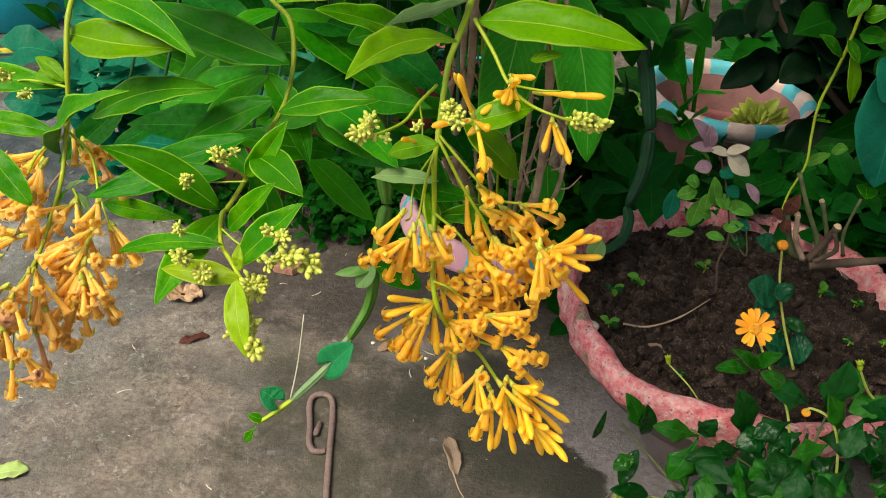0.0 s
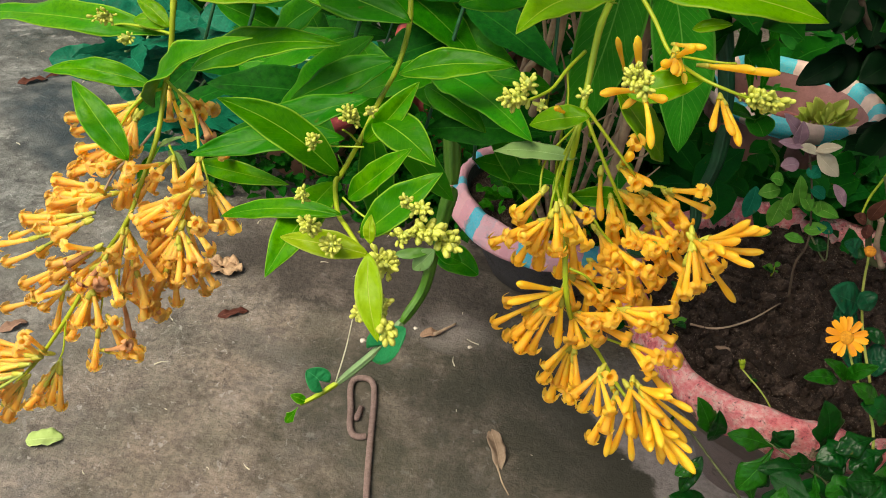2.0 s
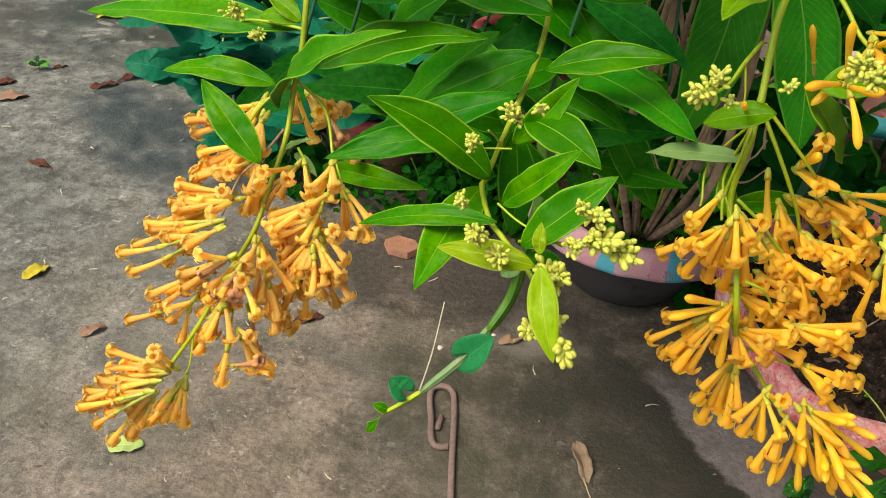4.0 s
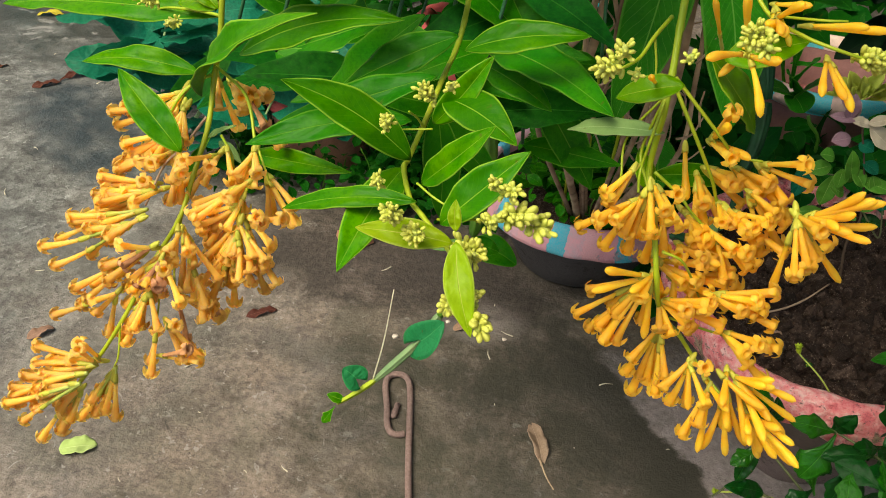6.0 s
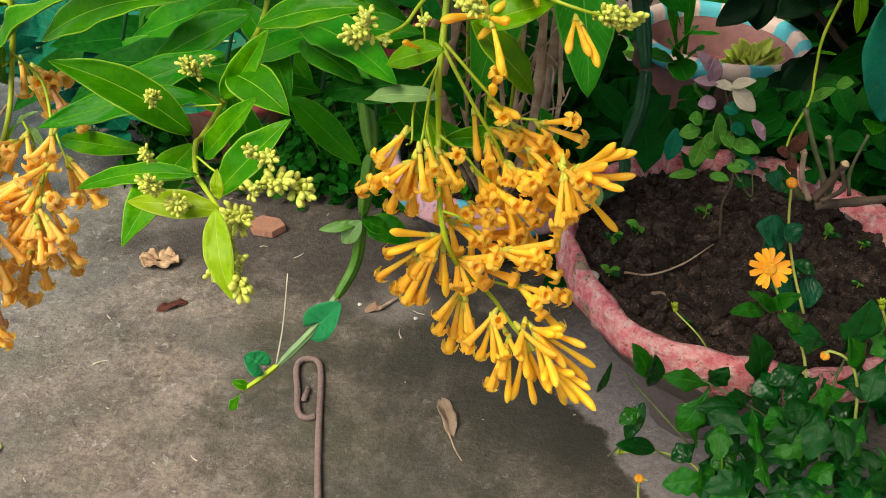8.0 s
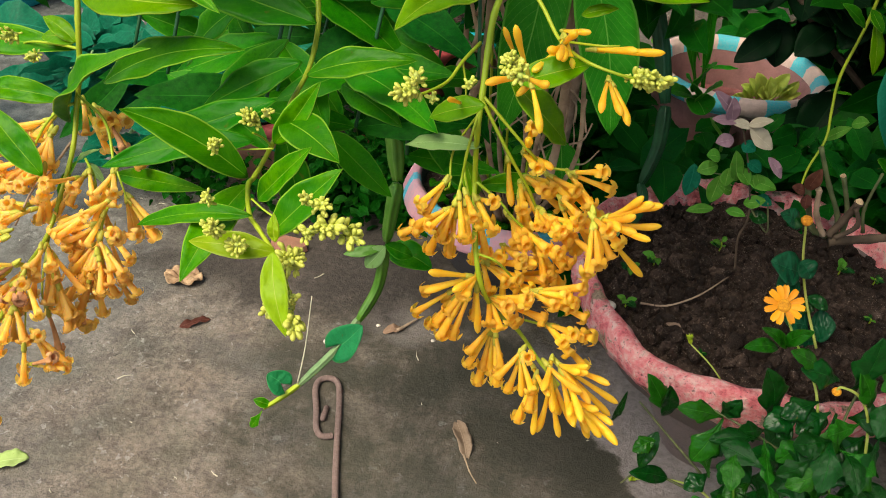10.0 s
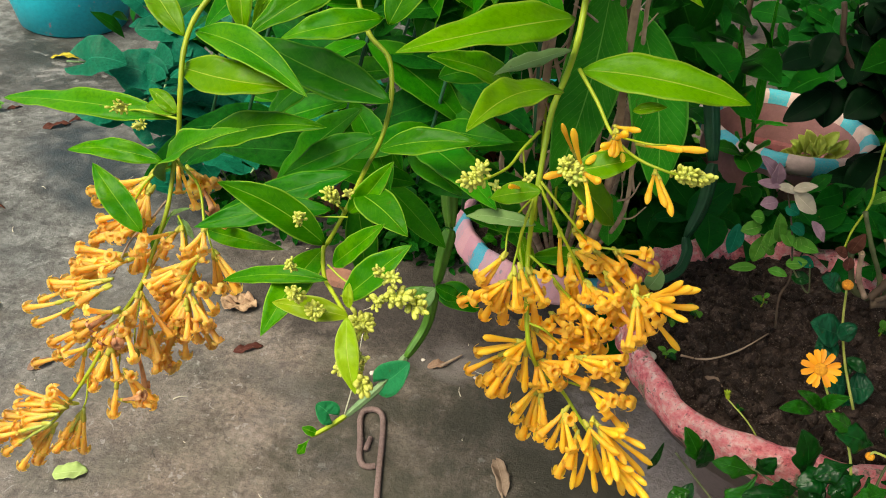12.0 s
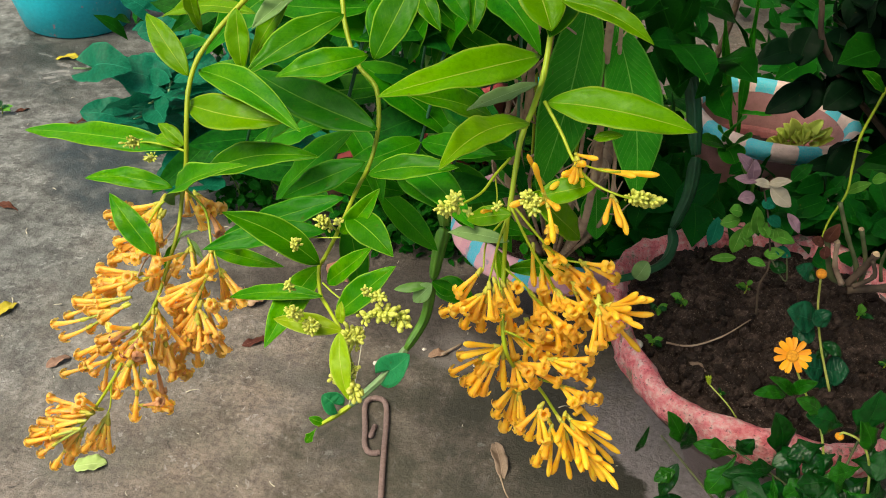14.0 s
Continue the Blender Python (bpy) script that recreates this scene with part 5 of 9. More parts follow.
leaf(shrub, (0.0503, 0.5952, 0.5768), (0.0750, 0.5990, 0.5850), 0.0121, LEAF_LIME)
leaf(shrub, (0.0473, 0.6010, 0.5749), (0.0727, 0.6200, 0.5413), 0.0169, LEAF_LIME, roll=-10)
leaf(shrub, (0.0438, 0.6498, 0.6317), (0.0279, 0.6784, 0.6550), 0.0225, LEAF_LIME)
leaf(shrub, (0.0458, 0.6590, 0.6434), (0.0902, 0.6456, 0.6329), 0.0110, LEAF_LIME, fold=0.5)
leaf(shrub, (0.0432, 0.6528, 0.6277), (0.0563, 0.6949, 0.6453), 0.0173, LEAF_TOP)
leaf(shrub, (0.0391, 0.6098, 0.5170), (0.0332, 0.6159, 0.5306), 0.0078, LEAF_LIME)
leaf(shrub, (0.0394, 0.6157, 0.5199), (0.0731, 0.6244, 0.5175), 0.0090, LEAF_TOP, roll=20)
leaf(shrub, (0.0703, 0.6270, 0.5923), (0.0832, 0.6240, 0.5975), 0.0054, LEAF_LIME)
# flowers of the third shoot
flower_head(shrub, (0.0286, 0.5796, 0.5411), "oo", (0.0202, 0.5693, 0.5361), (0.0241, 0.5716, 0.5294), size=1.031)
flower_head(shrub, (0.0326, 0.5756, 0.5330), "oooo", (0.0175, 0.5677, 0.5289), (0.0197, 0.5694, 0.5227), (0.0247, 0.5650, 0.5288), (0.0136, 0.5735, 0.5195), size=1.030)
flower_head(shrub, (0.0345, 0.5744, 0.5397), "ooooo", (0.0244, 0.5775, 0.5103), (0.0292, 0.5719, 0.5201), (0.0328, 0.5774, 0.5101), (0.0378, 0.5674, 0.5257), (0.0316, 0.5793, 0.5171), size=1.033)
flower_head(shrub, (0.0365, 0.5824, 0.5352), "oooo", (0.0430, 0.5727, 0.5259), (0.0410, 0.5696, 0.5329), (0.0400, 0.5776, 0.5171), (0.0376, 0.5864, 0.5115), size=1.059)
flower_head(shrub, (0.0406, 0.5877, 0.5297), "oooo", (0.0491, 0.5772, 0.5226), (0.0468, 0.5847, 0.5065), (0.0423, 0.5909, 0.4966), (0.0425, 0.5949, 0.5065), size=1.077)
flower_head(shrub, (0.0407, 0.6071, 0.5183), "oo", (0.0475, 0.5909, 0.5282), (0.0461, 0.5932, 0.5164), size=1.128)
flower_head(shrub, (0.0506, 0.6214, 0.5285), "b", (0.0525, 0.6105, 0.5151), size=1.157)
flower_head(shrub, (0.0565, 0.6177, 0.5218), "ooooo", (0.0626, 0.6102, 0.5054), (0.0656, 0.6160, 0.4935), (0.0592, 0.6031, 0.5191), (0.0684, 0.6095, 0.5091), (0.0584, 0.6012, 0.5015), size=1.163)
flower_head(shrub, (0.0558, 0.6111, 0.5400), "bobo", (0.0679, 0.5952, 0.5456), (0.0623, 0.5955, 0.5422), (0.0599, 0.5929, 0.5571), (0.0585, 0.5957, 0.5601), size=1.124)
flower_head(shrub, (0.0568, 0.6188, 0.5253), "oooo", (0.0659, 0.6027, 0.5312), (0.0712, 0.6054, 0.5270), (0.0748, 0.6114, 0.5162), (0.0813, 0.6092, 0.5283), size=1.167)
flower_head(shrub, (0.0750, 0.6121, 0.5331), "oooo", (0.0870, 0.5966, 0.5445), (0.0915, 0.6001, 0.5344), (0.0871, 0.6011, 0.5259), (0.0916, 0.6116, 0.5127), size=1.163)
flower_head(shrub, (0.0665, 0.6134, 0.5304), "oooo", (0.0793, 0.5993, 0.5331), (0.0847, 0.6056, 0.5226), (0.0768, 0.6005, 0.5266), (0.0857, 0.6031, 0.5155), size=1.164)
flower_head(shrub, (0.0644, 0.6087, 0.5178), "oooo", (0.0650, 0.5937, 0.5172), (0.0686, 0.5940, 0.5171), (0.0718, 0.5938, 0.5193), (0.0832, 0.5999, 0.5017), size=0.985)
flower_head(shrub, (0.0677, 0.6022, 0.5181), "ooooo", (0.0752, 0.5873, 0.5212), (0.0732, 0.5883, 0.5164), (0.0799, 0.5878, 0.5252), (0.0796, 0.5916, 0.5116), (0.0885, 0.5879, 0.5120), size=1.148)
flower_head(shrub, (0.0550, 0.6077, 0.5105), "ooooo", (0.0643, 0.5940, 0.5099), (0.0692, 0.6004, 0.4983), (0.0734, 0.6043, 0.4903), (0.0588, 0.5933, 0.5091), (0.0720, 0.5876, 0.5107), size=1.159)
flower_head(shrub, (0.0645, 0.5987, 0.5096), "ooooo", (0.0754, 0.5851, 0.5118), (0.0812, 0.5895, 0.5051), (0.0783, 0.5892, 0.5025), (0.0731, 0.5906, 0.4965), (0.0786, 0.5974, 0.4880), size=1.143)
flower_head(shrub, (0.0719, 0.6027, 0.5273), "oooo", (0.0819, 0.5888, 0.5283), (0.0839, 0.5993, 0.5032), (0.0869, 0.5933, 0.5205), (0.0896, 0.5988, 0.5089), size=1.142)
flower_head(shrub, (0.0866, 0.5836, 0.5306), "bbbbbbbbb", (0.1041, 0.5746, 0.5485), (0.1019, 0.5711, 0.5445), (0.0995, 0.5696, 0.5407), (0.1081, 0.5763, 0.5316), (0.1067, 0.5866, 0.5049), (0.0943, 0.5677, 0.5427), (0.0979, 0.5696, 0.5355), (0.1028, 0.5657, 0.5349), (0.1009, 0.5710, 0.5461), size=1.085)
flower_head(shrub, (0.0848, 0.5826, 0.5320), "obbooo", (0.0931, 0.5747, 0.5198), (0.0874, 0.5709, 0.5238), (0.0870, 0.5858, 0.4966), (0.0898, 0.5681, 0.5360), (0.0950, 0.5714, 0.5284), (0.0835, 0.5604, 0.5216), size=1.088)
flower_head(shrub, (0.0440, 0.5812, 0.4988), "bbooooboobooo", (0.0242, 0.5721, 0.5041), (0.0245, 0.5759, 0.4908), (0.0202, 0.5828, 0.4744), (0.0263, 0.5842, 0.4674), (0.0317, 0.5799, 0.4682), (0.0370, 0.5798, 0.4664), (0.0481, 0.5812, 0.4686), (0.0422, 0.5693, 0.4954), (0.0338, 0.5790, 0.4797), (0.0377, 0.5672, 0.5016), (0.0331, 0.5872, 0.4777), (0.0453, 0.5847, 0.4745), (0.0218, 0.5807, 0.4882), size=1.082)
flower_head(shrub, (0.0453, 0.5966, 0.4954), "oooooo", (0.0616, 0.5844, 0.5044), (0.0663, 0.5879, 0.5031), (0.0572, 0.5843, 0.4954), (0.0509, 0.5855, 0.4884), (0.0618, 0.5889, 0.4880), (0.0671, 0.5950, 0.4823), size=1.128)
flower_head(shrub, (0.0533, 0.5989, 0.5026), "booo", (0.0655, 0.5850, 0.5047), (0.0587, 0.5843, 0.5059), (0.0534, 0.5842, 0.5048), (0.0558, 0.5897, 0.4789), size=1.129)
flower_head(shrub, (0.0514, 0.5970, 0.4890), "ooooo", (0.0756, 0.5937, 0.4963), (0.0769, 0.5936, 0.4910), (0.0671, 0.5853, 0.4925), (0.0730, 0.5903, 0.4874), (0.0758, 0.5906, 0.4833), size=1.140)
flower_head(shrub, (0.0664, 0.5844, 0.4930), "ooooo", (0.0864, 0.5762, 0.5044), (0.0804, 0.5719, 0.5021), (0.0816, 0.5750, 0.4905), (0.0748, 0.5714, 0.4951), (0.0895, 0.5751, 0.4898), size=1.112)
flower_head(shrub, (0.0502, 0.5895, 0.4827), "oooooooo", (0.0609, 0.5775, 0.4822), (0.0657, 0.5777, 0.4885), (0.0568, 0.5797, 0.4742), (0.0639, 0.5797, 0.4787), (0.0517, 0.5786, 0.4760), (0.0565, 0.5745, 0.4922), (0.0659, 0.5749, 0.4965), (0.0744, 0.5818, 0.4811), size=1.129)
flower_head(shrub, (0.0533, 0.5901, 0.4686), "ooooo", (0.0439, 0.5828, 0.4564), (0.0460, 0.5872, 0.4450), (0.0506, 0.5931, 0.4332), (0.0536, 0.5932, 0.4396), (0.0568, 0.5949, 0.4435), size=1.139)
flower_head(shrub, (0.0542, 0.5873, 0.4682), "oo", (0.0583, 0.5859, 0.4385), (0.0591, 0.5814, 0.4518), size=1.133)
flower_head(shrub, (0.0660, 0.5814, 0.4618), "ooboo", (0.0593, 0.5731, 0.4515), (0.0649, 0.5789, 0.4400), (0.0694, 0.5754, 0.4443), (0.0711, 0.5671, 0.4729), (0.0704, 0.5850, 0.4370), size=1.123)
flower_head(shrub, (0.0749, 0.5854, 0.4759), "ooooo", (0.0863, 0.5763, 0.4690), (0.0946, 0.5768, 0.4799), (0.0863, 0.5719, 0.4863), (0.0826, 0.5725, 0.4780), (0.0942, 0.5799, 0.4599), size=1.134)
flower_head(shrub, (0.0735, 0.5715, 0.4602), "obbo", (0.0723, 0.5653, 0.4453), (0.0778, 0.5689, 0.4292), (0.0780, 0.5593, 0.4593), (0.0681, 0.5683, 0.4359), size=1.107)
flower_head(shrub, (0.0786, 0.5718, 0.4641), "bbbbbbbb", (0.0813, 0.5691, 0.4289), (0.0867, 0.5691, 0.4271), (0.0776, 0.5594, 0.4623), (0.0897, 0.5718, 0.4334), (0.0889, 0.5616, 0.4588), (0.0825, 0.5656, 0.4474), (0.0819, 0.5730, 0.4391), (0.0849, 0.5745, 0.4398), size=1.115)
flower_head(shrub, (0.0823, 0.5767, 0.4628), "bbbbbbbbb", (0.0925, 0.5630, 0.4703), (0.1030, 0.5681, 0.4660), (0.0976, 0.5692, 0.4537), (0.1089, 0.5781, 0.4454), (0.1068, 0.5766, 0.4397), (0.0925, 0.5652, 0.4608), (0.0891, 0.5622, 0.4710), (0.0963, 0.5575, 0.4532), (0.0914, 0.5614, 0.4443), size=1.133)
flower_head(shrub, (0.0903, 0.5735, 0.4479), "bbbbbbbb", (0.1078, 0.5647, 0.4468), (0.1041, 0.5678, 0.4345), (0.1006, 0.5694, 0.4293), (0.0940, 0.5625, 0.4428), (0.1000, 0.5611, 0.4512), (0.0882, 0.5591, 0.4550), (0.1119, 0.5618, 0.4408), (0.1100, 0.5659, 0.4334), size=1.130)
# young flowers above
flower_head(shrub, (0.0641, 0.6082, 0.5869), "bbbbb", (0.0556, 0.5950, 0.5799), (0.0681, 0.5900, 0.6005), (0.0671, 0.5902, 0.5925), (0.0621, 0.5907, 0.5894), (0.0519, 0.5966, 0.5696), size=1.066)
flower_head(shrub, (0.0730, 0.6120, 0.5850), "bb", (0.1000, 0.6060, 0.5890), (0.0920, 0.6000, 0.5920), size=1.0)
flower_head(shrub, (0.0640, 0.6120, 0.5910), "bbb", (0.0710, 0.6020, 0.5950), (0.0630, 0.5980, 0.5810), (0.0690, 0.5960, 0.5850), size=0.85)
flower_head(shrub, (0.0820, 0.6000, 0.5800), "bbb", (0.0920, 0.5860, 0.5720), (0.0790, 0.5860, 0.5740), (0.0860, 0.5860, 0.5730), size=0.92)
flower_head(shrub, (0.0540, 0.5800, 0.5850), "bbbb", (0.0610, 0.5660, 0.5750), (0.0460, 0.5720, 0.6060), (0.0620, 0.5660, 0.5880), (0.0410, 0.5660, 0.5910), size=0.95)
flower_head(shrub, (0.0322, 0.5965, 0.5643), "b", (0.0257, 0.5798, 0.5754), size=0.742)
flower_head(shrub, (0.0515, 0.6107, 0.5744), "b", (0.0433, 0.5954, 0.5934), size=0.741)
bud_head(shrub, (0.0476, 0.5506, 0.6012), (-0.0089, -0.6374, 0.7705), 36, 0.0068, 0.531, 1.6)
bud_head(shrub, (0.0503, 0.5465, 0.6011), (0.2723, -0.9497, 0.1547), 20, 0.0055, 0.500, 1.2)
bud_head(shrub, (0.0912, 0.5940, 0.5837), (0.6723, -0.5905, 0.4464), 26, 0.0075, 0.640, 0.7)
bud_head(shrub, (0.0974, 0.5956, 0.5827), (0.5663, -0.6788, 0.4674), 20, 0.0068, 0.699, 0.6)
bud_head(shrub, (0.0150, 0.5720, 0.5795), (-0.7634, -0.6119, -0.2068), 26, 0.0076, 0.599, 0.9)
bud_head(shrub, (0.0175, 0.5701, 0.5845), (-0.1767, -0.5700, 0.8024), 12, 0.0048, 0.529, 0.9)
bud_head(shrub, (0.0226, 0.5742, 0.5766), (-0.0454, -0.9962, 0.0740), 6, 0.0028, 0.491, 0.9)
bud_head(shrub, (0.0353, 0.5631, 0.5881), (0.0240, -0.6347, 0.7724), 8, 0.0033, 0.395, 0.9)
# flowers of the first shoot
flower_head(shrub, (-0.1479, 0.6228, 0.5212), "wwwww", (-0.1630, 0.6157, 0.5171), (-0.1575, 0.6150, 0.5121), (-0.1498, 0.6120, 0.5148), (-0.1702, 0.6214, 0.5093), (-0.1558, 0.6130, 0.4993), size=1.114)
flower_head(shrub, (-0.1535, 0.6220, 0.5149), "wwwww", (-0.1814, 0.6236, 0.5058), (-0.1793, 0.6236, 0.4988), (-0.1690, 0.6151, 0.5113), (-0.1777, 0.6248, 0.5077), (-0.1755, 0.6310, 0.5060), size=1.121)
flower_head(shrub, (-0.1465, 0.6090, 0.5101), "wwwwwww", (-0.1699, 0.6064, 0.5031), (-0.1698, 0.6106, 0.4943), (-0.1615, 0.6077, 0.4933), (-0.1490, 0.5974, 0.5096), (-0.1591, 0.6154, 0.4899), (-0.1659, 0.6161, 0.4965), (-0.1579, 0.6169, 0.4897), size=1.090)
flower_head(shrub, (-0.1487, 0.6022, 0.5027), "wwwww", (-0.1703, 0.6010, 0.4949), (-0.1556, 0.5924, 0.5009), (-0.1492, 0.5896, 0.5071), (-0.1716, 0.6043, 0.4946), (-0.1709, 0.6066, 0.4934), size=1.081)
flower_head(shrub, (-0.1474, 0.5930, 0.4955), "wwwww", (-0.1718, 0.5905, 0.4946), (-0.1603, 0.5853, 0.4971), (-0.1710, 0.5932, 0.4861), (-0.1670, 0.5966, 0.4822), (-0.1712, 0.5934, 0.4927), size=1.061)
flower_head(shrub, (-0.1442, 0.5844, 0.4981), "wwwwwwwww", (-0.1721, 0.5846, 0.4885), (-0.1780, 0.5846, 0.4812), (-0.1512, 0.5748, 0.4995), (-0.1675, 0.5872, 0.4800), (-0.1433, 0.5720, 0.5111), (-0.1671, 0.5832, 0.4927), (-0.1644, 0.5880, 0.4864), (-0.1659, 0.5756, 0.4952), (-0.1642, 0.5888, 0.4864), size=1.043)
flower_head(shrub, (-0.1402, 0.5684, 0.5003), "wwwwwww", (-0.1750, 0.5686, 0.4884), (-0.1837, 0.5710, 0.4770), (-0.1663, 0.5698, 0.4856), (-0.1592, 0.5674, 0.4916), (-0.1606, 0.5702, 0.4905), (-0.1588, 0.5720, 0.4878), (-0.1599, 0.5710, 0.4894), size=1.003)
flower_head(shrub, (-0.1404, 0.5578, 0.5014), "wwwwwww", (-0.1790, 0.5581, 0.4803), (-0.1737, 0.5581, 0.4733), (-0.1632, 0.5603, 0.4817), (-0.1476, 0.5508, 0.4966), (-0.1602, 0.5606, 0.4921), (-0.1548, 0.5621, 0.4851), (-0.1564, 0.5645, 0.4877), size=0.977)
flower_head(shrub, (-0.1317, 0.5509, 0.4966), "wwddwwwww", (-0.1636, 0.5511, 0.4718), (-0.1598, 0.5522, 0.4678), (-0.1542, 0.5532, 0.4766), (-0.1392, 0.5442, 0.4916), (-0.1398, 0.5429, 0.4997), (-0.1459, 0.5515, 0.4801), (-0.1479, 0.5468, 0.4824), (-0.1450, 0.5560, 0.4801), (-0.1503, 0.5515, 0.4852), size=0.960)
flower_head(shrub, (-0.1462, 0.5491, 0.4746), "wwwww", (-0.1747, 0.5504, 0.4558), (-0.1525, 0.5415, 0.4744), (-0.1522, 0.5435, 0.4661), (-0.1529, 0.5492, 0.4538), (-0.1630, 0.5519, 0.4610), size=0.963)
flower_head(shrub, (-0.1266, 0.5486, 0.4943), "wwdwwwwwww", (-0.1425, 0.5498, 0.4672), (-0.1457, 0.5509, 0.4750), (-0.1306, 0.5430, 0.4837), (-0.1419, 0.5509, 0.4578), (-0.1286, 0.5450, 0.4788), (-0.1191, 0.5378, 0.4981), (-0.1119, 0.5335, 0.4891), (-0.1348, 0.5513, 0.4744), (-0.1322, 0.5542, 0.4742), (-0.1343, 0.5479, 0.4741), size=0.955)
flower_head(shrub, (-0.1312, 0.5453, 0.4816), "wwwww", (-0.1470, 0.5476, 0.4565), (-0.1383, 0.5438, 0.4643), (-0.1264, 0.5404, 0.4685), (-0.1416, 0.5472, 0.4627), (-0.1296, 0.5471, 0.4602), size=0.950)
flower_head(shrub, (-0.1378, 0.6327, 0.5265), "ww", (-0.1333, 0.6233, 0.5141), (-0.1290, 0.6282, 0.5035), size=1.113)
flower_head(shrub, (-0.1307, 0.6285, 0.5268), "wwwww", (-0.1220, 0.6174, 0.5178), (-0.1212, 0.6149, 0.5245), (-0.1150, 0.6145, 0.5287), (-0.1106, 0.6133, 0.5285), (-0.1159, 0.6083, 0.5298), size=1.116)
flower_head(shrub, (-0.1185, 0.6153, 0.5276), "dw", (-0.1058, 0.6031, 0.5239), (-0.1017, 0.6081, 0.5113), size=1.085)
flower_head(shrub, (-0.1431, 0.6110, 0.5188), "wwwww", (-0.1444, 0.6033, 0.5057), (-0.1371, 0.6001, 0.5115), (-0.1474, 0.6019, 0.5104), (-0.1483, 0.6070, 0.4950), (-0.1560, 0.6056, 0.4984), size=1.087)
flower_head(shrub, (-0.1356, 0.5891, 0.5144), "wwww", (-0.1278, 0.5779, 0.5113), (-0.1361, 0.5811, 0.5041), (-0.1393, 0.5877, 0.4913), (-0.1387, 0.5909, 0.4913), size=1.033)
flower_head(shrub, (-0.1241, 0.5983, 0.5095), "wwww", (-0.1296, 0.5905, 0.5003), (-0.1227, 0.5858, 0.5123), (-0.1301, 0.5770, 0.5178), (-0.1401, 0.5903, 0.4940), size=1.047)
flower_head(shrub, (-0.1186, 0.5938, 0.5126), "ww", (-0.1139, 0.5829, 0.5084), (-0.1095, 0.5890, 0.4916), size=1.036)
flower_head(shrub, (-0.1073, 0.5924, 0.5169), "wwww", (-0.1100, 0.5832, 0.5096), (-0.1002, 0.5808, 0.5141), (-0.1160, 0.5812, 0.4982), (-0.1136, 0.5876, 0.4948), size=1.035)
flower_head(shrub, (-0.1026, 0.5909, 0.5097), "wwww", (-0.1005, 0.5869, 0.4913), (-0.0880, 0.5817, 0.5039), (-0.0902, 0.5847, 0.4907), (-0.0988, 0.5942, 0.4868), size=1.040)
flower_head(shrub, (-0.1078, 0.5806, 0.5092), "wwwww", (-0.1289, 0.5821, 0.4961), (-0.1205, 0.5763, 0.4983), (-0.1128, 0.5707, 0.5078), (-0.1250, 0.5696, 0.4986), (-0.1243, 0.5868, 0.4943), size=1.019)
flower_head(shrub, (-0.1073, 0.5759, 0.5042), "wwwwwww", (-0.1225, 0.5712, 0.4982), (-0.1194, 0.5719, 0.4926), (-0.1090, 0.5673, 0.4971), (-0.1190, 0.5773, 0.4811), (-0.1228, 0.5785, 0.4875), (-0.1223, 0.5824, 0.4882), (-0.1226, 0.5808, 0.4879), size=1.013)
flower_head(shrub, (-0.1087, 0.5809, 0.4954), "wwwww", (-0.0949, 0.5690, 0.4996), (-0.0962, 0.5680, 0.5047), (-0.0932, 0.5708, 0.4941), (-0.0962, 0.5718, 0.4780), (-0.0888, 0.5705, 0.5017), size=1.032)
flower_head(shrub, (-0.1065, 0.5718, 0.4983), "wwwwwwwwww", (-0.1177, 0.5719, 0.4718), (-0.1092, 0.5652, 0.4871), (-0.1209, 0.5707, 0.4814), (-0.1055, 0.5661, 0.4841), (-0.0995, 0.5638, 0.4890), (-0.1176, 0.5695, 0.4786), (-0.1141, 0.5744, 0.4769), (-0.1100, 0.5686, 0.4760), (-0.1158, 0.5685, 0.4777), (-0.1181, 0.5742, 0.4788), size=1.009)
flower_head(shrub, (-0.1057, 0.5674, 0.4959), "wwwwwwwww", (-0.1114, 0.5700, 0.4601), (-0.1114, 0.5675, 0.4694), (-0.1187, 0.5676, 0.4622), (-0.1220, 0.5688, 0.4697), (-0.1021, 0.5623, 0.4807), (-0.1100, 0.5721, 0.4740), (-0.1032, 0.5683, 0.4732), (-0.1096, 0.5738, 0.4744), (-0.1124, 0.5716, 0.4746), size=1.007)
flower_head(shrub, (-0.1042, 0.5707, 0.4954), "wwwww", (-0.0920, 0.5614, 0.4905), (-0.0985, 0.5732, 0.4642), (-0.0973, 0.5632, 0.4848), (-0.1027, 0.5755, 0.4729), (-0.0895, 0.5628, 0.4795), size=1.018)
flower_head(shrub, (-0.1266, 0.5675, 0.4945), "wwww", (-0.1167, 0.5596, 0.4864), (-0.1184, 0.5574, 0.4923), (-0.1137, 0.5625, 0.4768), (-0.1236, 0.5571, 0.4748), size=0.994)
flower_head(shrub, (-0.1256, 0.5599, 0.4959), "wwww", (-0.1231, 0.5510, 0.4913), (-0.1254, 0.5505, 0.4936), (-0.1319, 0.5573, 0.4750), (-0.1379, 0.5466, 0.4835), size=0.969)
flower_head(shrub, (-0.1316, 0.5636, 0.4670), "ddwww", (-0.1118, 0.5572, 0.4647), (-0.1248, 0.5614, 0.4455), (-0.1150, 0.5541, 0.4699), (-0.1110, 0.5648, 0.4583), (-0.1107, 0.5570, 0.4623), size=0.990)
flower_head(shrub, (-0.1215, 0.5594, 0.4863), "wwwww", (-0.1173, 0.5535, 0.4737), (-0.1139, 0.5550, 0.4712), (-0.1192, 0.5514, 0.4789), (-0.1139, 0.5583, 0.4652), (-0.1118, 0.5522, 0.4673), size=0.989)
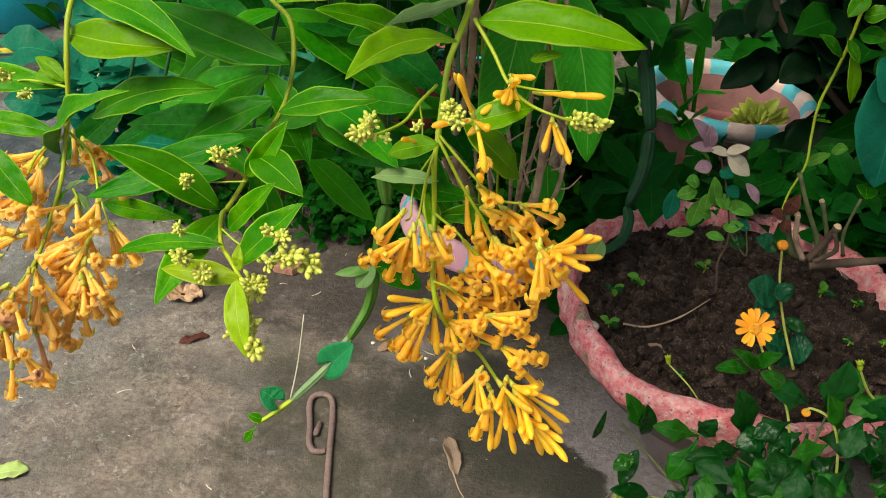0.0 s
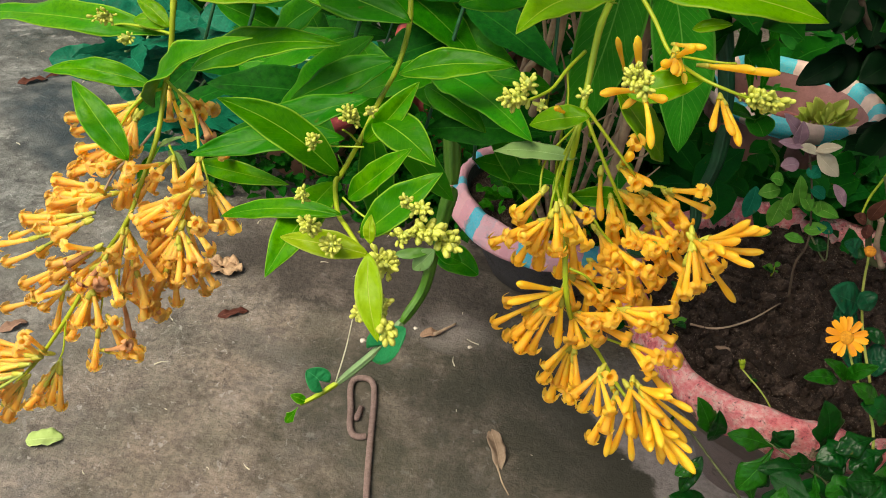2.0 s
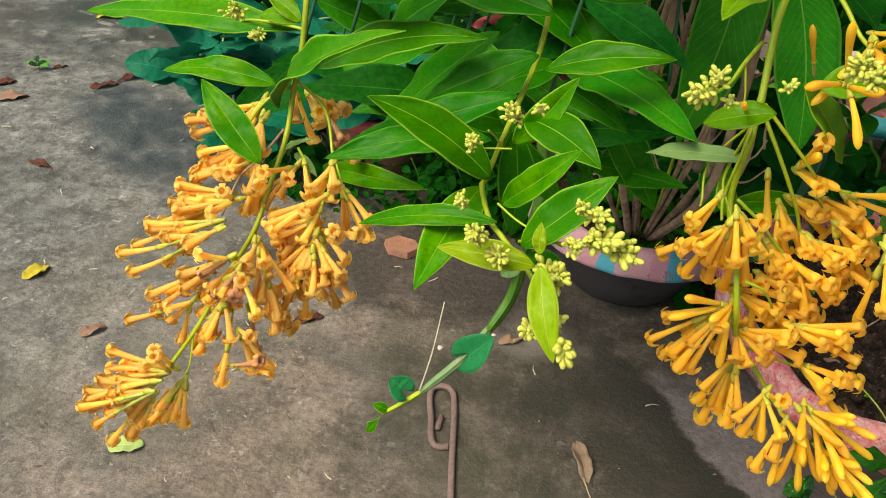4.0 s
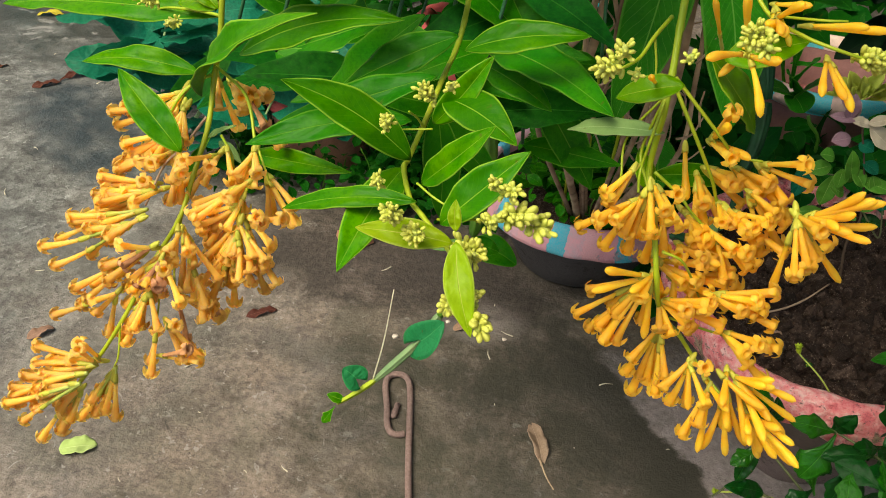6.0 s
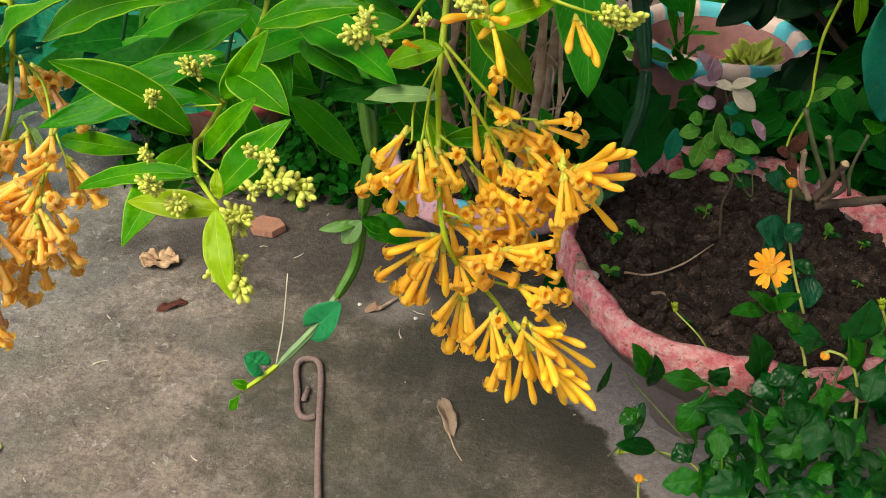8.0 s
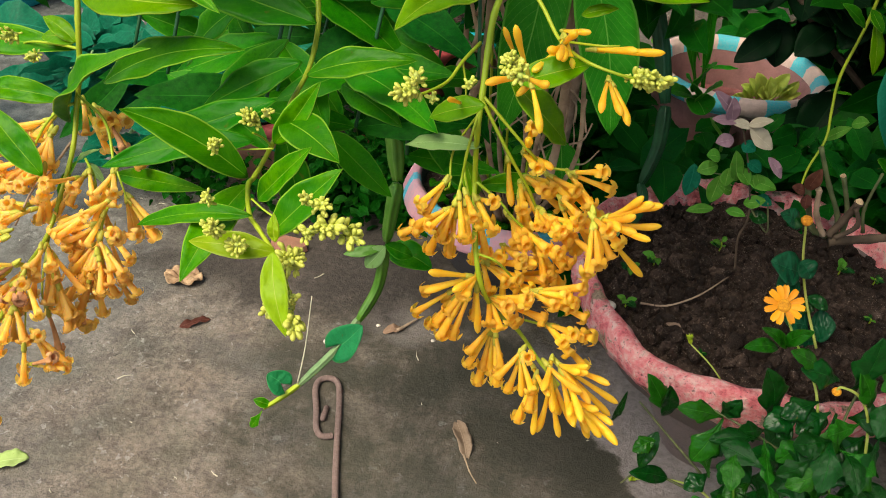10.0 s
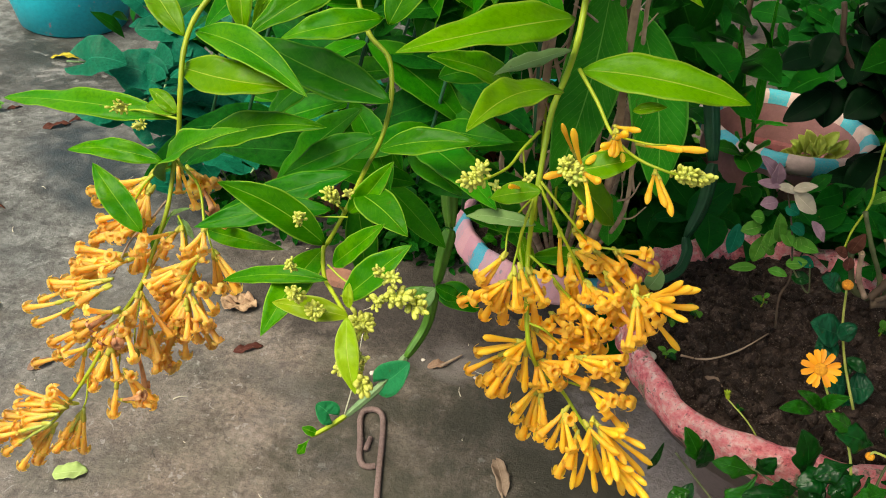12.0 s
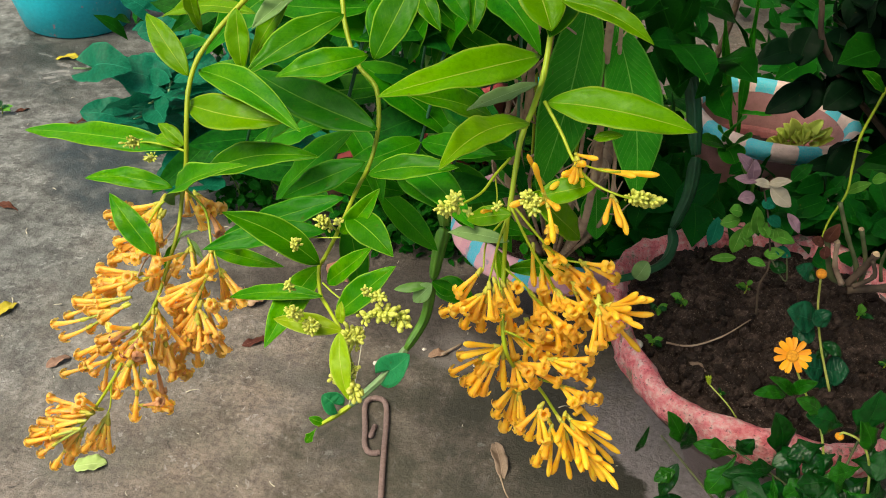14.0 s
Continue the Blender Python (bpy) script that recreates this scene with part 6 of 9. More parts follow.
flower_head(shrub, (-0.1292, 0.5426, 0.4656), "ww", (-0.1341, 0.5438, 0.4434), (-0.1355, 0.5478, 0.4460), size=0.941)
flower_head(shrub, (-0.1275, 0.5459, 0.4699), "wwww", (-0.1195, 0.5436, 0.4530), (-0.1166, 0.5355, 0.4755), (-0.1218, 0.5477, 0.4492), (-0.1159, 0.5466, 0.4517), size=0.952)
flower_head(shrub, (-0.1333, 0.5455, 0.4500), "dw", (-0.1153, 0.5367, 0.4617), (-0.1130, 0.5410, 0.4555), size=0.808)
flower_head(shrub, (-0.1506, 0.5378, 0.4500), "wwwwwww", (-0.1770, 0.5360, 0.4516), (-0.1697, 0.5363, 0.4491), (-0.1500, 0.5290, 0.4690), (-0.1593, 0.5309, 0.4548), (-0.1693, 0.5388, 0.4397), (-0.1712, 0.5397, 0.4446), (-0.1690, 0.5365, 0.4391), size=0.948)
flower_head(shrub, (-0.1489, 0.5330, 0.4525), "wwwwwww", (-0.1728, 0.5312, 0.4517), (-0.1788, 0.5352, 0.4381), (-0.1647, 0.5302, 0.4484), (-0.1503, 0.5244, 0.4696), (-0.1681, 0.5361, 0.4437), (-0.1657, 0.5359, 0.4398), (-0.1681, 0.5357, 0.4440), size=0.935)
flower_head(shrub, (-0.1429, 0.5182, 0.4641), "wwwwwww", (-0.1682, 0.5175, 0.4535), (-0.1753, 0.5185, 0.4459), (-0.1588, 0.5164, 0.4588), (-0.1734, 0.5202, 0.4433), (-0.1612, 0.5205, 0.4561), (-0.1594, 0.5206, 0.4527), (-0.1617, 0.5184, 0.4569), size=0.889)
flower_head(shrub, (-0.1431, 0.5135, 0.4636), "wwwwwww", (-0.1738, 0.5138, 0.4449), (-0.1723, 0.5146, 0.4355), (-0.1646, 0.5155, 0.4428), (-0.1664, 0.5154, 0.4484), (-0.1610, 0.5161, 0.4552), (-0.1587, 0.5159, 0.4514), (-0.1579, 0.5166, 0.4505), size=0.878)
flower_head(shrub, (-0.1500, 0.5234, 0.4502), "wwwwwww", (-0.1739, 0.5237, 0.4172), (-0.1603, 0.5200, 0.4419), (-0.1632, 0.5254, 0.4226), (-0.1564, 0.5225, 0.4328), (-0.1643, 0.5246, 0.4352), (-0.1615, 0.5256, 0.4331), (-0.1597, 0.5274, 0.4323), size=0.916)
flower_head(shrub, (-0.1463, 0.5400, 0.4462), "wwwwwww", (-0.1610, 0.5421, 0.4234), (-0.1498, 0.5381, 0.4208), (-0.1597, 0.5421, 0.4129), (-0.1648, 0.5411, 0.4125), (-0.1562, 0.5428, 0.4272), (-0.1558, 0.5427, 0.4269), (-0.1537, 0.5405, 0.4258), size=0.953)
# young buds of the first and second shoots
bud_head(shrub, (-0.1510, 0.6120, 0.5630), (-0.3639, -0.9142, 0.1781), 26, 0.0068, 0.46, 1.2)
bud_head(shrub, (-0.1440, 0.6120, 0.5550), (-0.4921, -0.8650, -0.0980), 14, 0.0048, 0.42, 1.2)
bud_head(shrub, (-0.0402, 0.5693, 0.5616), (-0.4233, -0.3785, 0.8231), 37, 0.0058, 0.438, 1.6)
bud_head(shrub, (-0.0315, 0.5612, 0.5696), (0.2127, -0.6557, 0.7244), 12, 0.0044, 0.407, 1.4)
bud_head(shrub, (-0.0506, 0.5609, 0.5543), (0.0271, -0.6672, 0.7444), 29, 0.0050, 0.401, 1.5)
bud_head(shrub, (-0.0500, 0.5491, 0.5400), (0.0719, -0.6089, 0.7900), 25, 0.0046, 0.396, 1.5)
bud_head(shrub, (-0.0421, 0.5318, 0.5403), (0.1032, -0.6807, 0.7252), 42, 0.0064, 0.466, 1.3)
bud_head(shrub, (-0.0352, 0.5347, 0.5331), (0.1491, -0.8284, 0.5399), 37, 0.0067, 0.483, 1.4)
bud_head(shrub, (-0.0139, 0.5429, 0.5493), (0.3312, -0.6231, 0.7085), 16, 0.0048, 0.477, 1.2)
bud_head(shrub, (-0.0091, 0.5435, 0.5473), (0.3999, -0.5908, 0.7007), 33, 0.0064, 0.520, 1.2)
bud_head(shrub, (-0.0192, 0.5397, 0.5262), (0.3858, -0.8046, 0.4515), 71, 0.0112, 0.602, 1.4)
bud_head(shrub, (-0.0134, 0.5417, 0.5370), (0.5246, -0.5014, 0.6881), 21, 0.0072, 0.559, 0.9)
bud_head(shrub, (-0.0068, 0.5425, 0.5394), (0.5838, -0.5632, 0.5848), 25, 0.0073, 0.740, 0.7)
bud_head(shrub, (0.0007, 0.5448, 0.5367), (0.6595, -0.7472, 0.0827), 25, 0.0075, 0.796, 0.7)
bud_head(shrub, (-0.0201, 0.5298, 0.5249), (0.1089, -0.9135, 0.3919), 16, 0.0055, 0.550, 1)
bud_head(shrub, (-0.0218, 0.5253, 0.5160), (0.1933, -0.8906, 0.4117), 18, 0.0055, 0.595, 0.9)
bud_head(shrub, (-0.0156, 0.5247, 0.5208), (0.2659, -0.8935, 0.3617), 16, 0.0055, 0.596, 0.9)
bud_head(shrub, (-0.0119, 0.5169, 0.5192), (0.3533, -0.9354, 0.0124), 18, 0.0055, 0.790, 0.6)


# ---- woody stems of the shrub and big leaves behind it ----
branch(shrub, [(0.0491, 1.2050, 0.1200), (0.0105, 0.9900, 0.3411), (0.0207, 0.9450, 0.4405), (0.0230, 0.9000, 0.5398), (0.0367, 0.8010, 0.7584)], 0.0041, 0.0027, BARK, knots=0.08)
branch(shrub, [(0.0463, 1.2050, 0.1200), (0.0008, 0.9700, 0.3935), (0.0136, 0.9350, 0.4551), (0.0184, 0.9000, 0.5168), (0.0377, 0.8230, 0.6524)], 0.0030, 0.0020, BARK, knots=0.08)
branch(shrub, [(0.0720, 1.2050, 0.1200), (0.0868, 1.0000, 0.3028), (0.0858, 0.9500, 0.4205), (0.0768, 0.9000, 0.5382), (0.0659, 0.7900, 0.7971)], 0.0041, 0.0027, BARK, knots=0.08)
branch(shrub, [(0.0733, 1.2050, 0.1200), (0.0910, 1.0000, 0.3494), (0.0837, 0.9600, 0.4462), (0.0684, 0.9200, 0.5430), (0.0436, 0.8320, 0.7559)], 0.0030, 0.0020, BARK, knots=0.08)
branch(shrub, [(0.0571, 1.2050, 0.1200), (0.0369, 1.1000, 0.2812), (0.0428, 1.0700, 0.3556), (0.0406, 1.0400, 0.4301), (0.0447, 0.9740, 0.5938)], 0.0026, 0.0018, BARK, knots=0.08)
branch(shrub, [(0.0410, 1.2050, 0.1200), (-0.0167, 1.1200, 0.2824), (-0.0061, 1.0800, 0.3840), (-0.0034, 1.0400, 0.4855), (0.0112, 0.9520, 0.7089)], 0.0030, 0.0020, BARK, knots=0.08)
branch(shrub, [(0.0682, 1.2050, 0.1200), (0.0739, 1.1000, 0.2507), (0.0875, 1.0800, 0.3708), (0.0932, 1.0600, 0.4910), (0.1145, 1.0160, 0.7553)], 0.0023, 0.0015, BARK, knots=0.08)
branch(shrub, [(0.0644, 1.2050, 0.1200), (0.0613, 1.0000, 0.3442), (0.0396, 0.9750, 0.4368), (0.0098, 0.9500, 0.5294), (-0.0468, 0.8950, 0.7330)], 0.0023, 0.0015, BARK, knots=0.08)
branch(shrub, [(0.0779, 1.2050, 0.1200), (0.1063, 1.0000, 0.3198), (0.1012, 0.9600, 0.4168), (0.0881, 0.9200, 0.5138), (0.0681, 0.8320, 0.7272)], 0.0023, 0.0015, BARK, knots=0.08)
branch(shrub, [(0.0524, 1.2050, 0.1200), (0.0213, 1.0000, 0.3563), (0.0138, 0.9750, 0.4325), (-0.0018, 0.9500, 0.5088), (-0.0273, 0.8950, 0.6765)], 0.0019, 0.0013, BARK, knots=0.08)
branch(shrub, [(0.0676, 1.2050, 0.1200), (0.0720, 1.0000, 0.3461), (0.0708, 0.9650, 0.4355), (0.0617, 0.9300, 0.5249), (0.0503, 0.8530, 0.7215)], 0.0023, 0.0015, BARK, knots=0.08)
branch(shrub, [(0.0549, 1.2050, 0.1200), (0.0297, 1.0000, 0.3321), (0.0359, 0.9650, 0.4148), (0.0342, 0.9300, 0.4974), (0.0391, 0.8530, 0.6792)], 0.0021, 0.0014, BARK, knots=0.08)
branch(shrub, [(0.0196, 0.9740, 0.4095), (0.0165, 0.9610, 0.4382), (0.0250, 0.9479, 0.4587)], 0.0011, 0.0006, BARK, segs=5, name='dry_twig')
branch(shrub, [(0.0077, 1.0991, 0.4085), (0.0050, 1.0984, 0.4281), (-0.0010, 1.0977, 0.4562)], 0.0011, 0.0006, BARK, segs=5, name='dry_twig')
branch(shrub, [(0.0726, 1.0046, 0.3385), (0.0826, 0.9916, 0.3663), (0.0864, 0.9785, 0.3920)], 0.0011, 0.0006, BARK, segs=5, name='dry_twig')
branch(shrub, [(0.0099, 1.0731, 0.4583), (0.0080, 1.0845, 0.4793), (0.0010, 1.0958, 0.4902)], 0.0011, 0.0006, BARK, segs=5, name='dry_twig')
branch(shrub, [(0.0427, 0.9889, 0.3560), (0.0549, 0.9768, 0.3747), (0.0759, 0.9648, 0.4001)], 0.0011, 0.0006, BARK, segs=5, name='dry_twig')
branch(shrub, [(0.0982, 1.0253, 0.4166), (0.0867, 1.0219, 0.4331), (0.0788, 1.0185, 0.4475)], 0.0011, 0.0006, BARK, segs=5, name='dry_twig')
branch(shrub, [(0.0679, 1.0364, 0.3109), (0.0880, 1.0511, 0.3156), (0.1039, 1.0659, 0.3285)], 0.0011, 0.0006, BARK, segs=5, name='dry_twig')
branch(shrub, [(0.1066, 1.0809, 0.2770), (0.1095, 1.0723, 0.3078), (0.1044, 1.0636, 0.3369)], 0.0011, 0.0006, BARK, segs=5, name='dry_twig')
branch(shrub, [(0.0088, 1.0708, 0.4531), (0.0157, 1.0798, 0.4504), (0.0246, 1.0888, 0.4561)], 0.0011, 0.0006, BARK, segs=5, name='dry_twig')
branch(shrub, [(0.0265, 1.0746, 0.3111), (0.0115, 1.0609, 0.3241), (-0.0087, 1.0472, 0.3411)], 0.0011, 0.0006, BARK, segs=5, name='dry_twig')
branch(shrub, [(0.1050, 1.0011, 0.3230), (0.1160, 0.9884, 0.3327), (0.1247, 0.9757, 0.3536)], 0.0011, 0.0006, BARK, segs=5, name='dry_twig')
branch(shrub, [(0.0090, 1.0221, 0.4097), (-0.0012, 1.0331, 0.4155), (-0.0070, 1.0442, 0.4102)], 0.0011, 0.0006, BARK, segs=5, name='dry_twig')
branch(shrub, [(0.0874, 0.9921, 0.4413), (0.0860, 0.9950, 0.4596), (0.0831, 0.9978, 0.4751)], 0.0011, 0.0006, BARK, segs=5, name='dry_twig')
branch(shrub, [(0.0957, 0.9862, 0.4222), (0.1047, 0.9803, 0.4364), (0.1023, 0.9743, 0.4501)], 0.0011, 0.0006, BARK, segs=5, name='dry_twig')
branch(shrub, [(0.0412, 0.9830, 0.5003), (0.0430, 0.9865, 0.5014), (0.0417, 0.9900, 0.5131)], 0.0011, 0.0006, BARK, segs=5, name='dry_twig')
branch(shrub, [(0.0604, 1.0359, 0.3999), (0.0451, 1.0430, 0.4101), (0.0412, 1.0501, 0.4308)], 0.0011, 0.0006, BARK, segs=5, name='dry_twig')
branch(shrub, [(0.0789, 0.9502, 0.3534), (0.0727, 0.9448, 0.3729), (0.0697, 0.9394, 0.3968)], 0.0011, 0.0006, BARK, segs=5, name='dry_twig')
branch(shrub, [(0.0358, 0.9601, 0.4098), (0.0296, 0.9459, 0.4383), (0.0218, 0.9317, 0.4611)], 0.0011, 0.0006, BARK, segs=5, name='dry_twig')
branch(shrub, [(0.0160, 1.0608, 0.4285), (0.0108, 1.0588, 0.4332), (0.0009, 1.0569, 0.4474)], 0.0011, 0.0006, BARK, segs=5, name='dry_twig')
branch(shrub, [(0.0196, 1.0667, 0.4049), (0.0122, 1.0568, 0.4338), (0.0088, 1.0469, 0.4590)], 0.0011, 0.0006, BARK, segs=5, name='dry_twig')
branch(shrub, [(0.0865, 0.9450, 0.4508), (0.0774, 0.9357, 0.4670), (0.0609, 0.9265, 0.4751)], 0.0011, 0.0006, BARK, segs=5, name='dry_twig')
branch(shrub, [(0.0019, 1.0614, 0.4154), (0.0024, 1.0568, 0.4370), (0.0118, 1.0522, 0.4636)], 0.0011, 0.0006, BARK, segs=5, name='dry_twig')
branch(shrub, [(0.0730, 0.9693, 0.4678), (0.0733, 0.9666, 0.4779), (0.0636, 0.9638, 0.4963)], 0.0011, 0.0006, BARK, segs=5, name='dry_twig')
branch(shrub, [(-0.0079, 1.0760, 0.2642), (0.0115, 1.0895, 0.2634), (0.0207, 1.1030, 0.2692)], 0.0011, 0.0006, BARK, segs=5, name='dry_twig')
branch(shrub, [(0.0855, 1.0326, 0.3308), (0.0804, 1.0278, 0.3433), (0.0818, 1.0231, 0.3661)], 0.0011, 0.0006, BARK, segs=5, name='dry_twig')
branch(shrub, [(0.0508, 1.0620, 0.4207), (0.0337, 1.0678, 0.4314), (0.0065, 1.0737, 0.4325)], 0.0011, 0.0006, BARK, segs=5, name='dry_twig')
branch(shrub, [(0.0896, 0.9026, 0.4515), (0.0947, 0.8966, 0.4637), (0.0959, 0.8906, 0.4753)], 0.0011, 0.0006, BARK, segs=5, name='dry_twig')
branch(shrub, [(0.0479, 1.0224, 0.3082), (0.0408, 1.0333, 0.3181), (0.0343, 1.0441, 0.3213)], 0.0011, 0.0006, BARK, segs=5, name='dry_twig')
branch(shrub, [(0.0231, 1.0069, 0.4570), (0.0338, 1.0157, 0.4658), (0.0344, 1.0244, 0.4673)], 0.0011, 0.0006, BARK, segs=5, name='dry_twig')
branch(shrub, [(0.0700, 1.0257, 0.4886), (0.0723, 1.0189, 0.4977), (0.0801, 1.0120, 0.5061)], 0.0011, 0.0006, BARK, segs=5, name='dry_twig')
branch(shrub, [(0.0359, 1.0553, 0.3853), (0.0229, 1.0441, 0.3879), (0.0190, 1.0329, 0.4010)], 0.0011, 0.0006, BARK, segs=5, name='dry_twig')
branch(shrub, [(0.1058, 0.9172, 0.3987), (0.1015, 0.9117, 0.4165), (0.1007, 0.9061, 0.4308)], 0.0011, 0.0006, BARK, segs=5, name='dry_twig')
branch(shrub, [(0.0538, 0.9382, 0.4640), (0.0518, 0.9399, 0.4699), (0.0445, 0.9415, 0.4786)], 0.0011, 0.0006, BARK, segs=5, name='dry_twig')
branch(shrub, [(-0.0047, 0.9747, 0.4698), (0.0019, 0.9711, 0.4919), (0.0012, 0.9675, 0.5112)], 0.0011, 0.0006, BARK, segs=5, name='dry_twig')
branch(shrub, [(0.0363, 0.9992, 0.4311), (0.0403, 1.0051, 0.4398), (0.0454, 1.0109, 0.4545)], 0.0011, 0.0006, BARK, segs=5, name='dry_twig')
branch(shrub, [(0.0567, 0.9143, 0.4200), (0.0575, 0.9257, 0.4265), (0.0478, 0.9371, 0.4361)], 0.0011, 0.0006, BARK, segs=5, name='dry_twig')
branch(shrub, [(0.0980, 0.9524, 0.3885), (0.0979, 0.9618, 0.3984), (0.0939, 0.9712, 0.3990)], 0.0011, 0.0006, BARK, segs=5, name='dry_twig')
branch(shrub, [(0.0862, 1.0467, 0.3583), (0.0801, 1.0494, 0.3640), (0.0859, 1.0520, 0.3782)], 0.0011, 0.0006, BARK, segs=5, name='dry_twig')
branch(shrub, [(0.0649, 0.9184, 0.5232), (0.0436, 0.9087, 0.5394), (0.0337, 0.8991, 0.5473)], 0.0011, 0.0006, BARK, segs=5, name='dry_twig')
branch(shrub, [(0.0083, 1.0347, 0.3144), (0.0273, 1.0371, 0.3301), (0.0391, 1.0395, 0.3569)], 0.0011, 0.0006, BARK, segs=5, name='dry_twig')
branch(shrub, [(0.0783, 1.0430, 0.3904), (0.0545, 1.0561, 0.3927), (0.0413, 1.0691, 0.3992)], 0.0011, 0.0006, BARK, segs=5, name='dry_twig')
branch(shrub, [(0.0629, 0.9484, 0.3777), (0.0569, 0.9519, 0.3824), (0.0448, 0.9554, 0.3896)], 0.0011, 0.0006, BARK, segs=5, name='dry_twig')
branch(shrub, [(0.0309, 0.9701, 0.4396), (0.0337, 0.9701, 0.4474), (0.0253, 0.9701, 0.4573)], 0.0011, 0.0006, BARK, segs=5, name='dry_twig')
branch(shrub, [(0.0658, 1.0382, 0.4565), (0.0734, 1.0387, 0.4748), (0.0813, 1.0392, 0.4896)], 0.0011, 0.0006, BARK, segs=5, name='dry_twig')
branch(shrub, [(0.0790, 0.9192, 0.5093), (0.0856, 0.9197, 0.5287), (0.0936, 0.9202, 0.5429)], 0.0011, 0.0006, BARK, segs=5, name='dry_twig')
branch(shrub, [(0.0110, 0.9398, 0.4722), (0.0148, 0.9318, 0.4931), (0.0141, 0.9238, 0.5030)], 0.0011, 0.0006, BARK, segs=5, name='dry_twig')
branch(shrub, [(0.0292, 0.9826, 0.3761), (0.0368, 0.9757, 0.3885), (0.0512, 0.9687, 0.4124)], 0.0011, 0.0006, BARK, segs=5, name='dry_twig')
branch(shrub, [(0.0435, 0.9344, 0.4606), (0.0337, 0.9427, 0.4739), (0.0323, 0.9509, 0.4755)], 0.0011, 0.0006, BARK, segs=5, name='dry_twig')
branch(shrub, [(0.0473, 0.9936, 0.3936), (0.0593, 0.9953, 0.4133), (0.0717, 0.9970, 0.4277)], 0.0011, 0.0006, BARK, segs=5, name='dry_twig')
branch(shrub, [(0.0854, 1.0467, 0.4113), (0.0940, 1.0386, 0.4270), (0.1089, 1.0305, 0.4375)], 0.0011, 0.0006, BARK, segs=5, name='dry_twig')
branch(shrub, [(0.0819, 1.0708, 0.2802), (0.0693, 1.0635, 0.2973), (0.0643, 1.0563, 0.3095)], 0.0011, 0.0006, BARK, segs=5, name='dry_twig')
branch(shrub, [(0.0971, 0.9510, 0.3686), (0.1072, 0.9487, 0.3755), (0.1119, 0.9464, 0.3923)], 0.0011, 0.0006, BARK, segs=5, name='dry_twig')
branch(shrub, [(0.0101, 0.9584, 0.3615), (-0.0037, 0.9636, 0.3736), (-0.0057, 0.9689, 0.3896)], 0.0011, 0.0006, BARK, segs=5, name='dry_twig')
branch(shrub, [(0.0411, 0.9420, 0.4392), (0.0430, 0.9387, 0.4584), (0.0437, 0.9355, 0.4867)], 0.0011, 0.0006, BARK, segs=5, name='dry_twig')
branch(shrub, [(0.0288, 0.9225, 0.4161), (0.0483, 0.9104, 0.4364), (0.0571, 0.8983, 0.4598)], 0.0011, 0.0006, BARK, segs=5, name='dry_twig')
branch(shrub, [(0.0838, 0.9591, 0.3885), (0.0854, 0.9683, 0.4056), (0.0927, 0.9775, 0.4166)], 0.0011, 0.0006, BARK, segs=5, name='dry_twig')
branch(shrub, [(0.1044, 1.0072, 0.3816), (0.0929, 1.0028, 0.3944), (0.0761, 0.9984, 0.4030)], 0.0011, 0.0006, BARK, segs=5, name='dry_twig')
branch(shrub, [(0.0460, 1.0291, 0.4536), (0.0494, 1.0408, 0.4554), (0.0491, 1.0525, 0.4662)], 0.0011, 0.0006, BARK, segs=5, name='dry_twig')
branch(shrub, [(0.0836, 0.9663, 0.4918), (0.0905, 0.9680, 0.5053), (0.0940, 0.9696, 0.5199)], 0.0011, 0.0006, BARK, segs=5, name='dry_twig')
branch(shrub, [(0.0237, 0.9137, 0.4996), (0.0327, 0.9150, 0.5134), (0.0360, 0.9163, 0.5306)], 0.0011, 0.0006, BARK, segs=5, name='dry_twig')
broad_leaved_plant = thing("broad_leaved_plant", (0.1000, 1.2700, 0.0000), "tall plant with broad dark green hanging leaves behind the shrub", "plant")
branch(broad_leaved_plant, [(0.1000, 1.2700, 0.0000), (0.1100, 1.2200, 0.3500), (0.0666, 1.0200, 0.5516)], 0.008, 0.005, BARK, name="stem")
leaf(broad_leaved_plant, (0.0576, 0.9300, 0.5645), (0.0415, 0.8750, 0.4114), 0.0439, LEAF_BROADTOP, arch=0.05, shape='oval', fold=0.12)
leaf(broad_leaved_plant, (0.0796, 0.9300, 0.5409), (0.1198, 0.8800, 0.4170), 0.0443, LEAF_BROADTOP, arch=0.06, shape='oval', fold=0.12)
leaf(broad_leaved_plant, (0.0366, 1.0000, 0.5540), (-0.0707, 0.9600, 0.4702), 0.0416, LEAF_DEEP_SHADE, shape='oval')
leaf(broad_leaved_plant, (0.1067, 1.1200, 0.5266), (0.1632, 1.1000, 0.4094), 0.0458, LEAF_DEEP_SHADE, shape='oval')
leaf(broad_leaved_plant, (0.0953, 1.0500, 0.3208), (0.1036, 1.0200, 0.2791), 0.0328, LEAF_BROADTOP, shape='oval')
leaf(broad_leaved_plant, (0.0383, 0.9900, 0.5479), (0.0000, 0.9900, 0.4407), 0.0329, LEAF_DEEP_SHADE, shape='oval')
leaf(shrub, (-0.0040, 0.8000, 0.6016), (-0.0400, 0.8200, 0.5281), 0.0228, LEAF_MID)
leaf(shrub, (-0.0293, 0.8000, 0.6056), (-0.0727, 0.8200, 0.5482), 0.0228, LEAF_MID)
leaf(shrub, (-0.0421, 0.8000, 0.5751), (-0.0601, 0.8200, 0.5294), 0.0231, LEAF_MID)
leaf(shrub, (-0.0651, 0.8000, 0.5942), (-0.0926, 0.8200, 0.5332), 0.0232, LEAF_MID)
